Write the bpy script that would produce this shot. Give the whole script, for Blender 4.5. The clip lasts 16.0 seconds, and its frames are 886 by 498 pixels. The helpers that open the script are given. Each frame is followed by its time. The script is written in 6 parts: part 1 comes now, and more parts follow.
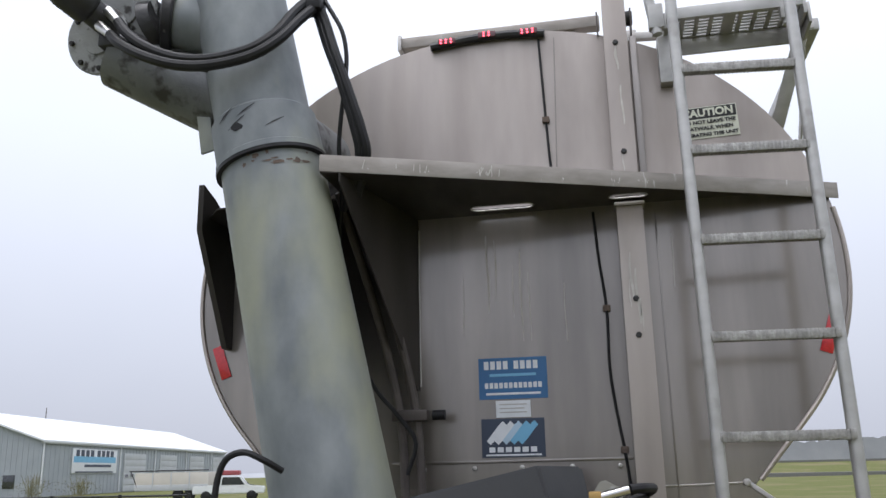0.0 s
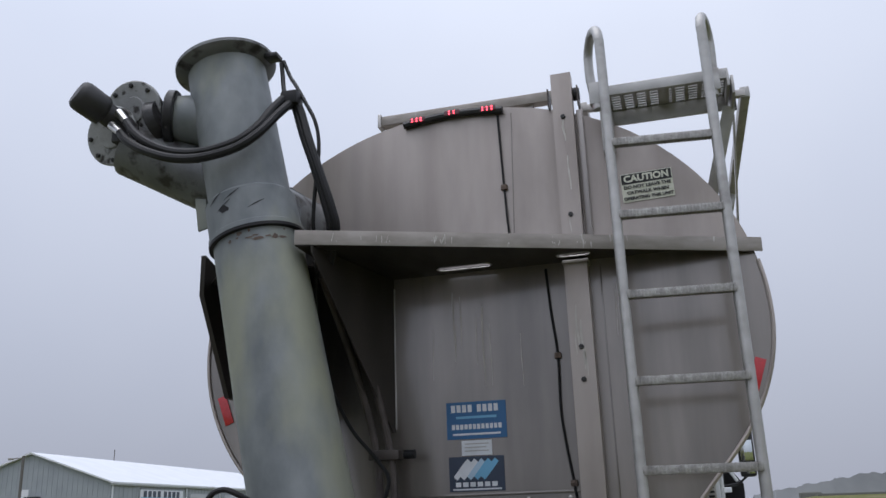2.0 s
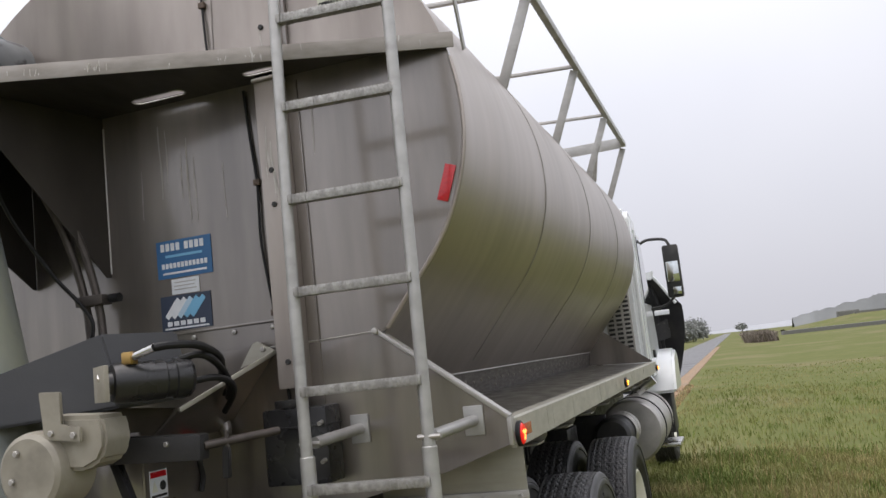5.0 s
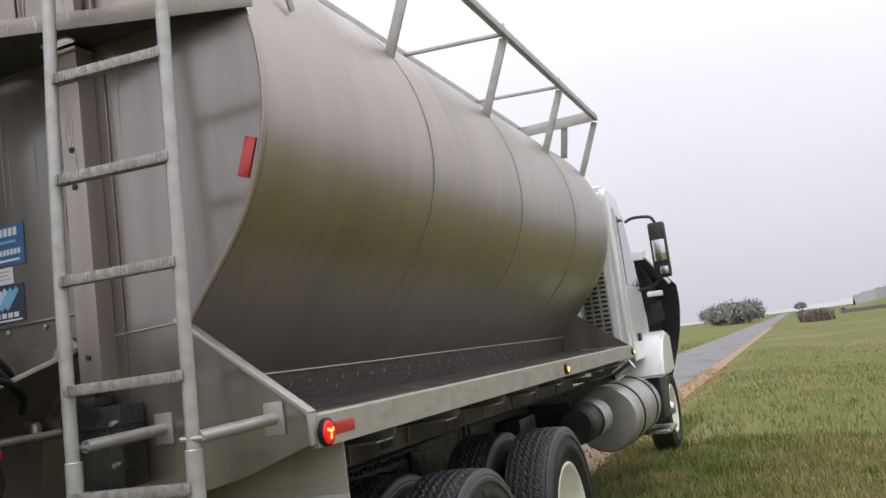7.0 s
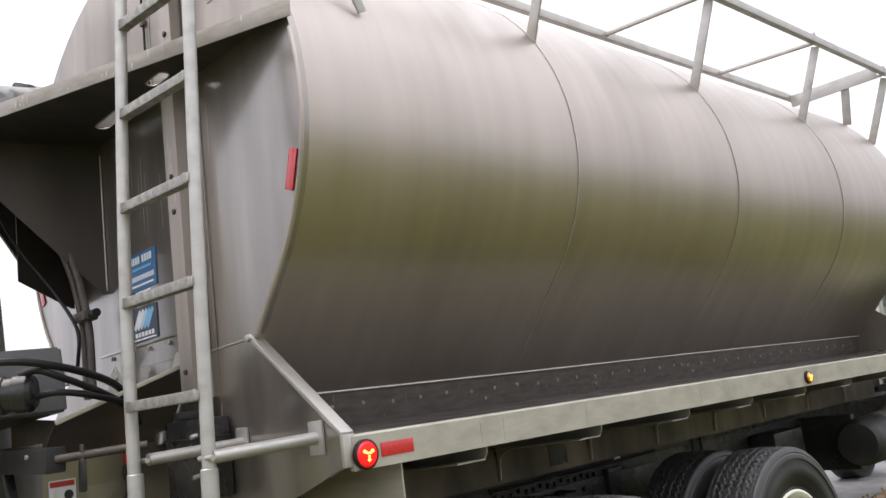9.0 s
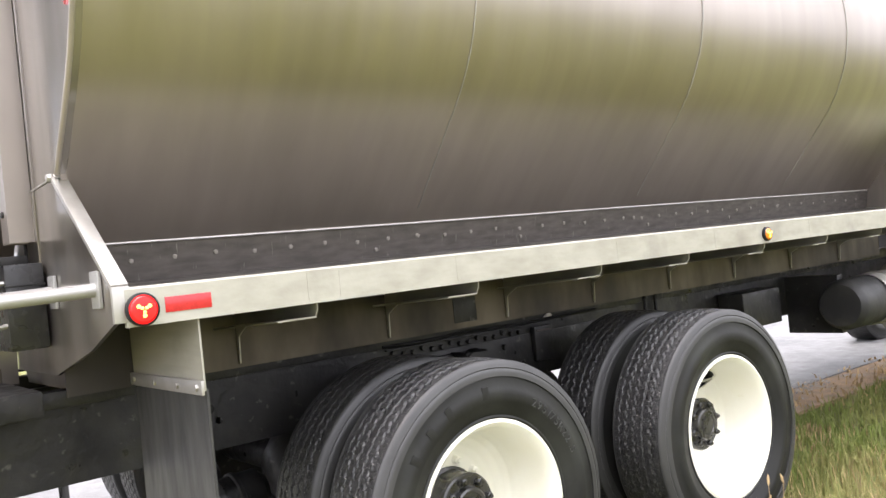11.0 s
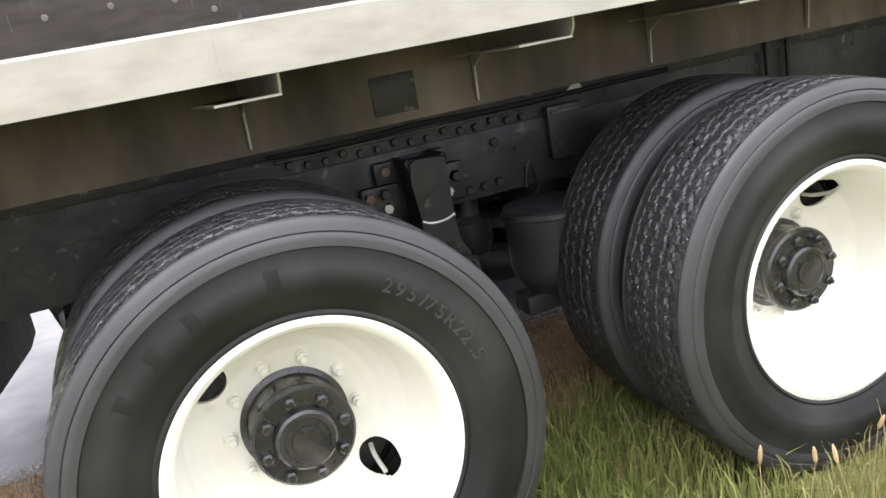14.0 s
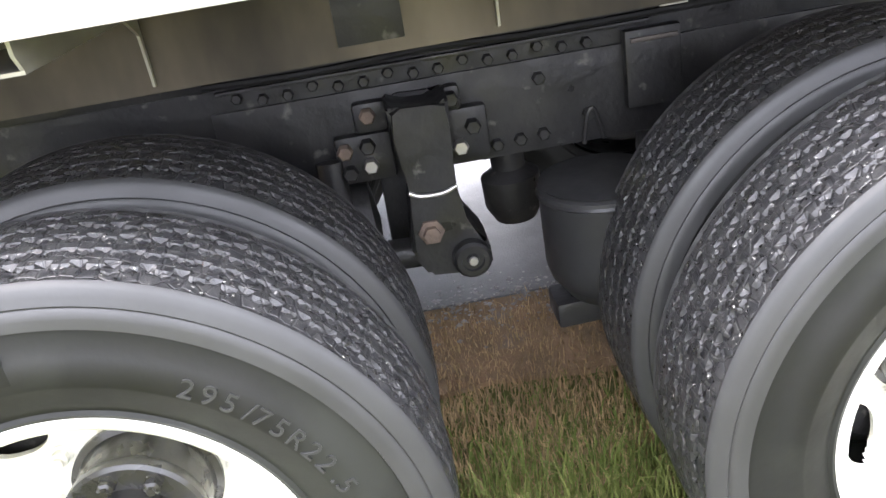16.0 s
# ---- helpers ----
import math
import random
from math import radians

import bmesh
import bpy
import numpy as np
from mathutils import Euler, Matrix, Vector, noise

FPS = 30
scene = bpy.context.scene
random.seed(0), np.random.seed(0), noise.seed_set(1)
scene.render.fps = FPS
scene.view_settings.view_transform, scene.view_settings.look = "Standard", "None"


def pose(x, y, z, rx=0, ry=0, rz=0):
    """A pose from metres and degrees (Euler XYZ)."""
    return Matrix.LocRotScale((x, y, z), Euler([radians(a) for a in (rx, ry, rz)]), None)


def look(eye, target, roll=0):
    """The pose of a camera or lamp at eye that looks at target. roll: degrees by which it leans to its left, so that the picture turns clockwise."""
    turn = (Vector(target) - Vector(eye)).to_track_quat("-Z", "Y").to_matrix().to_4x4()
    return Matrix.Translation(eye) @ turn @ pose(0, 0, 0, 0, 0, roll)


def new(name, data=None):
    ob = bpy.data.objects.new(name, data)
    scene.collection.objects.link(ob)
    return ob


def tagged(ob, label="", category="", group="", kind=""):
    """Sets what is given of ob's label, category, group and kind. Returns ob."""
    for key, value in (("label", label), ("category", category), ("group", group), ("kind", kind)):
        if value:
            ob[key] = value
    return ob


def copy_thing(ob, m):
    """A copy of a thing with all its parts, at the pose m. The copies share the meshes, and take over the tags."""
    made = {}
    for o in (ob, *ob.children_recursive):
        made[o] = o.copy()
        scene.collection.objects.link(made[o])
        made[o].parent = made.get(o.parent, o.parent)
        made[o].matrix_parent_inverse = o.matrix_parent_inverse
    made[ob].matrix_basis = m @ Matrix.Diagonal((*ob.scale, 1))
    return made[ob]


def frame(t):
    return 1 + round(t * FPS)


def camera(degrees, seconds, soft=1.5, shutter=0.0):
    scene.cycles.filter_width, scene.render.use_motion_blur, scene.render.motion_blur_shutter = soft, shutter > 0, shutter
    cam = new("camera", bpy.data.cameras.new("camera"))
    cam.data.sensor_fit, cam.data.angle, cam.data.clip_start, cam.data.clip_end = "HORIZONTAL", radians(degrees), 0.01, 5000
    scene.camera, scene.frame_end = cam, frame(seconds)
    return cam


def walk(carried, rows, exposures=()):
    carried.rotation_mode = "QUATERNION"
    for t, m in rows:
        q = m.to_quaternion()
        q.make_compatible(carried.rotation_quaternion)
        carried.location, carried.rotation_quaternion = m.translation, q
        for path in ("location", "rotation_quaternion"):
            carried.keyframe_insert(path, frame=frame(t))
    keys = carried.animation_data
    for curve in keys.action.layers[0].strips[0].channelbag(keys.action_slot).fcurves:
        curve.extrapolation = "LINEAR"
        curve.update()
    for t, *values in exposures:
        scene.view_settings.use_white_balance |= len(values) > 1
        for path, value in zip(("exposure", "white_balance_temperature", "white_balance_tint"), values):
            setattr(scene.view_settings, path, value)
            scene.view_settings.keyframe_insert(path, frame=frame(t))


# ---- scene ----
cam = camera(54.8, 16.0)
PATH = [
    (0, (0.306, -3.138, 1.749), (-0.07, -1.239, 2.253), -1.2),
    (0.5, (0.35, -3.254, 1.794), (0.01, -1.373, 2.381), -2.9),
    (1, (0.606, -3.233, 1.783), (0.164, -1.419, 2.5), -1.1),
    (1.5, (0.748, -3.301, 1.761), (0.235, -1.502, 2.467), -2.4),
    (2, (0.753, -3.47, 1.724), (0.255, -1.623, 2.309), -1.9),
    (2.5, (0.889, -3.479, 1.729), (0.35, -1.633, 2.279), -2.9),
    (3, (1.157, -3.388, 1.675), (0.541, -1.556, 2.189), 0.6),
    (3.5, (1.311, -3.247, 1.644), (0.751, -1.364, 2.021), -3.6),
    (4, (1.416, -3.063, 1.632), (0.851, -1.181, 2.007), -5.8),
    (4.5, (1.661, -2.953, 1.589), (1.042, -1.083, 1.936), -6.5),
    (5, (1.927, -2.836, 1.557), (1.311, -0.952, 1.818), -6.4),
    (5.2, (1.998, -2.787, 1.538), (1.415, -0.887, 1.764), -5.3),
    (7.3, (2.697, -2.127, 1.443), (1.898, -0.312, 1.701), -9.5),
    (7.5, (2.789, -2.021, 1.418), (1.904, -0.247, 1.684), -11.8),
    (8, (2.991, -1.816, 1.4), (1.777, -0.258, 1.714), -7.7),
    (8.2, (3.044, -1.763, 1.414), (1.77, -0.262, 1.766), -6.6),
    (10.3, (3.387, -1.005, 1.414), (1.818, 0.214, 1.643), -9.0),
    (10.5, (3.405, -0.936, 1.416), (1.824, 0.278, 1.579), -8.5),
    (11, (3.388, -0.704, 1.343), (1.828, 0.548, 1.36), -6.0),
    (11.5, (3.289, -0.408, 1.353), (1.647, 0.731, 1.276), -7.2),
    (12, (3.38, -0.081, 1.331), (1.636, 0.889, 1.205), -4.4),
    (12.5, (3.38, 0.144, 1.356), (1.574, 0.962, 1.097), -5.7),
    (13, (3.239, 0.346, 1.302), (1.461, 1.159, 0.88), -6.0),
    (13.5, (2.912, 0.638, 1.306), (1.118, 1.362, 0.798), -7.7),
    (14, (2.8, 0.916, 1.311), (0.982, 1.553, 0.771), -10.0),
    (14.5, (2.772, 1.299, 1.341), (0.918, 1.773, 0.757), -7.6),
    (15, (2.613, 1.487, 1.318), (0.739, 1.735, 0.665), -9.1),
    (15.5, (2.33, 1.563, 1.368), (0.491, 1.756, 0.606), -6.7),
    (16, (2.181, 1.637, 1.378), (0.379, 1.707, 0.514), -9.5),
]
EXPOSURES = [(0, 0.42, 6320, 13), (0.5, 0.22, 6230, 13), (1.0, 0.02, 6140, 14), (1.5, -0.06, 6130, 14), (2.5, -0.15, 6100, 14), (3.5, 0.12, 6500, 14), (5.0, 0.44, 6750, 14), (8.0, 0.60, 6850, 15), (8.2, 0.66, 6850, 15), (10.3, 1.72, 6900, 15),
             (11.0, 2.10, 6850, 16), (11.5, 2.10, 6850, 15), (12.5, 2.30, 6850, 14), (13.0, 2.24, 6830, 15), (14.0, 2.08, 6680, 16), (15.0, 2.30, 6570, 16), (15.5, 2.62, 6530, 16), (16.0, 3.05, 6480, 16)]
walk(cam, [(t, look(eye, target, roll)) for t, eye, target, roll in PATH], EXPOSURES)

# ---- world, sun and exposure ----
world = bpy.data.worlds.new("overcast")
scene.world = world
world.use_nodes = True
wn, wl = world.node_tree.nodes, world.node_tree.links
sky = wn.new("ShaderNodeTexSky")
sky.sky_type, sky.sun_disc = "NISHITA", False
sky.sun_elevation, sky.sun_rotation = radians(68), radians(150)
sky.air_density, sky.dust_density, sky.ozone_density = 1.0, 6.0, 1.0
wco = wn.new("ShaderNodeTexCoord")
cloud = wn.new("ShaderNodeTexNoise")
cloud.inputs["Scale"].default_value, cloud.inputs["Detail"].default_value = 1.6, 4
ramp = wn.new("ShaderNodeValToRGB")
ramp.color_ramp.elements[0].position, ramp.color_ramp.elements[0].color = 0.3, (8.3, 8.9, 10.0, 1)
ramp.color_ramp.elements[1].position, ramp.color_ramp.elements[1].color = 0.75, (9.6, 10.1, 10.9, 1)
wmix = wn.new("ShaderNodeMixRGB")
wmix.inputs[0].default_value = 0.86
wl.new(wco.outputs["Generated"], cloud.inputs["Vector"])
wl.new(cloud.outputs["Fac"], ramp.inputs["Fac"])
wl.new(sky.outputs["Color"], wmix.inputs[1])
wl.new(ramp.outputs["Color"], wmix.inputs[2])
bg = wn["Background"]
bg.inputs["Strength"].default_value = 0.1
# an overcast sky, dimmer towards the horizon
wsep = wn.new("ShaderNodeSeparateXYZ")
wl.new(wco.outputs["Generated"], wsep.inputs["Vector"])
wgrad = wn.new("ShaderNodeValToRGB")
for k, (p, c) in enumerate(((0.0, (0.54, 0.535, 0.545, 1)), (0.5, (1.0, 1.0, 1.0, 1)), (1.0, (1.75, 1.75, 1.75, 1)))):
    e = wgrad.color_ramp.elements[k] if k < 2 else wgrad.color_ramp.elements.new(p)
    e.position, e.color = p, c
wl.new(wsep.outputs["Z"], wgrad.inputs["Fac"])
wmul = wn.new("ShaderNodeMixRGB")
wmul.blend_type = "MULTIPLY"
wmul.inputs[0].default_value = 1.0
wl.new(wmix.outputs["Color"], wmul.inputs[1])
wl.new(wgrad.outputs["Color"], wmul.inputs[2])
wl.new(wmul.outputs["Color"], bg.inputs["Color"])
sun = new("sun", bpy.data.lights.new("sun", "SUN"))
sun.data.energy, sun.data.angle, sun.data.color = 1.1, radians(50), (1.0, 0.97, 0.93)
sun.matrix_world = look((-3.6, -1.6, 10), (0, 0, 0))

# ---- materials ----


def material(name, color, rough=0.6, metal=0.0, color2=None, scale=4.0, stretch=(1, 1, 1), mix=(0.35, 0.7), bump=0.0, bump_scale=60.0,
             bump_stretch=(1, 1, 1), rough2=None, stain=None, stain_scale=1.2, stain_mix=(0.5, 0.75), stain_stretch=(1, 1, 1), coat=0.0, island=0.0, coat_rough=0.03, runs=None, spec=0.5):
    m = bpy.data.materials.new(name)
    m.use_nodes = True
    n, l = m.node_tree.nodes, m.node_tree.links
    b = n["Principled BSDF"]
    b.inputs["Metallic"].default_value = metal
    b.inputs["Roughness"].default_value = rough
    b.inputs["Coat Weight"].default_value = coat
    b.inputs["Specular IOR Level"].default_value = spec
    b.inputs["Coat Roughness"].default_value = coat_rough
    co = n.new("ShaderNodeTexCoord")

    def tex(sc, st, detail=5):
        mp = n.new("ShaderNodeMapping")
        mp.inputs["Scale"].default_value = st
        t = n.new("ShaderNodeTexNoise")
        t.inputs["Scale"].default_value, t.inputs["Detail"].default_value = sc, detail
        l.new(co.outputs["Object"], mp.inputs["Vector"])
        l.new(mp.outputs["Vector"], t.inputs["Vector"])
        return t.outputs["Fac"]

    def span(src, lo, hi):
        r = n.new("ShaderNodeMapRange")
        r.inputs["From Min"].default_value, r.inputs["From Max"].default_value = lo, hi
        l.new(src, r.inputs["Value"])
        return r.outputs["Result"]

    def blend(f, a, c):
        x = n.new("ShaderNodeMixRGB")
        l.new(f, x.inputs[0])
        for k, v in ((1, a), (2, c)):
            if isinstance(v, tuple):
                x.inputs[k].default_value = (*v, 1)
            else:
                l.new(v, x.inputs[k])
        return x.outputs["Color"]

    c2 = color2 or tuple(min(1, v * 0.78) for v in color)
    f = span(tex(scale, stretch), *mix)
    col = blend(f, color, c2)
    if stain:
        col = blend(span(tex(stain_scale, stain_stretch), *stain_mix), col, stain)
    if runs:
        # fine upright runs and smears: scale, stretch, strength
        g = n.new("ShaderNodeMapRange")
        g.inputs["From Min"].default_value, g.inputs["From Max"].default_value = 0.32, 0.68
        g.inputs["To Min"].default_value, g.inputs["To Max"].default_value = 1 - runs[2], 1 + runs[2]
        l.new(tex(runs[0], runs[1], 6), g.inputs["Value"])
        hr = n.new("ShaderNodeHueSaturation")
        l.new(g.outputs["Result"], hr.inputs["Value"])
        l.new(col, hr.inputs["Color"])
        col = hr.outputs["Color"]
    if island:
        src = n.new("ShaderNodeNewGeometry").outputs["Random Per Island"]
        hs = n.new("ShaderNodeHueSaturation")
        r = n.new("ShaderNodeMapRange")
        r.inputs["To Min"].default_value, r.inputs["To Max"].default_value = 1 - island, 1 + island
        l.new(src, r.inputs["Value"])
        l.new(r.outputs["Result"], hs.inputs["Value"])
        l.new(col, hs.inputs["Color"])
        col = hs.outputs["Color"]
    l.new(col, b.inputs["Base Color"])
    if rough2 is not None:
        r = n.new("ShaderNodeMapRange")
        r.inputs["From Min"].default_value, r.inputs["From Max"].default_value = 0.3, 0.7
        r.inputs["To Min"].default_value, r.inputs["To Max"].default_value = rough, rough2
        l.new(tex(scale * 1.7, stretch), r.inputs["Value"])
        l.new(r.outputs["Result"], b.inputs["Roughness"])
    if bump:
        bp = n.new("ShaderNodeBump")
        bp.inputs["Strength"].default_value, bp.inputs["Distance"].default_value = bump, 0.01
        l.new(tex(bump_scale, bump_stretch, 3), bp.inputs["Height"])
        l.new(bp.outputs["Normal"], b.inputs["Normal"])
    return m


def glow(name, color, strength):
    m = bpy.data.materials.new(name)
    m.use_nodes = True
    b = m.node_tree.nodes["Principled BSDF"]
    b.inputs["Base Color"].default_value = (*color, 1)
    b.inputs["Emission Color"].default_value = (*color, 1)
    b.inputs["Emission Strength"].default_value = strength
    b.inputs["Roughness"].default_value = 0.2
    return m


SHELL = material("brushed_stainless_shell", (0.425, 0.381, 0.342), 0.345, 0.97, (0.386, 0.344, 0.308), 2.2, (1, 3.0, 0.25), mix=(0.2, 0.85), rough2=0.43, runs=(3.4, (1, 3.0, 0.22), 0.045),
                 stain=(0.31, 0.276, 0.244), stain_scale=1.1, stain_stretch=(1, 1.5, 0.6), stain_mix=(0.42, 0.9))
# Paler copy of the plate steel, with the upper head's sky light painted in.
SKYPALE = material("pale_skylit_stainless", (0.43, 0.385, 0.350), 0.36, 0.75, (0.330, 0.292, 0.262), 1.5, (3.5, 1, 0.4), rough2=0.48, runs=(1.5, (2.2, 1, 0.65), 0.15),
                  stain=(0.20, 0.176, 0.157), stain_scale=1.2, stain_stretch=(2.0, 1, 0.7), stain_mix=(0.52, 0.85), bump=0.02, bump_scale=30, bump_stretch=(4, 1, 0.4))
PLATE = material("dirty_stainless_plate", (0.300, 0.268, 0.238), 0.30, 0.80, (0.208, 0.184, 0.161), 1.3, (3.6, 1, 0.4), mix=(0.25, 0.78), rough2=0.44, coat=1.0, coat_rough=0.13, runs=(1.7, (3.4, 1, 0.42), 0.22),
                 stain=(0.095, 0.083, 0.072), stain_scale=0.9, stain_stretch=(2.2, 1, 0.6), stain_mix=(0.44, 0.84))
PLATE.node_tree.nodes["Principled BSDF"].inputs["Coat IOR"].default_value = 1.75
FADED = material("pale_run_stain", (0.46, 0.43, 0.39), 0.45, 0.5, (0.34, 0.315, 0.285), 12, (4, 1, 0.6))
LIPM = material("scuffed_stainless_lip", (0.33, 0.305, 0.275), 0.45, 0.6, (0.23, 0.21, 0.185), 4, (2, 2, 6), rough2=0.6, stain=(0.52, 0.50, 0.47), stain_scale=22, stain_stretch=(3, 1, 0.5), stain_mix=(0.66, 0.74), bump=0.05)
DRIP = material("pale_dried_drip", (0.56, 0.54, 0.50), 0.6, 0.1, (0.42, 0.40, 0.36), 30)
HUBM = material("greasy_black_hub", (0.018, 0.018, 0.019), 0.16, 0.0, (0.04, 0.038, 0.035), 9, bump=0.15, bump_scale=60, rough2=0.45, stain=(0.085, 0.08, 0.07), stain_scale=14, stain_mix=(0.60, 0.78), coat=0.4)
# The pale grit specks also paint in the glints of the wet tread.
TREAD = material("wet_gritty_glint_tread", (0.018, 0.018, 0.019), 0.22, 0, (0.050, 0.049, 0.048), 60, mix=(0.40, 0.75), bump=0.0, rough2=0.50, stain=(0.40, 0.39, 0.36), stain_scale=150, stain_mix=(0.67, 0.70))


def tread_lattice(m):
    """Cuts a net of fine sipes into the tread's shading."""
    n, l = m.node_tree.nodes, m.node_tree.links
    b = n["Principled BSDF"]
    co, vo = n.new("ShaderNodeTexCoord"), n.new("ShaderNodeTexVoronoi")
    vo.feature = "DISTANCE_TO_EDGE"
    vo.inputs["Scale"].default_value, vo.inputs["Randomness"].default_value = 46, 0.55
    l.new(co.outputs["Object"], vo.inputs["Vector"])
    r = n.new("ShaderNodeMapRange")
    r.inputs["From Min"].default_value, r.inputs["From Max"].default_value = 0.02, 0.10
    l.new(vo.outputs["Distance"], r.inputs["Value"])
    grit = n.new("ShaderNodeTexNoise")
    grit.inputs["Scale"].default_value, grit.inputs["Detail"].default_value = 260, 3
    l.new(co.outputs["Object"], grit.inputs["Vector"])
    add = n.new("ShaderNodeMath")
    add.operation = "MULTIPLY_ADD"
    add.inputs[1].default_value = 0.35
    l.new(grit.outputs["Fac"], add.inputs[0])
    l.new(r.outputs["Result"], add.inputs[2])
    bp = n.new("ShaderNodeBump")
    bp.inputs["Strength"].default_value, bp.inputs["Distance"].default_value = 0.42, 0.004
    l.new(add.outputs["Value"], bp.inputs["Height"])
    l.new(bp.outputs["Normal"], b.inputs["Normal"])


tread_lattice(TREAD)
SHOULDER = material("dusty_tyre_shoulder", (0.028, 0.028, 0.028), 0.40, 0, (0.043, 0.043, 0.0425), 5, bump=0.06, bump_scale=40, rough2=0.58)
BOOTM = material("worn_black_rubber", (0.022, 0.022, 0.023), 0.42, 0, (0.035, 0.035, 0.035), 8, bump=0.06, bump_scale=40, rough2=0.6)
STRIP = material("dark_dirty_strip", (0.13, 0.115, 0.105), 0.38, 0.7, (0.085, 0.077, 0.07), 5, (1, 2, 8), rough2=0.6, bump=0.05, stain=(0.2, 0.19, 0.17), stain_scale=40, stain_stretch=(1, 3, 0.3), stain_mix=(0.66, 0.72))
DECKM = material("dull_deck", (0.13, 0.12, 0.108), 0.28, 0.5, (0.075, 0.069, 0.062), 3, (2, 1.2, 1), rough2=0.5, bump=0.05, stain=(0.24, 0.225, 0.2), stain_scale=2.5, stain_stretch=(3, 0.6, 1), stain_mix=(0.60, 0.8))
# Near-black: grime plus the shade under the shelf and in recesses, as colour.
GRIMESHADE = material("shade_dark_grimy_steel", (0.070, 0.061, 0.053), 0.48, 0.5, (0.040, 0.035, 0.031), 2.0, (3, 1, 0.6), rough2=0.62, stain=(0.036, 0.032, 0.028), stain_scale=2.2, stain_stretch=(2, 1, 0.6), stain_mix=(0.45, 0.75), bump=0.04, bump_scale=40)
STEEL = material("dull_aluminium", (0.50, 0.485, 0.46), 0.42, 0.9, (0.40, 0.385, 0.36), 9, bump=0.06, bump_scale=90, rough2=0.58)
RUNGM = material("galvanized_rung", (0.38, 0.372, 0.35), 0.40, 0.7, (0.22, 0.213, 0.20), 40, (1, 1, 1), bump=0.2, bump_scale=110, rough2=0.58)
RAILM = material("weathered_aluminium_rail", (0.44, 0.425, 0.365), 0.48, 0.5, (0.36, 0.345, 0.29), 3, (1, 3, 8), stain=(0.25, 0.235, 0.20), stain_scale=2.2, stain_stretch=(1, 2, 1), stain_mix=(0.56, 0.8), bump=0.05, rough2=0.58)
LADM = material("dull_aluminium_tube", (0.45, 0.445, 0.43), 0.42, 0.65, (0.36, 0.355, 0.34), 6, (2, 2, 3), stain=(0.22, 0.21, 0.195), stain_scale=8, stain_mix=(0.60, 0.8), bump=0.05, rough2=0.56)
AUGER = material("weathered_galvanized_tube", (0.222, 0.240, 0.242), 0.5, 0.3, (0.135, 0.151, 0.158), 4.2, (2, 2, 1.2), stain=(0.275, 0.285, 0.215), stain_scale=2.0, stain_stretch=(1.6, 1.6, 0.7),
                 stain_mix=(0.46, 0.66), bump=0.08, bump_scale=30, rough2=0.66)
RUST = material("flaking_rust", (0.10, 0.075, 0.06), 0.8, 0.1, (0.17, 0.12, 0.09), 30, bump=0.3)
BLACK = material("black_paint", (0.017, 0.017, 0.018), 0.42, 0.0, (0.03, 0.029, 0.028), 6, bump=0.1, bump_scale=50, rough2=0.65, stain=(0.055, 0.052, 0.047), stain_scale=3, stain_mix=(0.58, 0.8))
FRAME = material("grimy_black_frame", (0.010, 0.010, 0.011), 0.27, 0.0, (0.027, 0.026, 0.025), 7, bump=0.28, bump_scale=38, rough2=0.66, stain=(0.09, 0.085, 0.077), stain_scale=26, stain_mix=(0.64, 0.74), spec=0.4)
FLAPM = material("dusty_flap_rubber", (0.034, 0.034, 0.034), 0.42, 0, (0.062, 0.061, 0.058), 5, (3, 1, 0.6), bump=0.05, bump_scale=60, rough2=0.6)
RUBBER = material("hose_rubber", (0.009, 0.009, 0.010), 0.5, 0, (0.016, 0.016, 0.016), 20, spec=0.28)
TYRE = material("tyre_rubber", (0.0095, 0.0098, 0.0090), 0.45, 0, (0.016, 0.016, 0.0150), 5, bump=0.05, bump_scale=50, rough2=0.60, stain=(0.024, 0.025, 0.022), stain_scale=3.2, stain_mix=(0.52, 0.66), spec=0.3)
RIM = material("white_wheel_paint", (0.84, 0.83, 0.74), 0.33, 0, (0.80, 0.78, 0.66), 5, stain=(0.62, 0.55, 0.38), stain_scale=9, stain_mix=(0.66, 0.84), bump=0.02, coat=0.2)
GUARD = material("charcoal_guard", (0.042, 0.044, 0.048), 0.55, 0, (0.06, 0.061, 0.064), 3, bump=0.05, bump_scale=80, rough2=0.7)
CREAM = material("cream_casting", (0.31, 0.288, 0.232), 0.5, 0, (0.22, 0.203, 0.162), 8, stain=(0.15, 0.135, 0.11), stain_scale=6, stain_mix=(0.54, 0.76), bump=0.08)
MOTORM = material("glossy_black_motor", (0.012, 0.012, 0.013), 0.18, 0, (0.03, 0.03, 0.03), 8, rough2=0.4, bump=0.15, bump_scale=40)
COVERM = material("pale_flaking_paint", (0.30, 0.305, 0.30), 0.5, 0.15, (0.22, 0.225, 0.222), 7, stain=(0.035, 0.031, 0.028), stain_scale=17, stain_mix=(0.60, 0.66), bump=0.18)
GREY = material("grey_casting", (0.175, 0.182, 0.182), 0.5, 0.25, (0.12, 0.126, 0.128), 9, stain=(0.04, 0.037, 0.035), stain_scale=13, stain_mix=(0.52, 0.64), bump=0.15)
SKIRT = material("tan_stained_skirt", (0.150, 0.124, 0.089), 0.5, 0.4, (0.084, 0.069, 0.049), 3.4, (1, 2.2, 0.7), stain=(0.024, 0.02, 0.016), stain_scale=2.0, stain_stretch=(1, 1.6, 0.9), stain_mix=(0.40, 0.72), rough2=0.65)
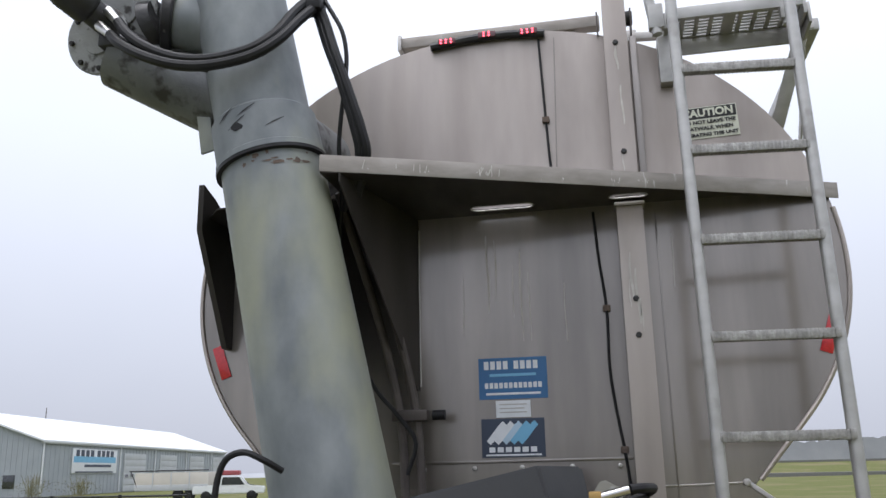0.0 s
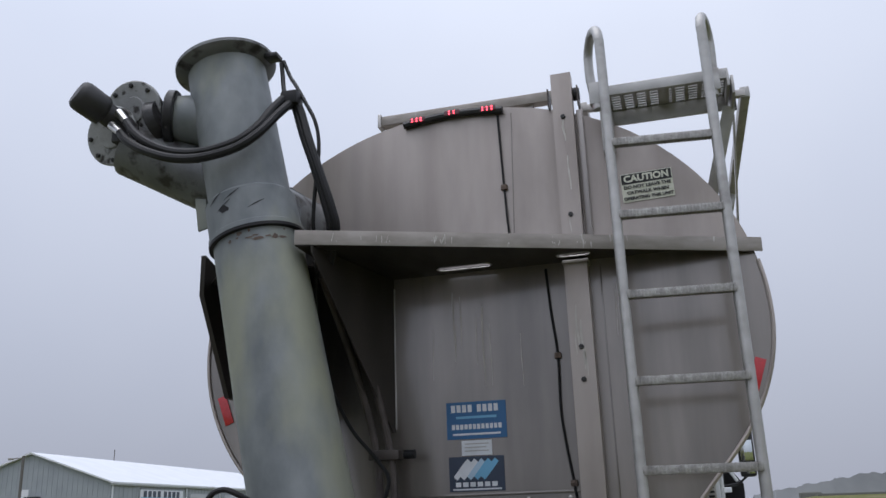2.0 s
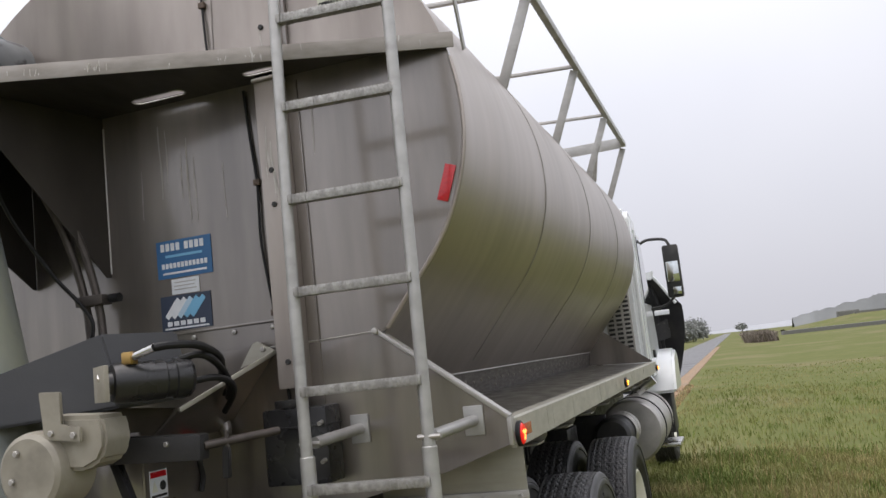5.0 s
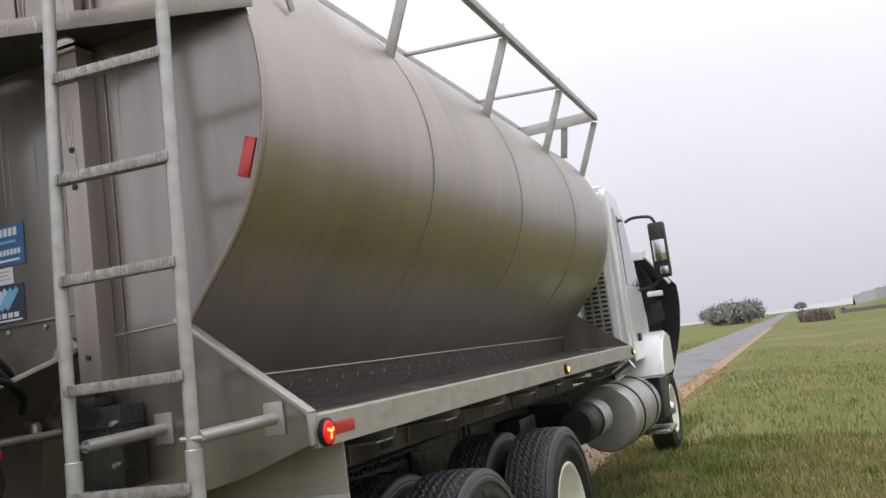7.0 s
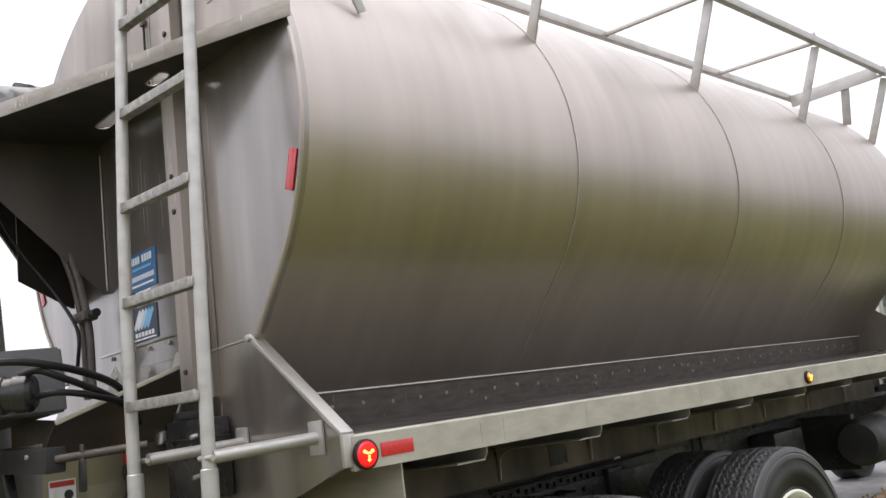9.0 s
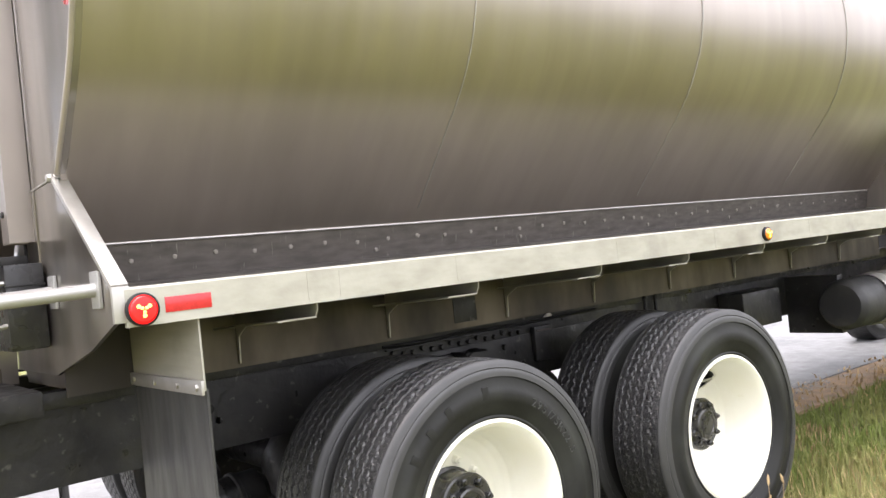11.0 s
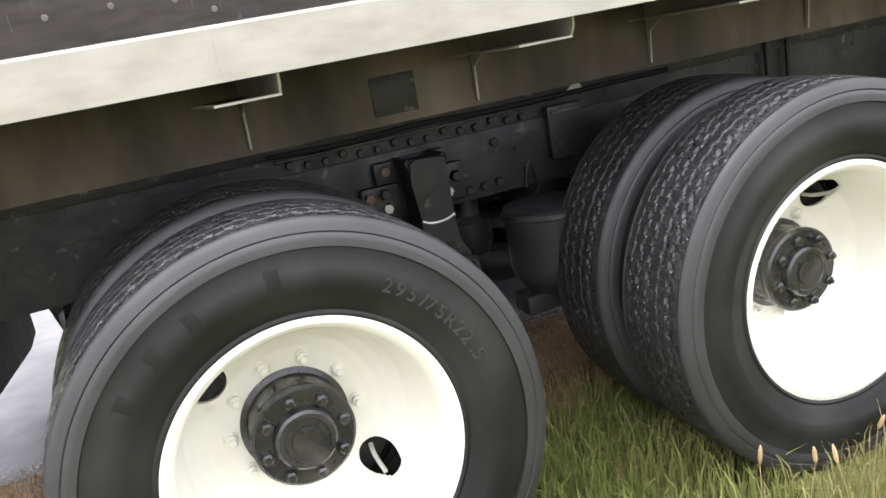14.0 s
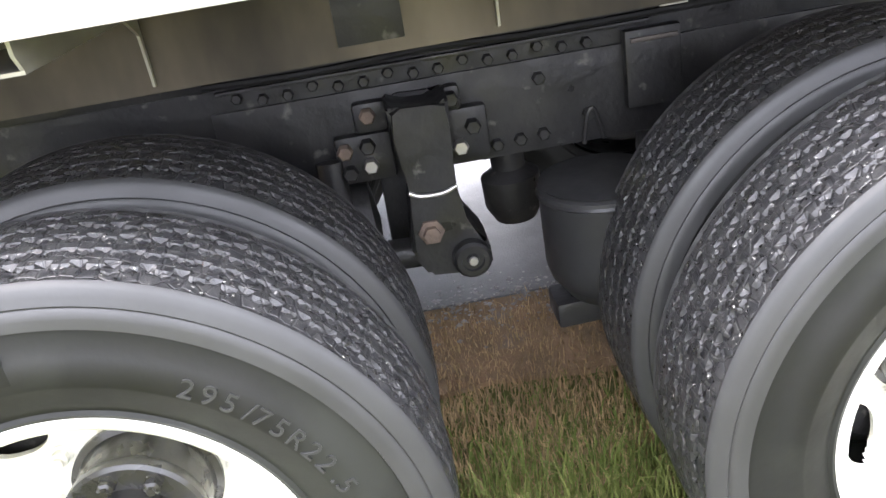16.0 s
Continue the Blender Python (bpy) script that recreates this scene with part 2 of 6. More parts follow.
WHITE = material("white_cab_paint", (0.74, 0.76, 0.76), 0.25, 0, (0.68, 0.70, 0.70), 4, coat=0.5, stain=(0.5, 0.5, 0.48), stain_scale=4, stain_mix=(0.66, 0.85))
CHROME = material("polished_aluminium", (0.70, 0.69, 0.67), 0.24, 1.0, (0.6, 0.59, 0.57), 6, rough2=0.34)
GALV = material("dark_pipe", (0.11, 0.095, 0.085), 0.55, 0.5, (0.07, 0.06, 0.055), 14)
BRASS = material("brass_fitting", (0.55, 0.36, 0.14), 0.35, 1.0)
DECALB = material("blue_decal", (0.03, 0.12, 0.27), 0.4, 0, (0.035, 0.14, 0.31), 8)
DECALD = material("dark_blue_decal", (0.035, 0.05, 0.085), 0.4)
DECALW = material("white_decal", (0.72, 0.74, 0.76), 0.45, 0, (0.62, 0.64, 0.66), 20)
DECALC = material("light_blue_decal", (0.18, 0.46, 0.68), 0.4)
PALEB = material("pale_blue_decal", (0.46, 0.62, 0.74), 0.4)
DECALY = material("pale_caution_decal", (0.66, 0.67, 0.56), 0.5, 0, (0.55, 0.56, 0.46), 10)
INK = material("black_ink", (0.02, 0.02, 0.02), 0.5)
REDREF = material("red_reflector", (0.55, 0.02, 0.025), 0.25, 0, (0.42, 0.015, 0.02), 90, coat=0.6)
LENSR = material("dark_red_lens", (0.10, 0.012, 0.014), 0.15, coat=0.8)
LENSA = material("amber_lens", (0.7, 0.24, 0.02), 0.15, coat=0.8)
LEDR = glow("red_led", (1.0, 0.06, 0.09), 5.0)
LEDT = glow("tail_led", (1.0, 0.26, 0.06), 2.2)
LENST = glow("lit_tail_lens", (0.70, 0.012, 0.012), 0.35)
LEDA = glow("amber_led", (1.0, 0.42, 0.03), 4)
GLASS = material("dark_glass", (0.03, 0.035, 0.04), 0.08, 0, coat=1.0)
MIRROR = material("mirror_glass", (0.75, 0.8, 0.8), 0.04, 1.0)
ROADM = material("wet_grey_road", (0.125, 0.125, 0.125), 0.58, 0, (0.175, 0.175, 0.178), 7, bump=0.5, bump_scale=160, rough2=0.70, stain=(0.085, 0.085, 0.088), stain_scale=0.7, stain_mix=(0.5, 0.7), spec=0.25)
GRIT = material("grey_gravel", (0.30, 0.29, 0.275), 0.7, 0, (0.20, 0.192, 0.18), 8, island=0.3)
SOIL = material("grass_ground", (0.100, 0.114, 0.038), 0.95, 0, (0.128, 0.132, 0.048), 1.3, stain=(0.175, 0.152, 0.085), stain_scale=0.16, stain_mix=(0.50, 0.72), bump=0.15, bump_scale=25, spec=0.08)
DIRT = material("dead_grass_verge", (0.30, 0.195, 0.115), 0.95, 0, (0.17, 0.125, 0.08), 6, bump=0.8, bump_scale=60, stain=(0.22, 0.205, 0.185), stain_scale=5, stain_mix=(0.55, 0.75))
BLADE = material("grass_blade", (0.118, 0.162, 0.038), 0.78, 0, (0.196, 0.208, 0.066), 1.1, island=0.22, spec=0.15, stain=(0.33, 0.27, 0.13), stain_scale=0.9, stain_mix=(0.46, 0.70))
STRAW = material("dry_grass_blade", (0.42, 0.30, 0.16), 0.8, 0, (0.25, 0.16, 0.08), 3, island=0.45)
# Weeds greyed for distance; the haze sits in this colour.
WEED = material("mist_greyed_dead_weed", (0.15, 0.125, 0.10), 0.9, 0, (0.19, 0.165, 0.13), 0.3, island=0.12)
SIDING = material("grey_metal_siding", (0.34, 0.37, 0.39), 0.5, 0.1, (0.30, 0.33, 0.35), 0.6)
ROOFM = material("white_metal_roof", (0.72, 0.74, 0.76), 0.5, 0.1, (0.66, 0.68, 0.7), 0.4)
DOORM = material("pale_overhead_door", (0.46, 0.48, 0.49), 0.5, 0, (0.42, 0.44, 0.45), 1)
POLEM = material("weathered_pole", (0.15, 0.14, 0.13), 0.85)
# LEAF, BARK, HILL and WOOD have the mist painted into their base colours.
LEAF = material("mist_paled_leaf", (0.23, 0.24, 0.225), 1.0, 0, (0.26, 0.27, 0.255), 0.7, island=0.06)
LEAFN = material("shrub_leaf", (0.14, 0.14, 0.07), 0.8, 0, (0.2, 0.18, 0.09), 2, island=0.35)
BARK = material("mist_paled_bark", (0.12, 0.11, 0.10), 0.9)
HILL = material("mist_paled_far_hill", (0.29, 0.30, 0.315), 1.0, 0, (0.33, 0.34, 0.355), 0.02)
WOOD = material("mist_paled_woodland", (0.135, 0.142, 0.142), 1.0, 0, (0.17, 0.178, 0.175), 0.12, bump=0.0)
TRAILER = material("cream_trailer", (0.55, 0.52, 0.46), 0.5, 0, (0.5, 0.47, 0.42), 1.0)
REDPAINT = material("faded_red", (0.35, 0.08, 0.09), 0.5)
FARROAD = material("far_pale_track", (0.18, 0.18, 0.168), 0.9, spec=0.1)

# ---- mesh helpers ----


def finish(name, bm, mat, parent=None, label="", smooth=35):
    me = bpy.data.meshes.new(name)
    bmesh.ops.recalc_face_normals(bm, faces=bm.faces)
    bm.to_mesh(me)
    bm.free()
    me.materials.append(mat)
    if smooth:
        for p in me.polygons:
            p.use_smooth = True
        me.set_sharp_from_angle(angle=radians(smooth))
    ob = new(name, me)
    if parent is not None:
        ob.parent = parent
    if label:
        ob["label"] = label
    return ob


def part(name, bm, mat, parent, label="", smooth=35):
    return finish(name, bm, mat, parent, label, smooth)


def again(ob, parent, m=None):
    """Another object on the same mesh."""
    o = new(ob.name.split(".")[0], ob.data)
    o.parent = parent
    if m is not None:
        o.matrix_basis = m
    return o


def box(x0, x1, y0, y1, z0, z1, bevel=0.004, bm=None, m=None):
    own = bmesh.new()
    mm = Matrix.Translation(((x0 + x1) / 2, (y0 + y1) / 2, (z0 + z1) / 2)) @ Matrix.Diagonal((x1 - x0, y1 - y0, z1 - z0, 1))
    bmesh.ops.create_cube(own, size=1, matrix=mm)
    if bevel:
        bmesh.ops.bevel(own, geom=own.edges[:], offset=bevel, segments=2, affect="EDGES", profile=0.6)
    return join(bm, own, m)


def join(bm, own, m=None):
    if m is not None:
        bmesh.ops.transform(own, matrix=m, verts=own.verts)
    if bm is None:
        return own
    tmp = bpy.data.meshes.new("tmp")
    own.to_mesh(tmp)
    own.free()
    bm.from_mesh(tmp)
    bpy.data.meshes.remove(tmp)
    return bm


def prism(points, depth, axis="y", at=0.0, bevel=0.0, bm=None):
    """A flat outline pushed out by depth along an axis. points: the two other coordinates."""
    own = bmesh.new()

    def place(a, b, d):
        return {"y": (a, d, b), "x": (d, a, b), "z": (a, b, d)}[axis]
    lo = [own.verts.new(place(a, b, at)) for a, b in points]
    hi = [own.verts.new(place(a, b, at + depth)) for a, b in points]
    own.faces.new(lo)
    own.faces.new(hi[::-1])
    k = len(points)
    for i in range(k):
        own.faces.new((lo[i], hi[i], hi[(i + 1) % k], lo[(i + 1) % k]))
    if bevel:
        bmesh.ops.bevel(own, geom=own.edges[:], offset=bevel, segments=2, affect="EDGES")
    return join(bm, own)


def frame_of(a, b):
    d = (Vector(b) - Vector(a))
    return Matrix.Translation(a) @ d.to_track_quat("Z", "Y").to_matrix().to_4x4(), d.length


def lathe(profile, seg=48, a=(0, 0, 0), b=(0, 0, 1), bm=None, closed=False):
    """Profile of (radius, height) turned round the line from a towards b."""
    m, _ = frame_of(a, b)
    own = bmesh.new()
    rings = []
    for r, h in profile:
        if r < 1e-6:
            rings.append([own.verts.new((0, 0, h))])
        else:
            rings.append([own.verts.new((r * math.cos(2 * math.pi * i / seg), r * math.sin(2 * math.pi * i / seg), h)) for i in range(seg)])
    pairs = list(zip(rings, rings[1:])) + ([(rings[-1], rings[0])] if closed else [])
    for p, q in pairs:
        for i in range(seg):
            j = (i + 1) % seg
            if len(p) == 1 and len(q) == 1:
                continue
            if len(p) == 1:
                own.faces.new((p[0], q[i], q[j]))
            elif len(q) == 1:
                own.faces.new((p[i], q[0], p[j]))
            else:
                own.faces.new((p[i], q[i], q[j], p[j]))
    bmesh.ops.transform(own, matrix=m, verts=own.verts)
    return join(bm, own)


def rod(a, b, r, r2=None, seg=20, bevel=0.0, bm=None):
    r2 = r if r2 is None else r2
    h = (Vector(b) - Vector(a)).length
    e = bevel
    return lathe([(0, 0), (r - e, 0), (r, e), (r2, h - e), (r2 - e, h), (0, h)], seg, a, b, bm)


def smooth_line(points, steps=8):
    pts = [Vector(p) for p in points]
    pts = [2 * pts[0] - pts[1]] + pts + [2 * pts[-1] - pts[-2]]
    out = []
    for i in range(1, len(pts) - 2):
        p0, p1, p2, p3 = pts[i - 1:i + 3]
        for k in range(steps):
            t = k / steps
            out.append(0.5 * (2 * p1 + (p2 - p0) * t + (2 * p0 - 5 * p1 + 4 * p2 - p3) * t * t + (3 * p1 - p0 - 3 * p2 + p3) * t ** 3))
    out.append(pts[-2])
    return out


def hose(points, r, seg=10, steps=8, bm=None, curve=True):
    """A round tube through the points."""
    line = smooth_line(points, steps) if curve else [Vector(p) for p in points]
    own = bmesh.new()
    rings, side = [], None
    for i, p in enumerate(line):
        d = (line[min(i + 1, len(line) - 1)] - line[max(i - 1, 0)]).normalized()
        if side is None:
            side = d.orthogonal().normalized()
        side = (side - d * side.dot(d)).normalized()
        up = d.cross(side)
        rings.append([own.verts.new(p + r * (math.cos(2 * math.pi * k / seg) * side + math.sin(2 * math.pi * k / seg) * up)) for k in range(seg)])
    for p, q in zip(rings, rings[1:]):
        for k in range(seg):
            own.faces.new((p[k], q[k], q[(k + 1) % seg], p[(k + 1) % seg]))
    own.faces.new(rings[0][::-1])
    own.faces.new(rings[-1])
    return join(bm, own)


def bar(a, b, w, h, up=(0, 0, 1), bevel=0.004, bm=None):
    """A square bar from a to b, w wide and h high."""
    a, b = Vector(a), Vector(b)
    d = (b - a).normalized()
    s = d.cross(Vector(up)).normalized()
    u = s.cross(d)
    m = Matrix((( *s, 0), (*d, 0), (*u, 0), (0, 0, 0, 1))).transposed()
    m.translation = (a + b) / 2
    return box(-w / 2, w / 2, -(b - a).length / 2, (b - a).length / 2, -h / 2, h / 2, bevel, bm, m)


def writing(body, size, mat, parent, m, depth=0.0008, name="lettering", wide=1.0, bold=0.0):
    cu = bpy.data.curves.new("writing", "FONT")
    cu.body, cu.size, cu.align_x, cu.align_y, cu.extrude, cu.offset = body, size, "CENTER", "CENTER", depth, bold
    tmp = bpy.data.objects.new("writing", cu)
    me = bpy.data.meshes.new_from_object(tmp)
    bpy.data.objects.remove(tmp)
    bpy.data.curves.remove(cu)
    me.name = name
    me.materials.clear()
    me.materials.append(mat)
    ob = new(name, me)
    ob.parent = parent
    ob.matrix_basis = m @ Matrix.Diagonal((wide, 1, 1, 1))
    return ob


def bolts(points, direction, r, h, mat, parent, name="bolt", seg=6):
    d = Vector(direction)
    first = None
    for p in points:
        if first is None:
            first = part(name, lathe([(r, 0), (r, h * 0.8), (r * 0.8, h), (0, h)], seg, (0, 0, 0), d), mat, parent)
            first.location = p
        else:
            o = again(first, parent)
            o.location = p

# ---- ground, verge and road ----


def lay(x, y):
    """The height of the ground: level under the truck, falling gently into the ditch beside it."""
    t = min(1, max(0, (x - 1.3) / 3.2))
    fall = -0.16 * t * t * (3 - 2 * t)
    far = max(0.0, min(1.0, (x - 25) / 200)) * 1.2
    bumpy = 0.02 * noise.noise((x * 0.9, y * 0.9, 0)) + 0.012 * noise.noise((x * 3.1, y * 3.1, 4))
    near = 1 if abs(x) < 60 and abs(y) < 60 else 0
    return fall + far + bumpy * near * (0.3 if x < 0.6 else 1.0) - 0.012


def steps_of(edges):
    out = []
    for a, b, n in edges:
        out += [a + (b - a) * i / n for i in range(n)]
    return out + [edges[-1][1]]


xs = steps_of([(-1500, -200, 6), (-200, -30, 10), (-30, -1, 20), (-1, 5, 36), (5, 30, 20), (30, 200, 12), (200, 1500, 6)])
ys = steps_of([(-1500, -200, 6), (-200, -20, 10), (-20, -3, 12), (-3, 8, 60), (8, 40, 24), (40, 200, 14), (200, 1500, 6)])
bm = bmesh.new()
grid = [[bm.verts.new((x, y, lay(x, y))) for x in xs] for y in ys]
for j in range(len(ys) - 1):
    for i in range(len(xs) - 1):
        bm.faces.new((grid[j][i], grid[j][i + 1], grid[j + 1][i + 1], grid[j + 1][i]))
tagged(finish("ground", bm, SOIL, smooth=180), "green roadside grass field on bare earth", "ground", kind="structure")


def ribbon(name, left, right, y0, y1, n, lift, mat, label, category, ragged=0.0):
    """A strip of ground with a skirt down into it. left, right: functions of y."""
    bm = bmesh.new()
    rows = []
    for i in range(n + 1):
        y = y0 + (y1 - y0) * (i / n) ** 1.0
        a = left(y) + ragged * noise.noise((y * 1.7, 1.0, 0)) + ragged * 0.5 * noise.noise((y * 6, 3.0, 0))
        b = right(y) + ragged * noise.noise((y * 1.9, 7.0, 0)) + ragged * 0.5 * noise.noise((y * 7, 9.0, 0))
        rows.append([bm.verts.new((x, y, z)) for x, z in ((a, -0.3), (a + 0.02, lift), ((2 * a + b) / 3, lift), ((a + 2 * b) / 3, lift), (b - 0.02, lift), (b, -0.3))])
    for p, q in zip(rows, rows[1:]):
        for k in range(5):
            bm.faces.new((p[k], p[k + 1], q[k + 1], q[k]))
    return tagged(finish(name, bm, mat, smooth=30), label, category, kind="structure")


ribbon("road", lambda y: -3.25, lambda y: -0.22, -60, 420, 480, 0.012, ROADM, "wet grey asphalt country road beside the grass", "road", 0.04)
ribbon("pavement", lambda y: -0.30, lambda y: 0.24, -30, 90, 400, 0.006, DIRT, "brown dead-grass verge along the road edge", "verge", 0.10)


def blades(name, areas, mat, label, seed):
    """Grass as one mesh of bent blades. areas: x0, x1, y0, y1, count, height, width."""
    rng = np.random.default_rng(seed)
    verts, faces, base = [], [], 0
    for x0, x1, y0, y1, count, height, width in areas:
        x, y = rng.uniform(x0, x1, count), rng.uniform(y0, y1, count)
        keep = np.array([noise.noise((a * 1.3, b * 1.3, 2.0)) for a, b in zip(x, y)]) + rng.uniform(-0.6, 0.9, count) > -0.25
        x, y = x[keep], y[keep]
        n = len(x)
        z = np.array([lay(a, b) for a, b in zip(x, y)])
        h = height * rng.uniform(0.35, 1.25, n)
        ang, lean = rng.uniform(0, 6.283, n), rng.uniform(0.1, 0.75, n)
        turn = rng.uniform(0, 6.283, n)
        w = width * rng.uniform(0.6, 1.3, n)
        sx, sy = np.cos(turn) * w / 2, np.sin(turn) * w / 2
        lx, ly = np.cos(ang) * lean * h, np.sin(ang) * lean * h
        p = np.empty((n, 5, 3))
        p[:, 0] = np.stack([x - sx, y - sy, z - 0.01], 1)
        p[:, 1] = np.stack([x + sx, y + sy, z - 0.01], 1)
        p[:, 2] = np.stack([x + lx * 0.35 + sx * 0.75, y + ly * 0.35 + sy * 0.75, z + h * 0.6], 1)
        p[:, 3] = np.stack([x + lx * 0.35 - sx * 0.75, y + ly * 0.35 - sy * 0.75, z + h * 0.6], 1)
        p[:, 4] = np.stack([x + lx, y + ly, z + h * (1 - 0.3 * lean)], 1)
        verts.append(p.reshape(-1, 3))
        i = base + 5 * np.arange(n)[:, None]
        faces += (i + np.array([[0, 1, 2, 3]])).tolist()
        faces += (i + np.array([[3, 2, 4]])).tolist()
        base += 5 * n
    me = bpy.data.meshes.new(name)
    me.from_pydata(np.concatenate(verts).tolist(), [], faces)
    me.materials.append(mat)
    return tagged(new(name, me), label, "grass", kind="stuff")


blades("grass", [(0.48, 2.6, -0.5, 3.6, 34000, 0.088, 0.0046), (0.62, 1.35, 1.45, 2.25, 3000, 0.14, 0.0045), (2.6, 7, -6, 4, 26000, 0.10, 0.008), (0.3, 2.6, -6, -0.5, 12000, 0.08, 0.007), (7, 14, -8, 6, 12000, 0.10, 0.012), (0.9, 4.5, 3.6, 9, 30000, 0.11, 0.009), (0.26, 0.95, 3.4, 12, 9000, 0.09, 0.009), (0.28, 0.6, -1, 3.5, 1500, 0.07, 0.006),
                 (4.5, 9, 4, 14, 14000, 0.11, 0.012), (0.6, 12, 9, 22, 24000, 0.10, 0.014), (0.5, 14, 22, 36, 9000, 0.06, 0.02),
                 (-12, -3.4, 10, 60, 8000, 0.14, 0.03), (-16, -3.4, -3, 10, 4000, 0.14, 0.02)],
       BLADE, "unmown green and straw-coloured roadside grass", 3)
blades("dry_grass", [(-0.22, 0.6, -1.0, 4.5, 20000, 0.05, 0.005), (-0.2, 0.72, 1.1, 2.7, 16000, 0.045, 0.0035), (-0.24, 0.5, -0.3, 1.1, 15000, 0.065, 0.004), (0.3, 0.9, -0.5, 4.5, 3000, 0.07, 0.006), (0.9, 3.2, -0.5, 4, 4500, 0.11, 0.003), (1.2, 5, -1, 9, 4500, 0.2, 0.004), (-0.3, 0.5, 5, 25, 4000, 0.07, 0.02)],
       STRAW, "brown flattened dead grass on the verge", 5)


def pebbles(seed):
    """Loose stones along the broken edge of the road, one mesh."""
    rng = np.random.default_rng(seed)
    n = 5200
    x = -0.22 + rng.normal(0, 0.085, n)
    y = rng.uniform(-1.5, 6, n)
    r = 0.004 + 0.009 * rng.random(n) ** 3
    unit = np.array([(1, 0, 0), (-1, 0, 0), (0, 1, 0), (0, -1, 0), (0, 0, 1), (0, 0, -1)], float)
    v = unit[None] * r[:, None, None] * rng.uniform(0.6, 1.3, (n, 6, 1)) * np.array((1, 1, 0.45)) + np.stack([x, y, np.full(n, 0.014)], 1)[:, None]
    tri = np.array([(0, 2, 4), (2, 1, 4), (1, 3, 4), (3, 0, 4), (2, 0, 5), (1, 2, 5), (3, 1, 5), (0, 3, 5)])
    me = bpy.data.meshes.new("gravel")
    me.from_pydata(v.reshape(-1, 3).tolist(), [], (tri[None] + 6 * np.arange(n)[:, None, None]).reshape(-1, 3).tolist())
    me.materials.append(GRIT)
    return tagged(new("gravel", me), "loose grey gravel along the broken road edge", "gravel", kind="stuff")


pebbles(11)


def foxtail(x, y, h, seed):
    """A thin dry stalk with a bristly seed head."""
    rng = random.Random(seed)
    z = lay(x, y)
    tip = Vector((x + rng.uniform(-0.04, 0.04), y + rng.uniform(-0.04, 0.04), h))
    root = part("foxtail", hose([(x, y, z - 0.01), (x + 0.3 * (tip.x - x), y, z + 0.5 * (h - z)), tip], 0.0012, 5, 4), STRAW, None)
    part("seed_head", lathe([(0, 0), (0.003, 0.003), (0.0055, 0.014), (0.005, 0.032), (0.002, 0.045), (0, 0.047)], 8, tip - Vector((0, 0, 0.004)), tip + Vector((rng.uniform(-0.02, 0.02), rng.uniform(-0.02, 0.02), 0.045))), STRAW, root)
    tagged(root, "thin dry foxtail grass stalk with a seed head", "grass stalk", "foxtails by the wheels")


for k, (x, y, h) in enumerate(((1.55, 1.242, 0.30), (1.55, 1.374, 0.27), (1.45, 2.025, 0.245), (1.45, 2.149, 0.22), (1.50, 2.219, 0.215), (1.45, 2.344, 0.23), (1.45, 2.492, 0.265), (1.40, 2.49, 0.25), (1.0, 0.446, 0.32), (1.0, 0.50, 0.27))):
    foxtail(x, y, h, 90 + k)

# ---- far background ----


def ridge(name, x0, x1, y, base, heights, mat, label, depth=60, step=7.0):
    bm = bmesh.new()
    n = int((x1 - x0) / step)
    front, top, back = [], [], []
    for i in range(n + 1):
        x = x0 + (x1 - x0) * i / n
        h = heights(x)
        front.append(bm.verts.new((x, y, base)))
        top.append(bm.verts.new((x, y + depth * 0.5, h)))
        back.append(bm.verts.new((x, y + depth, base)))
    for a, b in ((front, top), (top, back)):
        for i in range(n):
            bm.faces.new((a[i], a[i + 1], b[i + 1], b[i]))
    return tagged(finish(name, bm, mat, smooth=60), label, "hill", kind="structure")


# No fog here: distance haze comes only from the paled materials.
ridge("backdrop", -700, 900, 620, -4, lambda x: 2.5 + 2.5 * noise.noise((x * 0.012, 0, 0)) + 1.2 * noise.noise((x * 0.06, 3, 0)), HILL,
      "far hills on the horizon, paled by painted mist")
ridge("hill", 18, 420, 262, 0, lambda x: 3.2 + 5.0 * min(1, (x - 18) / 32) + 3 * min(1, max(0, x - 60) / 60) + 0.9 * noise.noise((x * 0.35, 0, 0)) + 0.5 * noise.noise((x * 1.3, 5, 0)), WOOD, "wooded rise beyond the field in mist-paled colours", 14, 0.7)
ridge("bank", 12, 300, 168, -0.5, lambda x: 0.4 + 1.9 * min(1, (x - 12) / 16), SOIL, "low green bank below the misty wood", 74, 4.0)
fl = bmesh.new()
box(9, 300, 146, 152, -0.5, 0.42, 0, fl)
tagged(finish("road_far", fl, FARROAD, smooth=0), "pale distant track across the field", "road", kind="structure")
fl = bmesh.new()
box(27, 300, 203, 207, 1.2, 2.60, 0, fl)
tagged(finish("road_far", fl, FARROAD, smooth=0), "pale distant track on the rise", "road", kind="structure")
fl = bmesh.new()
box(24.5, 29, 212, 216, 0.5, 3.1, 0.3, fl)
tagged(finish("barn", fl, FARROAD, smooth=0), "pale low barn roof on the misty rise", "barn")


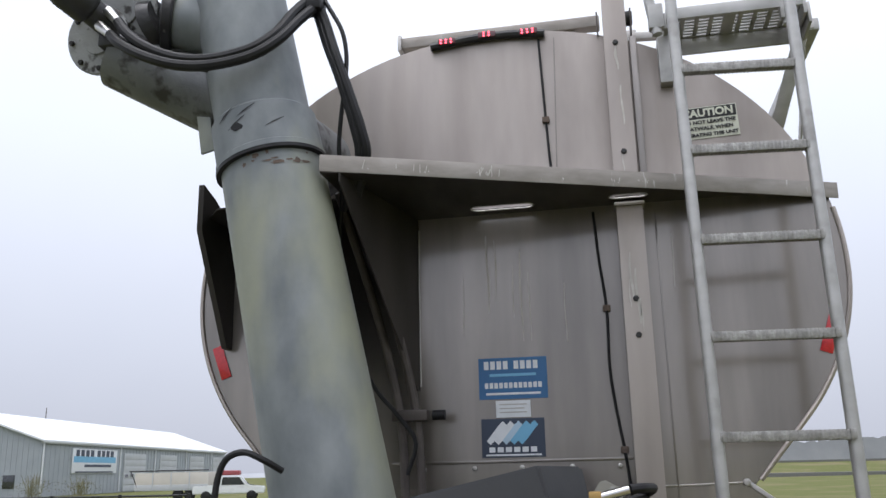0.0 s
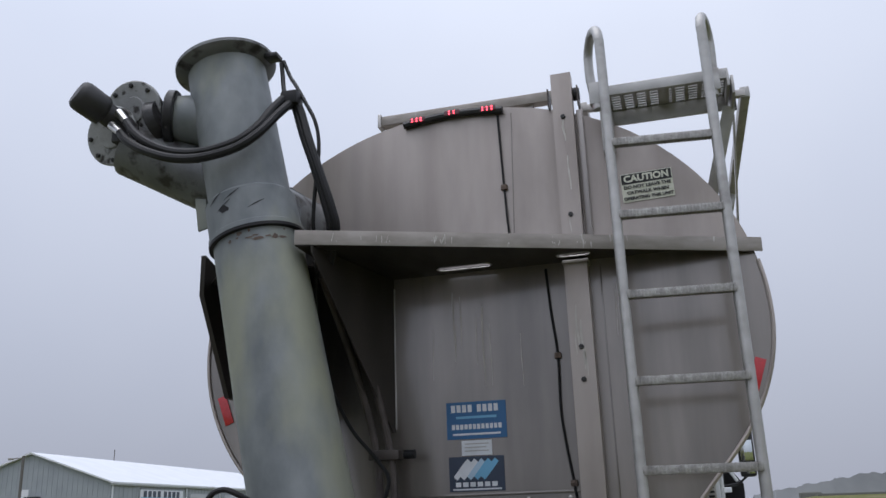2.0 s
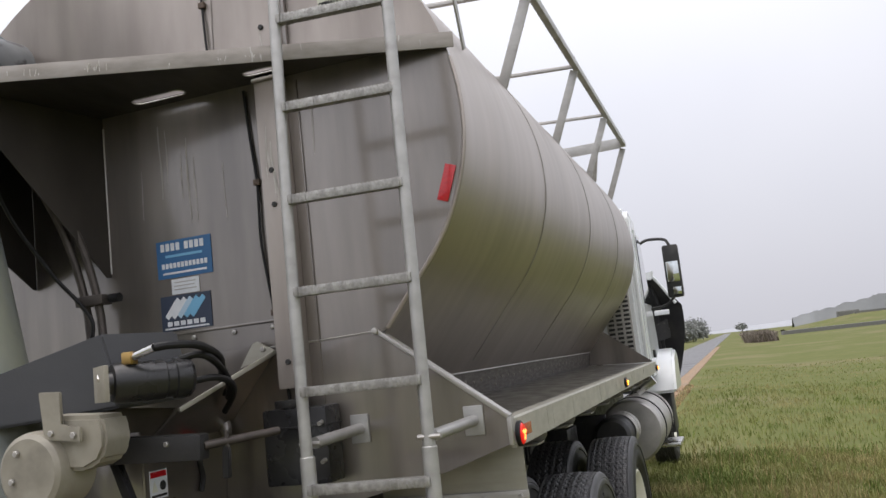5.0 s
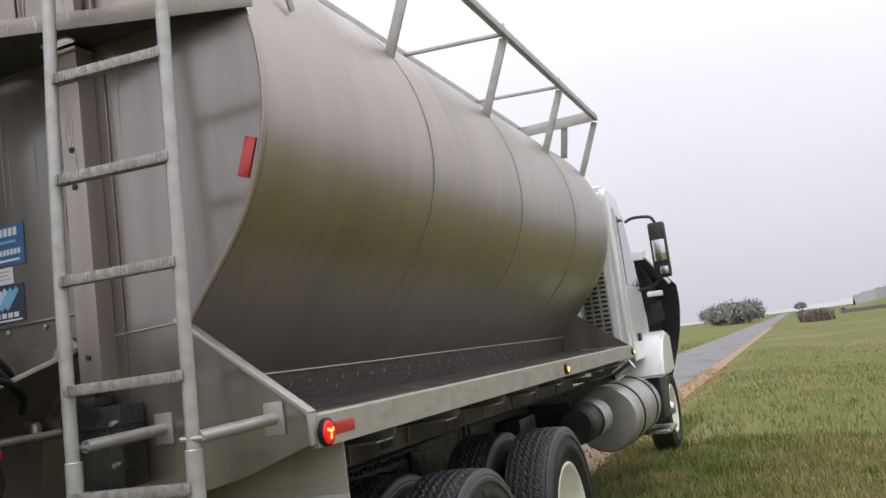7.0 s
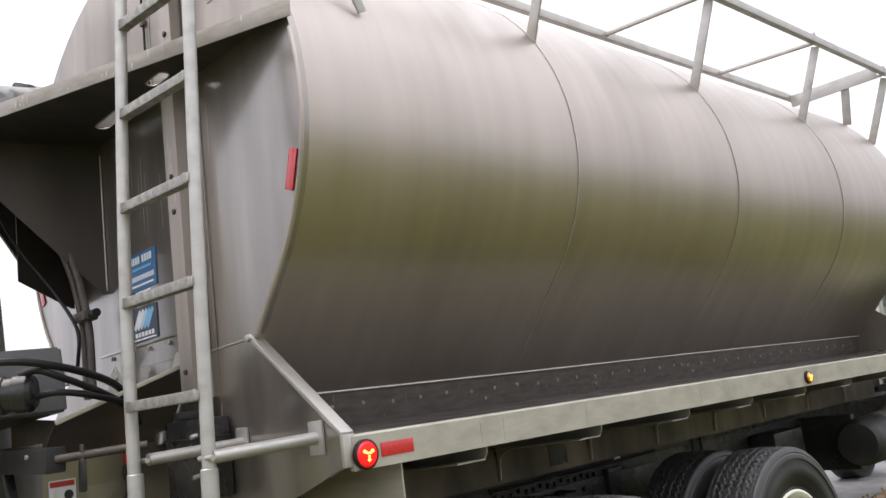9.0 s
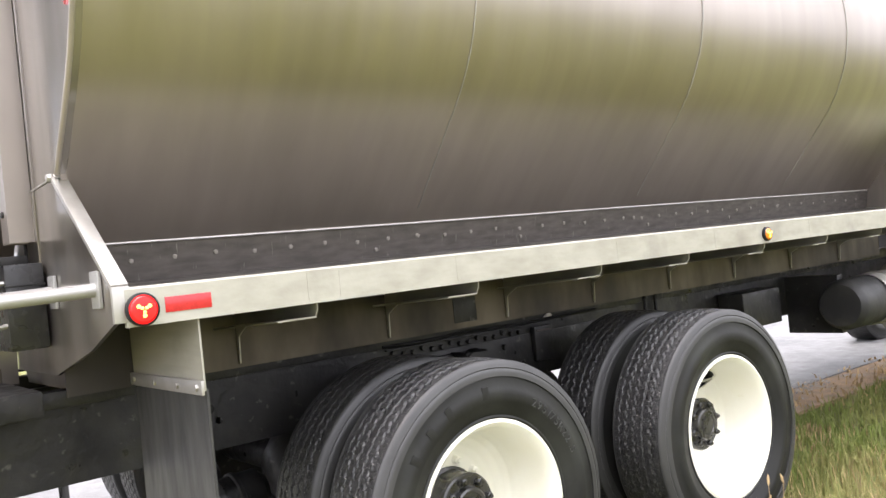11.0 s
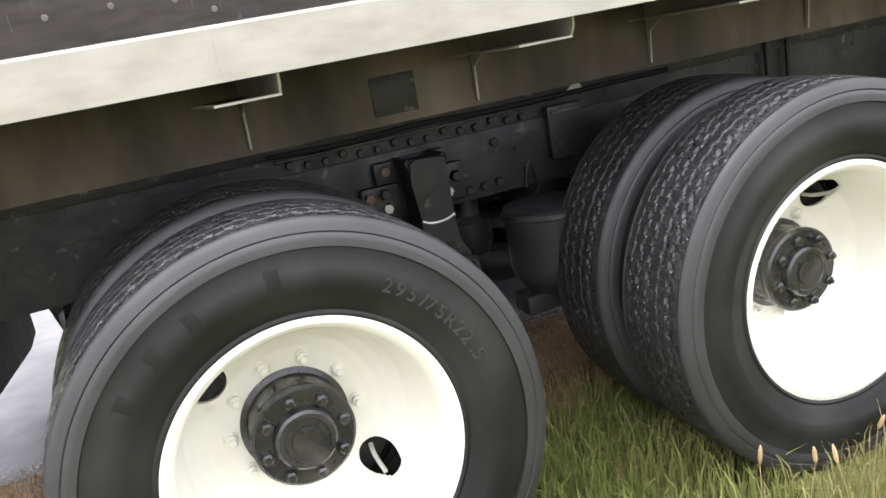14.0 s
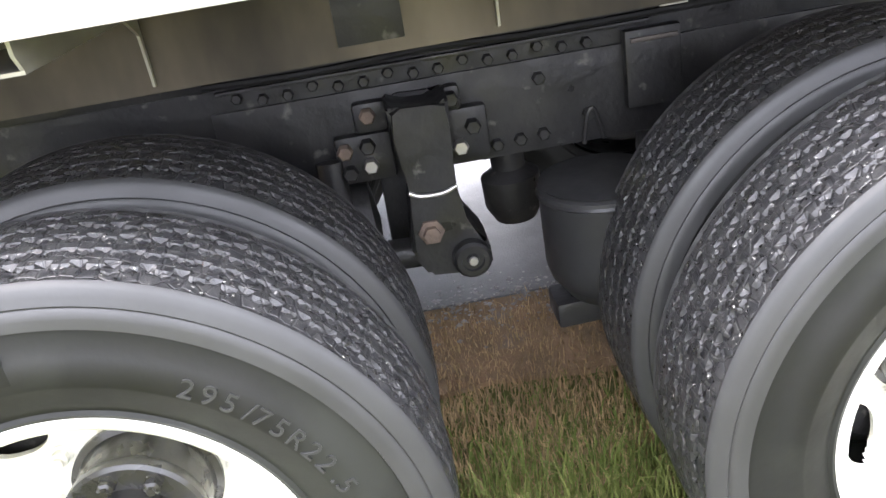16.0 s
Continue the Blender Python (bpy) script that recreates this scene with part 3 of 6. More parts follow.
def tree(x, y, h, spread, mat, seed, name="tree", label="leafy roundish tree in mist-paled colours", leaves=900, leaf=0.28, bare=0.25):
    rng = random.Random(seed)
    root = new(name)
    z = lay(x, y)
    root.location = (x, y, z - 0.02)
    bm = bmesh.new()
    hose([(0, 0, -0.2), (0.04 * h, 0, h * 0.25), (0, 0.03 * h, h * 0.55)], 0.028 * h, 7, 3, bm)
    tips = []
    for k in range(7):
        a = k * 2.4 + rng.uniform(-0.4, 0.4)
        r, t = spread * rng.uniform(0.4, 0.8), h * rng.uniform(0.55, 0.9)
        tip = Vector((r * math.cos(a), r * math.sin(a), t))
        hose([(0, 0, h * rng.uniform(0.15, 0.4)), tip * 0.55 + Vector((0, 0, 0.02 * h)), tip], 0.010 * h, 5, 3, bm)
        tips.append((tip, rng.uniform(0.3, 0.5) * spread))
    tips.append((Vector((0, 0, h * 0.86)), 0.42 * spread))
    part("trunk", bm, BARK, root)
    bm = bmesh.new()
    for _ in range(leaves):
        c, r = rng.choice(tips)
        d = Vector((rng.gauss(0, 1), rng.gauss(0, 1), rng.gauss(0, 0.8))) * r * 0.62
        p = c + d
        if p.z < h * bare:
            continue
        s = leaf * rng.uniform(0.5, 1.3)
        u, v = Vector((rng.gauss(0, 1), rng.gauss(0, 1), rng.gauss(0, 1))).normalized(), Vector((rng.gauss(0, 1), rng.gauss(0, 1), rng.gauss(0, 1))).normalized()
        vs = [bm.verts.new(p + s * q) for q in (u, v, -u * 0.8 + 0.2 * v, -v * 0.9)]
        bm.faces.new(vs)
    part("crown", bm, mat, root, smooth=0)
    return tagged(root, label, "tree", "trees along the road")


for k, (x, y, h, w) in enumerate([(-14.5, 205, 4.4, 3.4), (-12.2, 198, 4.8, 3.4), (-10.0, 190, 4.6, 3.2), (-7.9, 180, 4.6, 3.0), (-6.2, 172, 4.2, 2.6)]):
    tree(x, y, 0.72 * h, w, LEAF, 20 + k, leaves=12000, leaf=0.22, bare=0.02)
blades("dead_weeds", [(2.7, 6.2, 98, 138, 5000, 1.25, 0.16)], WEED, "brown dead weeds in mist-greyed colours", 9)
tree(4.3, 350, 3.6, 2.0, LEAF, 42, label="lone far tree in mist-paled colours", leaves=1500, leaf=0.3, bare=0.45)

# ---- the workshop across the road ----


def building():
    root = new("workshop_building")
    w, l, eave, top = 19.4, 62.0, 5.85, 9.25

    def put(name, bm, mat, parent=root, label="", smooth=30):
        return part(name, bm, mat, parent, label, smooth)
    put("wall", prism([(-w, 0), (0, 0), (0, eave), (-w / 2, top), (-w, eave)], 0.25, "y", 0.0), SIDING, label="grey ribbed metal gable wall")
    put("wall", box(-0.25, 0.0, 0.26, l, 0, eave, 0), SIDING, label="grey metal side wall")
    for k in range(32):
        x = -0.3 - k * 0.61
        h = eave + (top - eave) * (1 - abs(-x - w / 2) / (w / 2))
        put("siding_rib", box(x - 0.03, x + 0.03, -0.035, 0.0, 0.0, h - 0.05, 0), SIDING)
    for k in range(60):
        put("siding_rib", box(0.0, 0.035, 0.8 + k * 1.02, 0.86 + k * 1.02, 0.0, eave - 0.1, 0), SIDING)
    for a, b in ((0.35, -w / 2), (-w - 0.35, -w / 2)):
        put("roof", prism([(a, eave - 0.12), (b, top + 0.02), (b, top + 0.2), (a, eave + 0.08)], l + 0.8, "y", -0.4), ROOFM, label="pale metal roof slope")
    put("gutter", box(0.0, 0.3, -0.3, l, eave - 0.28, eave - 0.08, 0.03), DOORM)
    for y in (0.12, 19.2, 30.5, 42.8, 54.5):
        put("downpipe", box(0.04, 0.18, y, y + 0.14, 0.2, eave - 0.2, 0.02), ROOFM)
    for y0, y1 in ((20.5, 27.5), (32.5, 39.0), (44.5, 51.0), (55.5, 61.0)):
        d = put("door", box(0.0, 0.08, y0, y1, 0.05, 4.9, 0.02), DOORM, label="pale overhead workshop door")
        for j in range(6):
            put("panel", box(0.08, 0.11, y0 + 0.1, y1 - 0.1, 0.1 + j * 0.8, 0.84 + j * 0.8, 0.02), DOORM, d)
        for j in range(4):
            put("pane", box(0.11, 0.12, y0 + 0.5 + j * (y1 - y0) / 4.3, y0 + 0.5 + (j + 0.6) * (y1 - y0) / 4.3, 1.85, 2.25, 0), GLASS, d)
    sign = put("sign", box(0.04, 0.14, 6.6, 18.2, 2.4, 5.2, 0.01), DECALW, label="white company sign with blue lines")
    for j, (a, b, h) in enumerate(((0.6, 11.0, 0.75), (0.3, 11.2, 0.7), (3.0, 10.0, 0.3), (0.8, 10.6, 0.16))):
        z = 4.7 - j * 0.72
        if j == 0:
            for k in range(8):
                put("line", box(0.14, 0.16, 7.4 + k * 1.2 + (0.5 if k > 3 else 0), 8.2 + k * 1.2 + (0.5 if k > 3 else 0), z - h / 2, z + h / 2, 0), DECALD, sign)
        else:
            put("line", box(0.14, 0.16, 6.6 + a, 6.6 + b, z - h / 2, z + h / 2, 0), DECALC if j == 1 else DECALD, sign)
    for x, z, ww, h, mat in ((-7.6, 0.1, 1.1, 2.2, DECALW), (-4.0, 0.9, 1.3, 1.4, GLASS), (-18.5, 0.1, 2.6, 3.2, DECALW)):
        o = put("door" if h > 1.5 else "window", box(x, x + ww, -0.08, 0.0, z, z + h, 0.02), mat)
        put("lintel", box(x - 0.15, x + ww + 0.15, -0.1, -0.08, z + h, z + h + 0.2, 0), SIDING, o)
    put("wall_fan", box(-9.6, -8.2, -1.0, -0.02, 3.2, 4.6, 0.05), BLACK, label="dark wall fan housing")
    put("hatch", box(-10.6, -9.7, -0.08, 0.0, 3.6, 5.4, 0.02), DECALW)
    for y in (18.0,):
        put("roof_vent", rod((-w / 2, y, top), (-w / 2, y, top + 1.6), 0.06, seg=8), POLEM)
    root.matrix_basis = pose(-60.6, 80.6, 0, 0, 0, 7.5)
    return tagged(root, "long grey metal workshop with a white roof", "building")


building()


def utility_pole():
    root = part("utility_pole", hose([(0, 0, -0.2), (0.02, 0, 4), (0, 0, 8.3)], 0.14, 8, 4), POLEM, None)
    part("lamp_arm", hose([(0, 0, 7.9), (-0.6, 0, 8.1), (-1.3, 0, 8.05)], 0.04, 6, 4), POLEM, root)
    part("lamp_head", box(-1.75, -1.25, -0.15, 0.15, 7.95, 8.15, 0.04), STEEL, root)
    part("meter_box", box(-0.25, 0.25, -0.3, -0.13, 1.2, 2.2, 0.02), STEEL, root)
    root.location = (-63.3, 70, 0)
    tagged(root, "weathered wooden pole with a small lamp", "utility pole")


utility_pole()


def fence():
    root = new("pipe_fence")
    for k in range(8):
        x = -34 + k * 2.6
        part("post", rod((x, 25 + 0.4 * k, -0.1), (x, 25 + 0.4 * k, 1.15), 0.07, seg=10), FRAME, root)
    for z in (0.45, 0.85, 1.08):
        part("rail", rod((-34, 25, z), (-15.8, 27.8, z), 0.04, seg=8), FRAME, root)
    tagged(root, "dark pipe fence along the far side of the road", "fence")


fence()


def shrub(x, y, h, w, seed):
    rng = random.Random(seed)
    bm = bmesh.new()
    for _ in range(46):
        a, r = rng.uniform(0, 6.28), rng.uniform(0, w * 0.3)
        p = Vector((r * math.cos(a), r * math.sin(a), 0))
        q = p + Vector((rng.gauss(0, 0.14) * w, rng.gauss(0, 0.14) * w, h * rng.uniform(0.6, 1.1)))
        hose([p, (p + q) / 2 + Vector((rng.gauss(0, 0.04), rng.gauss(0, 0.04), 0)), q], 0.012, 4, 2, bm)
    root = part("shrub", bm, LEAFN, None, "", 0)
    bm = bmesh.new()
    for _ in range(420):
        a, r = rng.uniform(0, 6.28), abs(rng.gauss(0, 0.35)) * w
        p = Vector((r * math.cos(a), r * math.sin(a), h * rng.uniform(0.1, 0.75)))
        u = Vector((rng.gauss(0, 1), rng.gauss(0, 1), rng.gauss(0, 1))).normalized() * 0.07
        v = Vector((rng.gauss(0, 1), rng.gauss(0, 1), rng.gauss(0, 1))).normalized() * 0.05
        bm.faces.new([bm.verts.new(p + c) for c in (u, v, -u, -v)])
    part("leaves", bm, LEAFN, root, "", 0)
    root.location = (x, y, 0)
    tagged(root, "bare twiggy shrub beside the fence", "shrub", "shrubs by the fence")


for k, (x, y, h, w) in enumerate(((-25.4, 23.6, 1.5, 1.2), (-24.0, 24.0, 1.3, 1.0), (-27.2, 24.2, 1.2, 1.2), (-55, 72, 2.2, 3.0), (-50.5, 73, 2.0, 3.4))):
    shrub(x, y, h, w, 60 + k)


def trailer():
    root = new("box_trailer")
    part("body", box(-3.2, 3.2, -1.1, 1.1, 0.8, 2.1, 0.05), TRAILER, root, "cream panelled side")
    part("top_rail", box(-3.7, 3.2, -1.14, -1.06, 2.2, 2.28, 0.01), FRAME, root)
    part("lower_band", box(-3.2, 3.2, -1.13, -1.1, 0.75, 1.2, 0.01), DOORM, root)
    for x in (-1.6, 0, 1.6):
        part("side_post", box(x - 0.05, x + 0.05, -1.14, -1.1, 0.8, 2.1, 0.01), DOORM, root)
    part("ladder_stay", bar((-3.6, -1.1, 2.25), (-2.8, -1.1, 0.7), 0.06, 0.06, (0, 1, 0), 0.01), FRAME, root)
    for x in (0.6, 1.6):
        part("wheel", lathe([(0.0, -0.12), (0.42, -0.12), (0.45, -0.08), (0.45, 0.1), (0.2, 0.12), (0, 0.12)], 20, (x, -0.95, 0.45), (x, -2, 0.45)), TYRE, root)
    root.matrix_basis = pose(-33.7, 60.5, 0, 0, 0, -4)
    tagged(root, "cream box trailer parked by the workshop", "trailer")


trailer()


def pickup(x, y, turn, paint, label, red=False):
    root = new("pickup_truck")
    part("body", prism([(-2.6, 0.5), (2.5, 0.5), (2.55, 0.95), (1.3, 1.08), (0.75, 1.75), (-0.6, 1.78), (-0.75, 1.1), (-2.6, 1.08)], 1.8, "y", -0.9, 0.06), paint, root)
    part("window", prism([(1.12, 1.12), (0.68, 1.66), (-0.5, 1.68), (-0.58, 1.12)], 1.84, "y", -0.92, 0.02), GLASS, root)
    for px in (-1.65, 1.6):
        for sy in (-0.82, 0.82):
            part("wheel", lathe([(0, -0.11), (0.3, -0.11), (0.36, -0.08), (0.36, 0.08), (0.3, 0.11), (0, 0.11)], 20, (px, sy, 0.36), (px, sy + 1, 0.36)), TYRE, root)
    if red:
        part("roof_load", box(-0.6, 0.7, -0.8, 0.8, 1.8, 2.15, 0.1), REDPAINT, root)
    root.matrix_basis = pose(x, y, 0, 0, 0, turn)
    tagged(root, label, "pickup truck")


pickup(-28.2, 58, 20, WHITE, "white pickup with a red load on its roof", True)
pickup(-14.0, 112, 60, WHITE, "white pickup parked beside the road")
pickup(-16.2, 115, 75, WHITE, "white pickup parked beside the road")

# ---- the truck ----
truck = tagged(new("feed_truck"), "tandem-axle feed truck with a stainless tank, parked on the roadside", "truck")
A, ZC, BT, BL, TX, NP = 1.215, 2.42, 1.05, 0.95, -0.090, 2.05


def side_x(z, a=A):
    """Half the tank's width at height z."""
    if z >= ZC:
        return a * max(0.0, 1 - ((z - ZC) / BT) ** NP) ** (1 / NP)
    if z >= 1.85:
        return a * math.sqrt(max(0, 1 - ((ZC - z) / BL) ** 2))
    return 0.672 + (side_x(1.85, a) - 0.672) * (z - 1.49) / 0.36


def section(inset=0.0, low=1.49):
    """The tank's outline from the low right edge over the top to the low left edge."""
    zs = [low + (1.85 - low) * i / 6 for i in range(6)] + [1.85 + (ZC - 1.85) * i / 10 for i in range(10)]
    right = [(side_x(z), z) for z in zs]
    for i in range(26):
        t = math.pi / 2 * i / 26
        right.append((A * math.cos(t) ** (2 / NP), ZC + BT * math.sin(t) ** (2 / NP)))
    pts = right + [(0, ZC + BT)] + [(-x, z) for x, z in reversed(right)]
    if inset:
        k = 1 - inset / A
        pts = [(x * k, ZC + (z - ZC) * (1 - inset / BT)) if z > low + 1e-6 else (x - math.copysign(inset, x), z) for x, z in pts]
    return pts


# shell
def dented(x, y, z):
    """A point of the tank's side, moved in or out by its shallow dents."""
    d = 0.0035 * noise.noise((x * 1.1, y * 1.6, z * 1.2)) + 0.0012 * noise.noise((x * 3, y * 4, z * 3))
    nx, nz = x / A, (z - ZC) / BT
    q = max(0.3, math.hypot(nx, nz))
    return x + d * nx / q, y, z + d * nz / q


bm = bmesh.new()
out = section()
yl = [0.008, 0.03] + [0.06 + 5.34 * i / 64 for i in range(65)]
rings = [[bm.verts.new(dented(x, max(y, 0.012) if z < 1.70 else y, z)) for x, z in out] for y in yl]
# rounded front shoulder
for y, f in ((5.50, 0.985), (5.57, 0.955), (5.63, 0.89), (5.67, 0.7), (5.68, 0.3)):
    rings.append([bm.verts.new((x * f, y, ZC + (z - ZC) * f)) for x, z in out])
for p, q in zip(rings, rings[1:]):
    for k in range(len(out) - 1):
        bm.faces.new((p[k], p[k + 1], q[k + 1], q[k]))
bm.faces.new(rings[-1])
shell = part("tank_shell", bm, SHELL, truck, "brushed stainless tank shell, dirty and dull", smooth=50)
for y in (1.40, 2.80, 4.20):
    part("weld_seam", hose([dented(x * 1.0016, y, ZC + (z - ZC) * 1.0016) for x, z in out[1:42]], 0.0022, 6, 2), STEEL, shell, "thin pale weld bead")
shell.location.x = TX

# rear head with its bent upper panels


def cut_at(points, z0, upper):
    """The part of an outline above or below a height."""
    res = []
    for (xa, za), (xb, zb) in zip(points, points[1:] + points[:1]):
        ina, inb = (za >= z0) == upper, (zb >= z0) == upper
        if ina:
            res.append((xa, za))
        if ina != inb:
            res.append((xa + (xb - xa) * (z0 - za) / (zb - za), z0))
    return res


outline = section(-0.004, 1.69)
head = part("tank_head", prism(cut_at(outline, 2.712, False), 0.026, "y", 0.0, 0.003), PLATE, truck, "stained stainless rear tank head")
# The panel above the shelf is paler in place of the sky it catches.
part("upper_head", prism(cut_at(outline, 2.712, True), 0.026, "y", 0.0, 0.003), SKYPALE, head, "stainless panel above the shelf, painted paler for sky light")
for sgn in (1, -1):
    part("edge_bead", hose([(sgn * (side_x(1.70 + 0.085 * k) + 0.004), -0.002, 1.70 + 0.085 * k) for k in range(12)], 0.0085, 8, 3), SKYPALE, head, "rolled bright edge of the tank head")
for x in (0.225,):
    part("weld_seam", rod((x, -0.002, 2.74), (x + 0.02, -0.002, ZC + BT * (1 - abs(x / A) ** NP) ** (1 / NP) - 0.03), 0.002, seg=8), PLATE, head)
head.location.x = TX
low = [(0.712, 1.69), (1.158, 1.352), (1.162, 1.262), (0.93, 1.185), (0.55, 1.10), (-0.55, 1.10), (-0.93, 1.185), (-1.362, 1.262), (-1.358, 1.352), (-0.93, 1.69)]
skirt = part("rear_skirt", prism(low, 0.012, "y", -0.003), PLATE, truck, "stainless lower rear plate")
part("weld_seam", hose([(0.26, -0.004, 1.682), (0.5, -0.004, 1.686), (0.705, -0.004, 1.692)], 0.004, 6, 3), STEEL, skirt)
part("edge_flange", bar((0.706, 0.012, 1.702), (1.166, 0.012, 1.352), 0.045, 0.016, (0, 0, 1), 0.003), STEEL, skirt)
part("edge_flange", bar((1.167, 0.012, 1.352), (1.167, 0.012, 1.258), 0.016, 0.045, (0, 1, 0), 0.003), STEEL, skirt)
part("plate_hem", bar((-0.52, -0.005, 1.778), (0.345, -0.005, 1.781), 0.006, 0.010, (0, 0, 1), 0.002), PLATE, skirt)
bolts([(x, -0.004, 1.757) for x in (-0.40, -0.215, -0.043, 0.135, 0.30)], (0, -1, 0), 0.010, 0.006, STEEL, skirt)
part("weld_knot", lathe([(0, 0), (0.014, 0.004), (0.012, 0.016), (0, 0.02)], 10, (0.714, -0.004, 1.693), (0.714, -1, 1.693)), STEEL, skirt)
part("front_gusset", prism([(0.57, 1.75), (0.67, 1.72), (1.16, 1.345), (0.55, 1.37)], 0.012, "y", 5.42), PLATE, truck)
part("front_gusset", prism([(-0.78, 1.75), (-0.88, 1.72), (-1.36, 1.345), (-0.75, 1.37)], 0.012, "y", 5.42), PLATE, truck)

# deck along each side
for s in (1, -1):
    deck = part("side_deck", prism([(s * 0.558, 1.365), (s * 1.160, 1.332), (s * 1.160, 1.324), (s * 0.558, 1.357)], 5.45, "y", 0.02), DECKM, truck, "flat dull aluminium side deck")
    strip = part("side_strip", prism([(s * 0.558, 1.36), (s * 0.582, 1.492), (s * 0.570, 1.492), (s * 0.546, 1.36)], 5.40, "y", 0.02), STRIP, deck, "riveted stainless foot strip")
    part("weld_seam", hose([(s * 0.586, 0.03, 1.494), (s * 0.587, 1.5, 1.492), (s * 0.586, 3, 1.495), (s * 0.586, 5.4, 1.493)], 0.0045, 6, 24), STEEL, deck)
    if s > 0:
        pts = [(0.569, 0.25 + 0.147 * i, 1.434 + 0.004 * (i % 3)) for i in range(35)]
        pts += [(0.570, y + 0.03, 1.44) for y in (1.40, 2.80, 4.20)] + [(0.563, y, 1.398) for y in (1.22, 2.02, 2.95, 3.7)]
        bolts(pts, (1, 0, -0.18), 0.0085, 0.007, LIPM, deck, "rivet", 8)
    rail = part("deck_rail", prism([(s * 1.158, 1.245), (s * 1.176, 1.245), (s * 1.176, 1.342), (s * 1.170, 1.348), (s * 1.120, 1.348), (s * 1.120, 1.342), (s * 1.158, 1.340)], 5.45, "y", 0.02),
                RAILM, truck, "pale weathered aluminium deck rail")
    if s > 0:
        for y in (0.55, 0.66, 1.12, 1.95, 2.62, 3.45, 4.3):
            part("weld_mark", box(1.176, 1.1768, y, y + 0.0015, 1.255, 1.335, 0), RAILM, rail)


def round_lamp(y, r, lens, led, label, n=3):
    root = part("lamp", lathe([(r * 1.12, 0), (r * 1.12, 0.012), (r * 0.98, 0.016), (r * 0.98, 0.008)], 28, (1.176, y, 1.288), (2, y, 1.288)), RUBBER, truck, label)
    part("lens", lathe([(r, 0), (r, 0.012), (r * 0.8, 0.02), (0, 0.023)], 28, (1.176, y, 1.288), (2, y, 1.288)), lens, root)
    for k in range(n):
        a = 2 * math.pi * k / n + 0.5
        part("diode", lathe([(0.15 * r, 0), (0.13 * r, 0.004), (0, 0.006)], 8, (1.1965, y + 0.42 * r * math.cos(a), 1.288 + 0.42 * r * math.sin(a)), (2, y + 0.42 * r * math.cos(a), 1.288 + 0.42 * r * math.sin(a))), led, root)
        part("diode", lathe([(0.12 * r, 0), (0.1 * r, 0.004), (0, 0.006)], 8, (1.1975, y + 0.17 * r * math.cos(a), 1.288 + 0.17 * r * math.sin(a)), (2, y + 0.17 * r * math.cos(a), 1.288 + 0.17 * r * math.sin(a))), led, root)
    return root


round_lamp(0.060, 0.039, LENST, LEDT, "lit round red tail lamp")
round_lamp(3.04, 0.030, LENSA, LEDA, "lit round amber side marker lamp")
round_lamp(5.40, 0.026, LENSA, LEDA, "lit round amber side marker lamp")
part("reflector", box(1.176, 1.1785, 0.122, 0.250, 1.272, 1.313, 0.001), REDREF, truck, "red reflective strip")

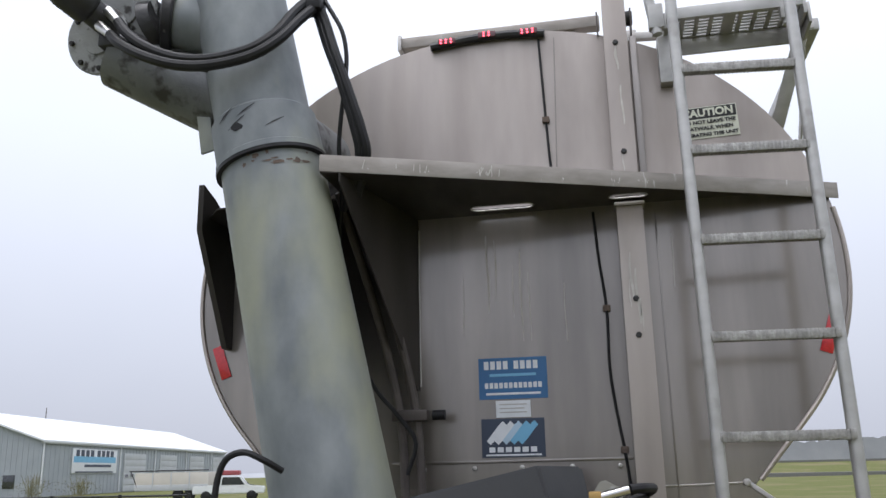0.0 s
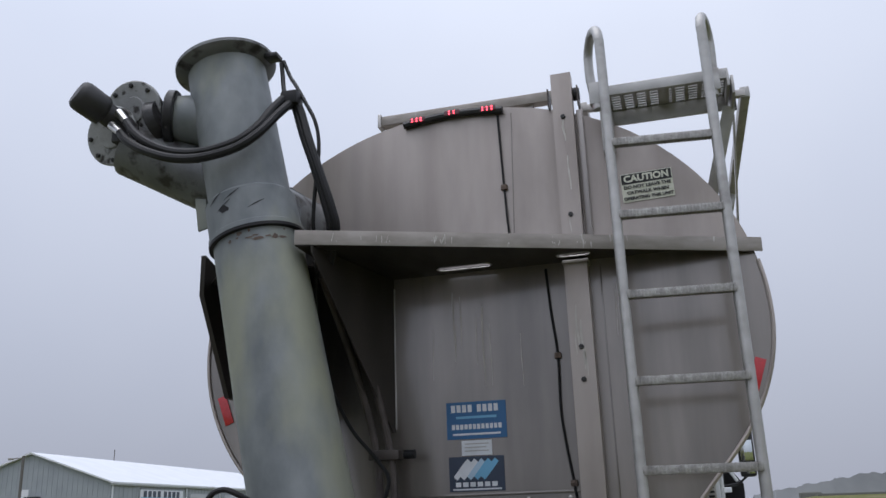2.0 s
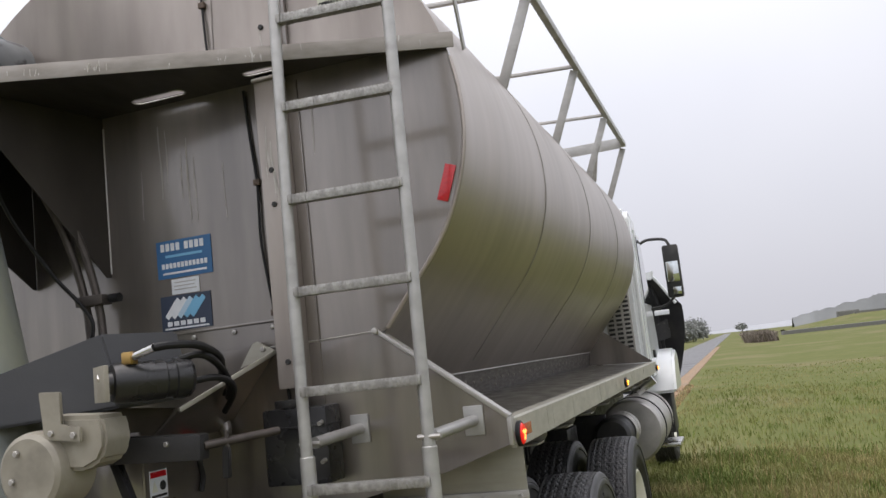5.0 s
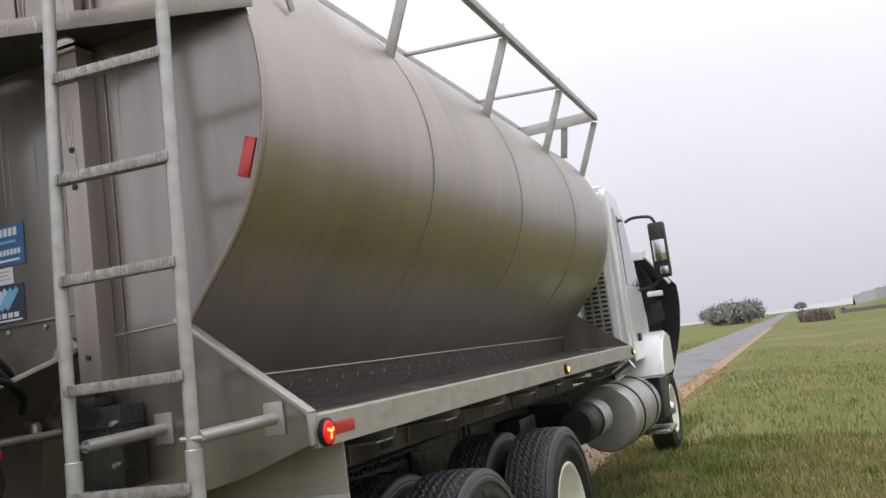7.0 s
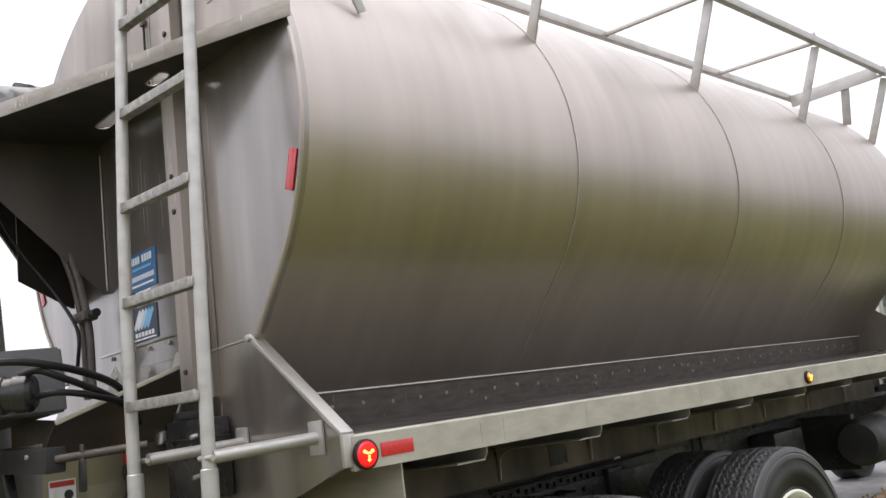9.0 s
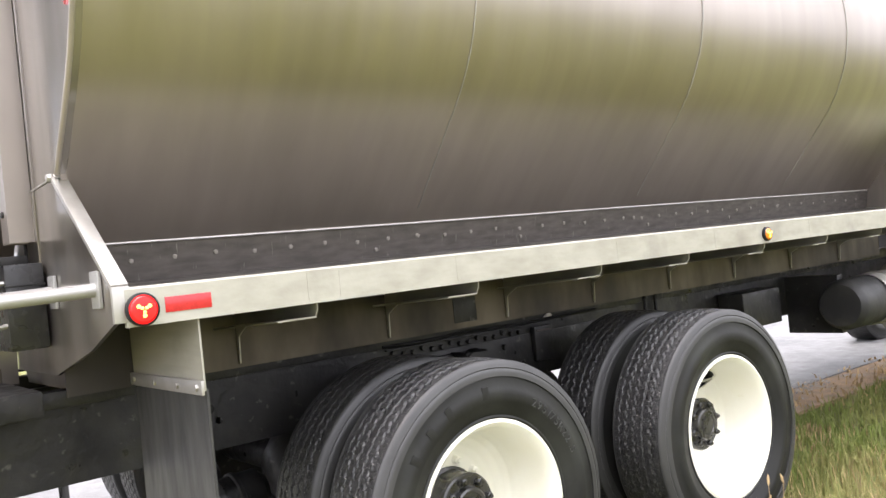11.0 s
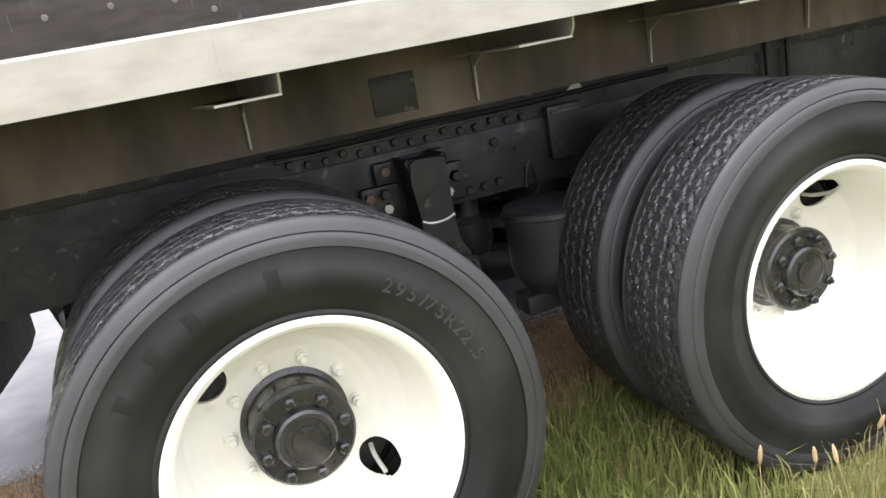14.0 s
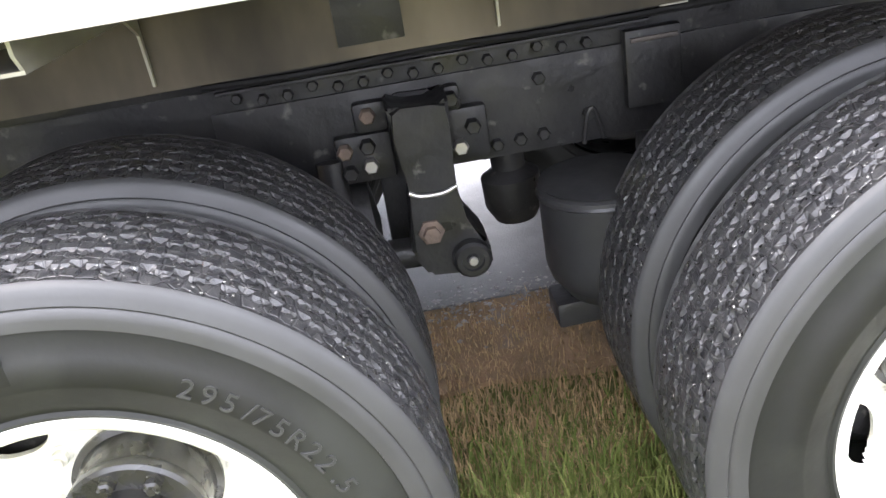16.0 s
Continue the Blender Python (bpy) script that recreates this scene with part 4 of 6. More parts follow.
# brackets and stained skirt under the deck
for s in (1, -1):
    part("hopper_skirt", prism([(s * 0.572, 1.03), (s * 0.580, 1.03), (s * 0.580, 1.36), (s * 0.572, 1.36)], 5.28, "y", 0.222), SKIRT, truck, "stained tan stainless underside plate")
    # Darker end section: the shade of the recess is put into its colour.
    part("hopper_skirt", prism([(s * 0.572, 1.03), (s * 0.580, 1.03), (s * 0.580, 1.36), (s * 0.572, 1.36)], 0.208, "y", 0.012), GRIMESHADE, truck, "end of the underside plate, painted dark for a shaded recess")
    part("sub_rail", box(min(s * 0.36, s * 0.450), max(s * 0.36, s * 0.450), -0.1, 5.5, 0.986, 1.040, 0.004), FRAME, truck)
    bracket = None
    for y in (0.584, 1.225, 1.868, 2.445, 3.05, 3.66, 4.28, 4.90):
        bm = prism([(s * 0.582, 1.045), (s * 0.592, 1.045), (s * 0.600, 1.14), (s * 0.68, 1.185), (s * 1.142, 1.205), (s * 1.156, 1.225), (s * 1.156, 1.325), (s * 0.582, 1.352)], 0.005, "y", 0.0)
        prism([(s * 0.68, 1.185), (s * 1.142, 1.205), (s * 1.142, 1.20), (s * 0.685, 1.179)], -0.13, "y", 0.005, 0, bm)
        if bracket is None:
            bracket = part("deck_bracket", bm, RAILM, truck, "tan folded deck bracket")
            bracket.location.y = y
        else:
            bm.free()
            again(bracket, truck).location.y = y
    # frame rail
    rail = part("frame_rail", prism([(s * 0.34, 0.734), (s * 0.43, 0.734), (s * 0.43, 0.985), (s * 0.34, 0.985), (s * 0.34, 0.975), (s * 0.421, 0.975), (s * 0.421, 0.744), (s * 0.34, 0.744)], 9.3, "y", -0.75),
                FRAME, truck, "grimy black steel frame rail")
    if s > 0:
        drill = bmesh.new()
        for y, z, r in ((0.552, 0.838, 0.013), (0.486, 0.811, 0.0075), (0.486, 0.762, 0.0075)):
            rod((0.30, y, z), (0.50, y, z), r, seg=14, bm=drill)
        cutter = finish("cutter", drill, FRAME)
        mod = rail.modifiers.new("holes", "BOOLEAN")
        mod.object, mod.operation, mod.solver = cutter, "DIFFERENCE", "EXACT"
        bpy.context.view_layer.update()
        bored = bpy.data.meshes.new_from_object(rail.evaluated_get(bpy.context.evaluated_depsgraph_get()))
        rail.modifiers.clear()
        for p in bored.polygons:
            p.use_smooth = False
        rail.data = bored
        bpy.data.objects.remove(cutter)
    part("liner_plate", box(min(s * 0.430, s * 0.440), max(s * 0.430, s * 0.440), 1.28, 2.62, 0.742, 0.935, 0.003), FRAME, rail)
    if s > 0:
        bolts([(0.43, 1.34 + 0.052 * i, 0.950 + 0.010 * ((i * 5) % 3 == 0)) for i in range(15)], (1, 0, 0), 0.012, 0.016, FRAME, rail)
        bolts([(0.44, 1.806 + 0.051 * i, 0.764 + 0.003 * i) for i in range(4)] + [(0.44, 2.06, 0.80), (0.44, 1.96, 0.895), (0.44, 1.34, 0.76), (0.44, 1.42, 0.76)], (1, 0, 0), 0.014, 0.016, FRAME, rail)
        part("air_line", hose([(0.45, 1.28, 0.995), (0.455, 1.5, 0.99), (0.45, 1.75, 0.997), (0.455, 2.0, 0.99), (0.45, 2.6, 0.996)], 0.008, 8, 5), RUBBER, rail)
        part("upper_angle", box(0.432, 0.452, 1.30, 2.20, 0.972, 0.980, 0.002), FRAME, rail)
        part("flag_clip", prism([(2.22, 1.0), (2.28, 1.0), (2.27, 1.014), (2.25, 1.026), (2.24, 1.014)], 0.006, "x", 0.452), DRIP, rail)
        part("dark_patch", box(0.5805, 0.584, 1.57, 1.695, 1.055, 1.16, 0.001), FRAME, rail)
        part("hose_clamp", hose([(0.447, 2.045, 0.735), (0.455, 2.055, 0.80), (0.455, 2.07, 0.81), (0.447, 2.09, 0.74)], 0.005, 8, 4), FRAME, rail)
        part("clamp_plate", box(0.438, 0.449, 1.46, 1.60, 1.0, 1.15, 0.003), FRAME, rail)
        clip = part("frame_clip", box(0.44, 0.47, 2.14, 2.26, 0.80, 0.965, 0.008), FRAME, rail)
        part("clip_bar", box(0.47, 0.478, 2.15, 2.25, 0.940, 0.950, 0.003), GALV, clip)
        part("u_bolt", hose([(0.455, 3.0, 0.80), (0.455, 3.0, 1.10), (0.455, 3.01, 1.12), (0.455, 3.08, 1.12), (0.455, 3.09, 1.10), (0.455, 3.09, 0.80)], 0.012, 8, 3), FRAME, rail)
part("cross_member", box(-0.34, 0.34, -0.70, -0.60, 0.71, 0.94, 0.006), FRAME, truck)
part("cross_member", box(-0.34, 0.34, 1.74, 1.86, 0.71, 0.94, 0.006), FRAME, truck)
part("cross_member", box(-0.34, 0.34, 3.4, 3.5, 0.71, 0.94, 0.006), FRAME, truck)
part("level_valve", lathe([(0, 0), (0.05, 0.01), (0.07, 0.05), (0.07, 0.12), (0.04, 0.14), (0.04, 0.22), (0, 0.22)], 18, (0.30, 1.90, 0.52), (0.30, 1.88, 1)), FRAME, truck)
part("hopper_bottom", prism([(-0.56, 1.36), (0.56, 1.36), (0.30, 1.02), (-0.30, 1.02)], 5.4, "y", 0.1), SKIRT, truck)

# suspension between the rear wheels
for s in (1, -1):
    hanger = part("spring_hanger", prism([(1.630, 0.925), (1.660, 0.908), (1.725, 0.905), (1.758, 0.925), (1.752, 0.86), (1.748, 0.74), (1.750, 0.66), (1.800, 0.60), (1.802, 0.545), (1.775, 0.535), (1.665, 0.545), (1.635, 0.60), (1.652, 0.74), (1.648, 0.86)], s * 0.13, "x", s * 0.44, 0.009), FRAME, truck, "black cast suspension hanger")
    part("strap", hose([(s * 0.573, 1.650, 0.742), (s * 0.575, 1.675, 0.732), (s * 0.575, 1.72, 0.732), (s * 0.573, 1.750, 0.742)], 0.005, 8, 4), STEEL, hanger)
    part("eye", lathe([(0.040, 0), (0.040, 0.03), (0.034, 0.036), (0.024, 0.036), (0.022, 0.028), (0.014, 0.028), (0.012, 0.034), (0, 0.034)], 24, (s * 0.565, 1.757, 0.580), (s * 2, 1.757, 0.580)), FRAME, hanger)
    part("pin", rod((s * 0.59, 1.757, 0.580), (s * 0.606, 1.757, 0.580), 0.010, seg=12, bevel=0.002), STEEL, hanger)
    part("pivot_bolt", lathe([(0.028, 0), (0.028, 0.01), (0.018, 0.013), (0.018, 0.026), (0, 0.028)], 6, (s * 0.568, 1.682, 0.650), (s * 2, 1.682, 0.650)), RUST, hanger)
    for y0, y1, z0, z1 in ((1.515, 1.635, 0.745, 0.85), (1.565, 1.635, 0.85, 0.915), (1.755, 1.84, 0.755, 0.87), (1.755, 1.79, 0.865, 0.92)):
        part("lug", box(min(s * 0.44, s * 0.475), max(s * 0.44, s * 0.475), y0, y1, z0, z1, 0.012), FRAME, hanger)
    for y, z, mm in ((1.536, 0.822, RUST), (1.584, 0.784, STEEL), (1.584, 0.826, FRAME), (1.54, 0.775, FRAME), (1.595, 0.89, RUST), (1.775, 0.79, STEEL), (1.806, 0.830, FRAME), (1.768, 0.895, FRAME)):
        bolts([(s * 0.475, y, z)], (s, 0, 0), 0.017, 0.022, mm, hanger)
    spring = part("air_spring", lathe([(0, 0), (0.085, 0), (0.098, 0.02), (0.120, 0.05), (0.128, 0.08), (0.130, 0.225), (0.134, 0.240), (0.132, 0.252), (0.124, 0.256), (0.128, 0.262), (0, 0.266)], 36, (s * 0.56, 2.045, 0.44), (s * 0.56, 2.045, 2)), BOOTM, truck, "black rubber air spring")
    part("bead_ring", lathe([(0.133, 0), (0.137, 0.004), (0.133, 0.010)], 36, (s * 0.56, 2.045, 0.675), (s * 0.56, 2.045, 2)), FRAME, spring)
    part("spring_arm", bar((s * 0.56, 1.92, 0.412), (s * 0.56, 2.50, 0.43), 0.10, 0.06, (0, 0, 1), 0.01), FRAME, truck)
    part("torque_rod", rod((s * 0.52, 1.2, 0.60), (s * 0.52, 1.70, 0.585), 0.034, seg=14), FRAME, truck)
    part("torque_rod", rod((s * 0.12, 1.82, 0.80), (s * 0.12, 2.47, 0.66), 0.032, seg=12), FRAME, truck)
    part("shock_absorber", rod((s * 0.50, 1.50, 0.45), (s * 0.46, 1.50, 0.80), 0.03, seg=12), FRAME, truck)
    part("brake_chamber", lathe([(0, 0), (0.06, 0), (0.085, 0.03), (0.09, 0.08), (0.095, 0.085), (0.09, 0.09), (0.085, 0.15), (0, 0.16)], 20, (s * 0.40, 1.42, 0.62), (s * 0.40, 2.0, 0.66)), FRAME, truck)
for x, y in ((-0.26, 0.70), (0.16, 0.72)):
    ch = part("brake_chamber", lathe([(0, 0), (0.07, 0), (0.088, 0.02), (0.092, 0.07), (0.10, 0.075), (0.10, 0.09), (0.092, 0.095), (0.088, 0.18), (0.06, 0.21), (0, 0.215)], 24, (x, y - 0.10, 0.47), (x, y + 0.5, 0.52)), FRAME, truck)
    part("clamp_bolt", rod((x + 0.098, y - 0.06, 0.47), (x + 0.098, y + 0.02, 0.47), 0.012, seg=8), FRAME, ch)
# Added filler beam that blocks the bright gap beside the spring hanger.
part("cross_member", box(-0.42, 0.42, 1.595, 1.70, 0.56, 0.80, 0.01), FRAME, truck, "black beam added to fill the bright gap behind the hanger")
part("brake_plate", prism([(0.555, 0.60), (0.80, 0.66), (0.86, 0.34), (0.72, 0.26), (0.62, 0.36)], 0.02, "x", -0.30, 0.006), FRAME, truck, "grimy black brake bracket")
for y in (1.130, 2.502):
    part("axle", rod((-0.9, y, 0.5), (0.9, y, 0.5), 0.075, seg=16), FRAME, truck)
    part("differential", lathe([(0, -0.2), (0.1, -0.18), (0.2, -0.08), (0.22, 0), (0.2, 0.08), (0.1, 0.18), (0, 0.2)], 24, (0, y, 0.5), (0, y + 1, 0.5)), FRAME, truck)


for o in truck.children:
    if o.name.split(".")[0] in ("side_deck", "deck_rail", "hopper_skirt", "deck_bracket") and min(v[0] for v in o.bound_box) < -0.5:
        o.location.x -= 0.2

# ---- wheels ----
TR, TW = 0.497, 0.272


def tyre_mesh(name, worn=0.0):
    """A truck tyre, axis x, centred on its middle, with tread grooves and sidewall rings."""
    seg = 312
    half = TW / 2
    wall = [(0.288, -0.098), (0.300, -0.112), (0.312, -0.120), (0.318, -0.117), (0.335, -0.127), (0.36, -0.134), (0.364, -0.1365), (0.40, -0.1365), (0.404, -0.134), (0.430, -0.132),
            (0.438, -0.1305), (0.440, -0.1355), (0.452, -0.1345), (0.462, -0.1325), (0.465, -0.129), (0.468, -0.131), (0.478, -0.127), (0.486, -0.123), (0.491, -0.118), (0.493, -0.113)]
    wall = [(0.284 + (r - 0.288) * 1.0195, x) for r, x in wall]
    cols = 44
    tread = [(TR - 0.006 * (abs(i / cols * 2 - 1) ** 3), -0.108 + 0.216 * i / cols) for i in range(cols + 1)]
    prof = wall + tread + [(r, -x) for r, x in reversed(wall)]
    a0, a1 = len(wall), len(wall) + cols
    n = len(prof)
    v = np.zeros((seg, n, 3))
    lines = (-0.078, -0.040, 0.0, 0.040, 0.078)
    for i in range(seg):
        a = 2 * math.pi * i / seg
        zig = (abs((i % 4) / 2 - 1) * 2 - 1) * 0.0065
        for k, (r, x) in enumerate(prof):
            rr = r
            if a0 <= k <= a1:
                g = min(abs(x - zig * (1 if j % 2 else -1) - q) for j, q in enumerate(lines))
                if g < 0.0036:
                    rr -= 0.008
                if abs(x) > 0.085 and i % 8 in (0,):
                    rr -= 0.002
            v[i, k] = (x, rr * math.cos(a), rr * math.sin(a))
    idx = np.arange(seg * n).reshape(seg, n)
    nxt = np.roll(idx, -1, axis=0)
    quads = np.stack([idx[:, :-1], idx[:, 1:], nxt[:, 1:], nxt[:, :-1]], -1).reshape(-1, 4)
    me = bpy.data.meshes.new(name)
    me.from_pydata(v.reshape(-1, 3).tolist(), [], quads.tolist())
    for mat in (TYRE, TREAD, SHOULDER):
        me.materials.append(mat)
    kind = [1 if a0 <= k < a1 else (2 if abs(prof[k][0]) > 0.441 else 0) for k in range(n - 1)]
    for i, p in enumerate(me.polygons):
        p.use_smooth = True
        p.material_index = kind[i % (n - 1)]
    me.set_sharp_from_angle(angle=radians(38))
    return me


TYRE_MESH = tyre_mesh("tyre")
# outer dual rim, axis x, outside towards +x; 0 is the tyre's middle
rim_profile = [(r * 0.95 if r > 0.15 else r, h) for r, h in [(0.296, -0.10), (0.302, 0.100), (0.318, 0.108), (0.318, 0.116), (0.306, 0.120), (0.296, 0.112), (0.288, 0.095), (0.284, 0.07), (0.278, 0.0), (0.268, -0.05), (0.255, -0.085), (0.235, -0.108), (0.205, -0.128), (0.175, -0.136), (0.10, -0.136), (0.10, -0.146), (0.28, -0.146)]]


def wheel_disc(turn, hole=0.041, at=0.214):
    """The white dished rim with two round hand holes cut through its disc."""
    bm = bmesh.new()
    seg = 240
    prof = rim_profile[:10]
    for (r0, h0), (r1, h1) in zip(rim_profile[9:14], rim_profile[10:15]):
        k = max(1, int(math.hypot(r1 - r0, h1 - h0) / 0.005))
        prof += [(r0 + (r1 - r0) * i / k, h0 + (h1 - h0) * i / k) for i in range(1, k + 1)]
    rings = [[bm.verts.new((h, r * math.cos(2 * math.pi * i / seg), r * math.sin(2 * math.pi * i / seg))) for i in range(seg)] for r, h in prof]
    for p, q in zip(rings, rings[1:]):
        for i in range(seg):
            j = (i + 1) % seg
            bm.faces.new((p[i], q[i], q[j], p[j]))
    for t in (turn, turn + math.pi):
        cy, cz = at * math.cos(t), at * math.sin(t)
        gone = [f for f in bm.faces if f.calc_center_median().x < -0.06 and math.hypot(f.calc_center_median().y - cy, f.calc_center_median().z - cz) < hole]
        rim = {v for f in gone for v in f.verts}
        bmesh.ops.delete(bm, geom=gone, context="FACES")
        edge = [v for v in rim if v.is_valid and any(e.is_boundary for e in v.link_edges)]
        for v in edge:
            d = math.hypot(v.co.y - cy, v.co.z - cz)
            v.co.y, v.co.z = cy + (v.co.y - cy) * hole / d, cz + (v.co.z - cz) * hole / d
        ring = [e for e in bm.edges if e.is_boundary and math.hypot((e.verts[0].co.y + e.verts[1].co.y) / 2 - cy, (e.verts[0].co.z + e.verts[1].co.z) / 2 - cz) < hole * 1.1]
        ext = bmesh.ops.extrude_edge_only(bm, edges=ring)
        bmesh.ops.translate(bm, vec=(-0.012, 0, 0), verts=[v for v in ext["geom"] if isinstance(v, bmesh.types.BMVert)])
    return bm


def wheel(y, s):
    """A dual wheel set at y, on side s. The outer tyre's middle lies 1.126 m from the centre line."""
    mid = 1.126
    base = part("wheel", wheel_disc(-0.72), RIM, truck, "white-painted dished steel truck wheel")
    tyre = new("tyre", TYRE_MESH)
    tyre.parent = base
    inner = new("tyre", TYRE_MESH)
    inner.parent = base
    inner.location.x = -0.350
    inner.rotation_euler.x = 0.13
    # A white rim in truth; black here paints the shade behind the hand holes.
    part("shade_black_inner_rim", lathe([(0.28, -0.43), (0.28, -0.2), (0.24, -0.16), (0.11, -0.15)], 48, (0, 0, 0), (1, 0, 0)), FRAME, base)
    part("brake_drum", rod((-0.50, 0, 0), (-0.17, 0, 0), 0.21, seg=32, bevel=0.01), FRAME, base)
    hub = part("hub", lathe([(0.121, -0.136), (0.121, -0.128), (0.110, -0.124), (0.109, -0.115), (0.107, -0.062), (0.111, -0.056), (0.112, -0.036), (0.106, -0.031), (0.070, -0.031), (0.066, -0.012), (0.060, -0.007), (0.050, -0.007), (0.047, -0.012), (0.034, -0.012), (0.032, -0.006), (0, -0.006)], 40, (0, 0, 0), (1, 0, 0)), HUBM, base, "greasy black axle hub")
    for k in range(8):
        a = 2 * math.pi * k / 8 + 0.2
        p = Vector((-0.034, 0.088 * math.cos(a), 0.088 * math.sin(a)))
        b = part("hub_nut", lathe([(0.016, 0), (0.015, 0.005), (0.013, 0.007), (0.013, 0.020), (0.008, 0.023), (0.007, 0.029), (0, 0.029)], 6, p, p + Vector((1, 0, 0))), HUBM, hub)
    for k in range(10):
        a = 2 * math.pi * k / 10
        p = Vector((-0.137, 0.1425 * math.cos(a), 0.1425 * math.sin(a)))
        part("wheel_nut", lathe([(0.018, 0), (0.017, 0.005), (0.014, 0.007), (0.014, 0.020), (0.009, 0.024), (0.008, 0.030), (0, 0.030)], 10, p, p + Vector((1, 0, 0))), RIM, base)
    part("valve_stem", hose([(-0.15, 0.200 * math.cos(-0.68), 0.200 * math.sin(-0.68)), (-0.118, 0.208 * math.cos(-0.74), 0.208 * math.sin(-0.74)), (-0.075, 0.232 * math.cos(-0.80), 0.232 * math.sin(-0.80))], 0.0055, 8, 4), DRIP, base)
    m = Matrix.Translation((s * mid, y, 0.480)) @ (Matrix.Rotation(math.pi, 4, "Z") if s < 0 else Matrix.Identity(4))
    base.matrix_basis = m
    return base


def arc_writing(body, size, radius, start, parent, x, mat):
    """Raised letters along the sidewall, tops outward; start in degrees from straight up, clockwise as seen from outside."""
    a = start
    for ch in body:
        if ch != " ":
            t = radians(a)
            # seen from +x: y runs to the right, z up
            place = Matrix.Translation((x, radius * math.sin(t), radius * math.cos(t))) @ Matrix.Rotation(-t, 4, "X") @ Matrix(((0, 0, 1, 0), (1, 0, 0, 0), (0, 1, 0, 0), (0, 0, 0, 1)))
            writing(ch, size, mat, parent, place, 0.002, "raised_letter")
        a += math.degrees(size * (0.42 if ch in "/.I1 " else 0.68) / radius)


w1 = wheel(1.130, 1)
for y, z, s, turn in ((2.502, 0.483, 1, 1.60), (1.130, 0.480, -1.12, 0.4), (2.502, 0.483, -1.12, 1.3)):
    w = copy_thing(w1, Matrix.Translation((s * 1.126, y, z)) @ (Matrix.Rotation(math.pi, 4, "Z") if s < 0 else Matrix.Identity(4)) @ Matrix.Rotation(turn, 4, "X") @ Matrix.Diagonal((1, 1.027, 1.027, 1)))
arc_writing("295/75R22.5", 0.040, 0.376, 31, w1, 0.1368, SHOULDER)
for a in (-52, -38, -25, -2):
    t = radians(a)
    b = part("raised_mark", box(0.1345, 0.1371, -0.013, 0.013, -0.020, 0.020, 0.0002), TYRE, w1)
    b.matrix_basis = Matrix.Rotation(-t, 4, "X") @ Matrix.Translation((0, 0, 0.392))
w1.matrix_basis = w1.matrix_basis @ Matrix.Diagonal((1, 1.027, 1.027, 1))

# mud flaps; the one on the far side has swung askew
hang = part("flap_hanger", box(0.585, 1.145, 0.218, 0.224, 1.045, 1.262, 0.001), RAILM, truck, "stainless mud flap hanger")
part("strip", box(0.575, 1.150, 0.208, 0.217, 1.035, 1.075, 0.002), STEEL, hang)
bolts([(x, 0.208, 1.055) for x in (0.62, 0.80, 0.98, 1.12)], (0, -1, 0), 0.010, 0.008, STEEL, hang)
part("mud_flap", prism([(0.572, 1.05), (1.140, 1.05), (1.130, 0.62), (1.100, 0.34), (0.560, 0.33), (0.565, 0.70)], 0.008, "y", 0.225, 0.002), FLAPM, hang, "black rubber mud flap with a dusty sheen")
hang = part("flap_hanger", box(-1.36, -0.80, 0.218, 0.224, 1.045, 1.262, 0.001), RAILM, truck, "stainless mud flap hanger")
part("strip", box(-1.365, -0.795, 0.208, 0.217, 1.035, 1.075, 0.002), STEEL, hang)
flap = part("mud_flap", prism([(0, 0.84), (0.41, 0.84), (0.41, 0.28), (0.33, 0.235), (0, 0.18)], 0.008, "y", 0.0, 0.002), FLAPM, hang, "black rubber mud flap hanging askew")
flap.matrix_basis = Matrix.Translation((-0.70, 0.27, 0)) @ Matrix.Rotation(math.atan2(0.13, -0.383), 4, "Z")

# ---- rear of the tank: shelf, gussets, post, lamps and labels ----
def slot_ring(x0, x1, y0, y1, n=6):
    """The outline of a slot with rounded ends."""
    r, c = (y1 - y0) / 2, (y0 + y1) / 2
    right = [(x1 - r + r * math.cos(t), c + r * math.sin(t)) for t in [-math.pi / 2 + math.pi * k / n for k in range(n + 1)]]
    left = [(x0 + r + r * math.cos(t), c + r * math.sin(t)) for t in [math.pi / 2 + math.pi * k / n for k in range(n + 1)]]
    return right + left


def pierced(outline, rings, z0, z1):
    """A flat plate with openings cut through it."""
    bm = bmesh.new()
    loops = [[bm.verts.new((x, y, z0)) for x, y in pts] for pts in [outline] + rings]
    edges = [bm.edges.new((l[k], l[(k + 1) % len(l)])) for l in loops for k in range(len(l))]
    bmesh.ops.triangle_fill(bm, use_beauty=True, edges=edges)
    ext = bmesh.ops.extrude_face_region(bm, geom=bm.faces[:])
    bmesh.ops.translate(bm, vec=(0, 0, z1 - z0), verts=[v for v in ext["geom"] if isinstance(v, bmesh.types.BMVert)])
    return bm


# Shelf and gussets get their underside shade from the dark material.
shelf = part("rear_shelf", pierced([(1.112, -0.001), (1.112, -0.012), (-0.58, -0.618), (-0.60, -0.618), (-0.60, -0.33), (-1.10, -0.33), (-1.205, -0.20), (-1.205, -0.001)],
                                   [slot_ring(-0.188, 0.050, -0.118, -0.060), slot_ring(0.325, 0.462, -0.128, -0.084)], 2.705, 2.711), GRIMESHADE, truck, "grimy stainless canopy shelf with cut slots, its shade painted in")
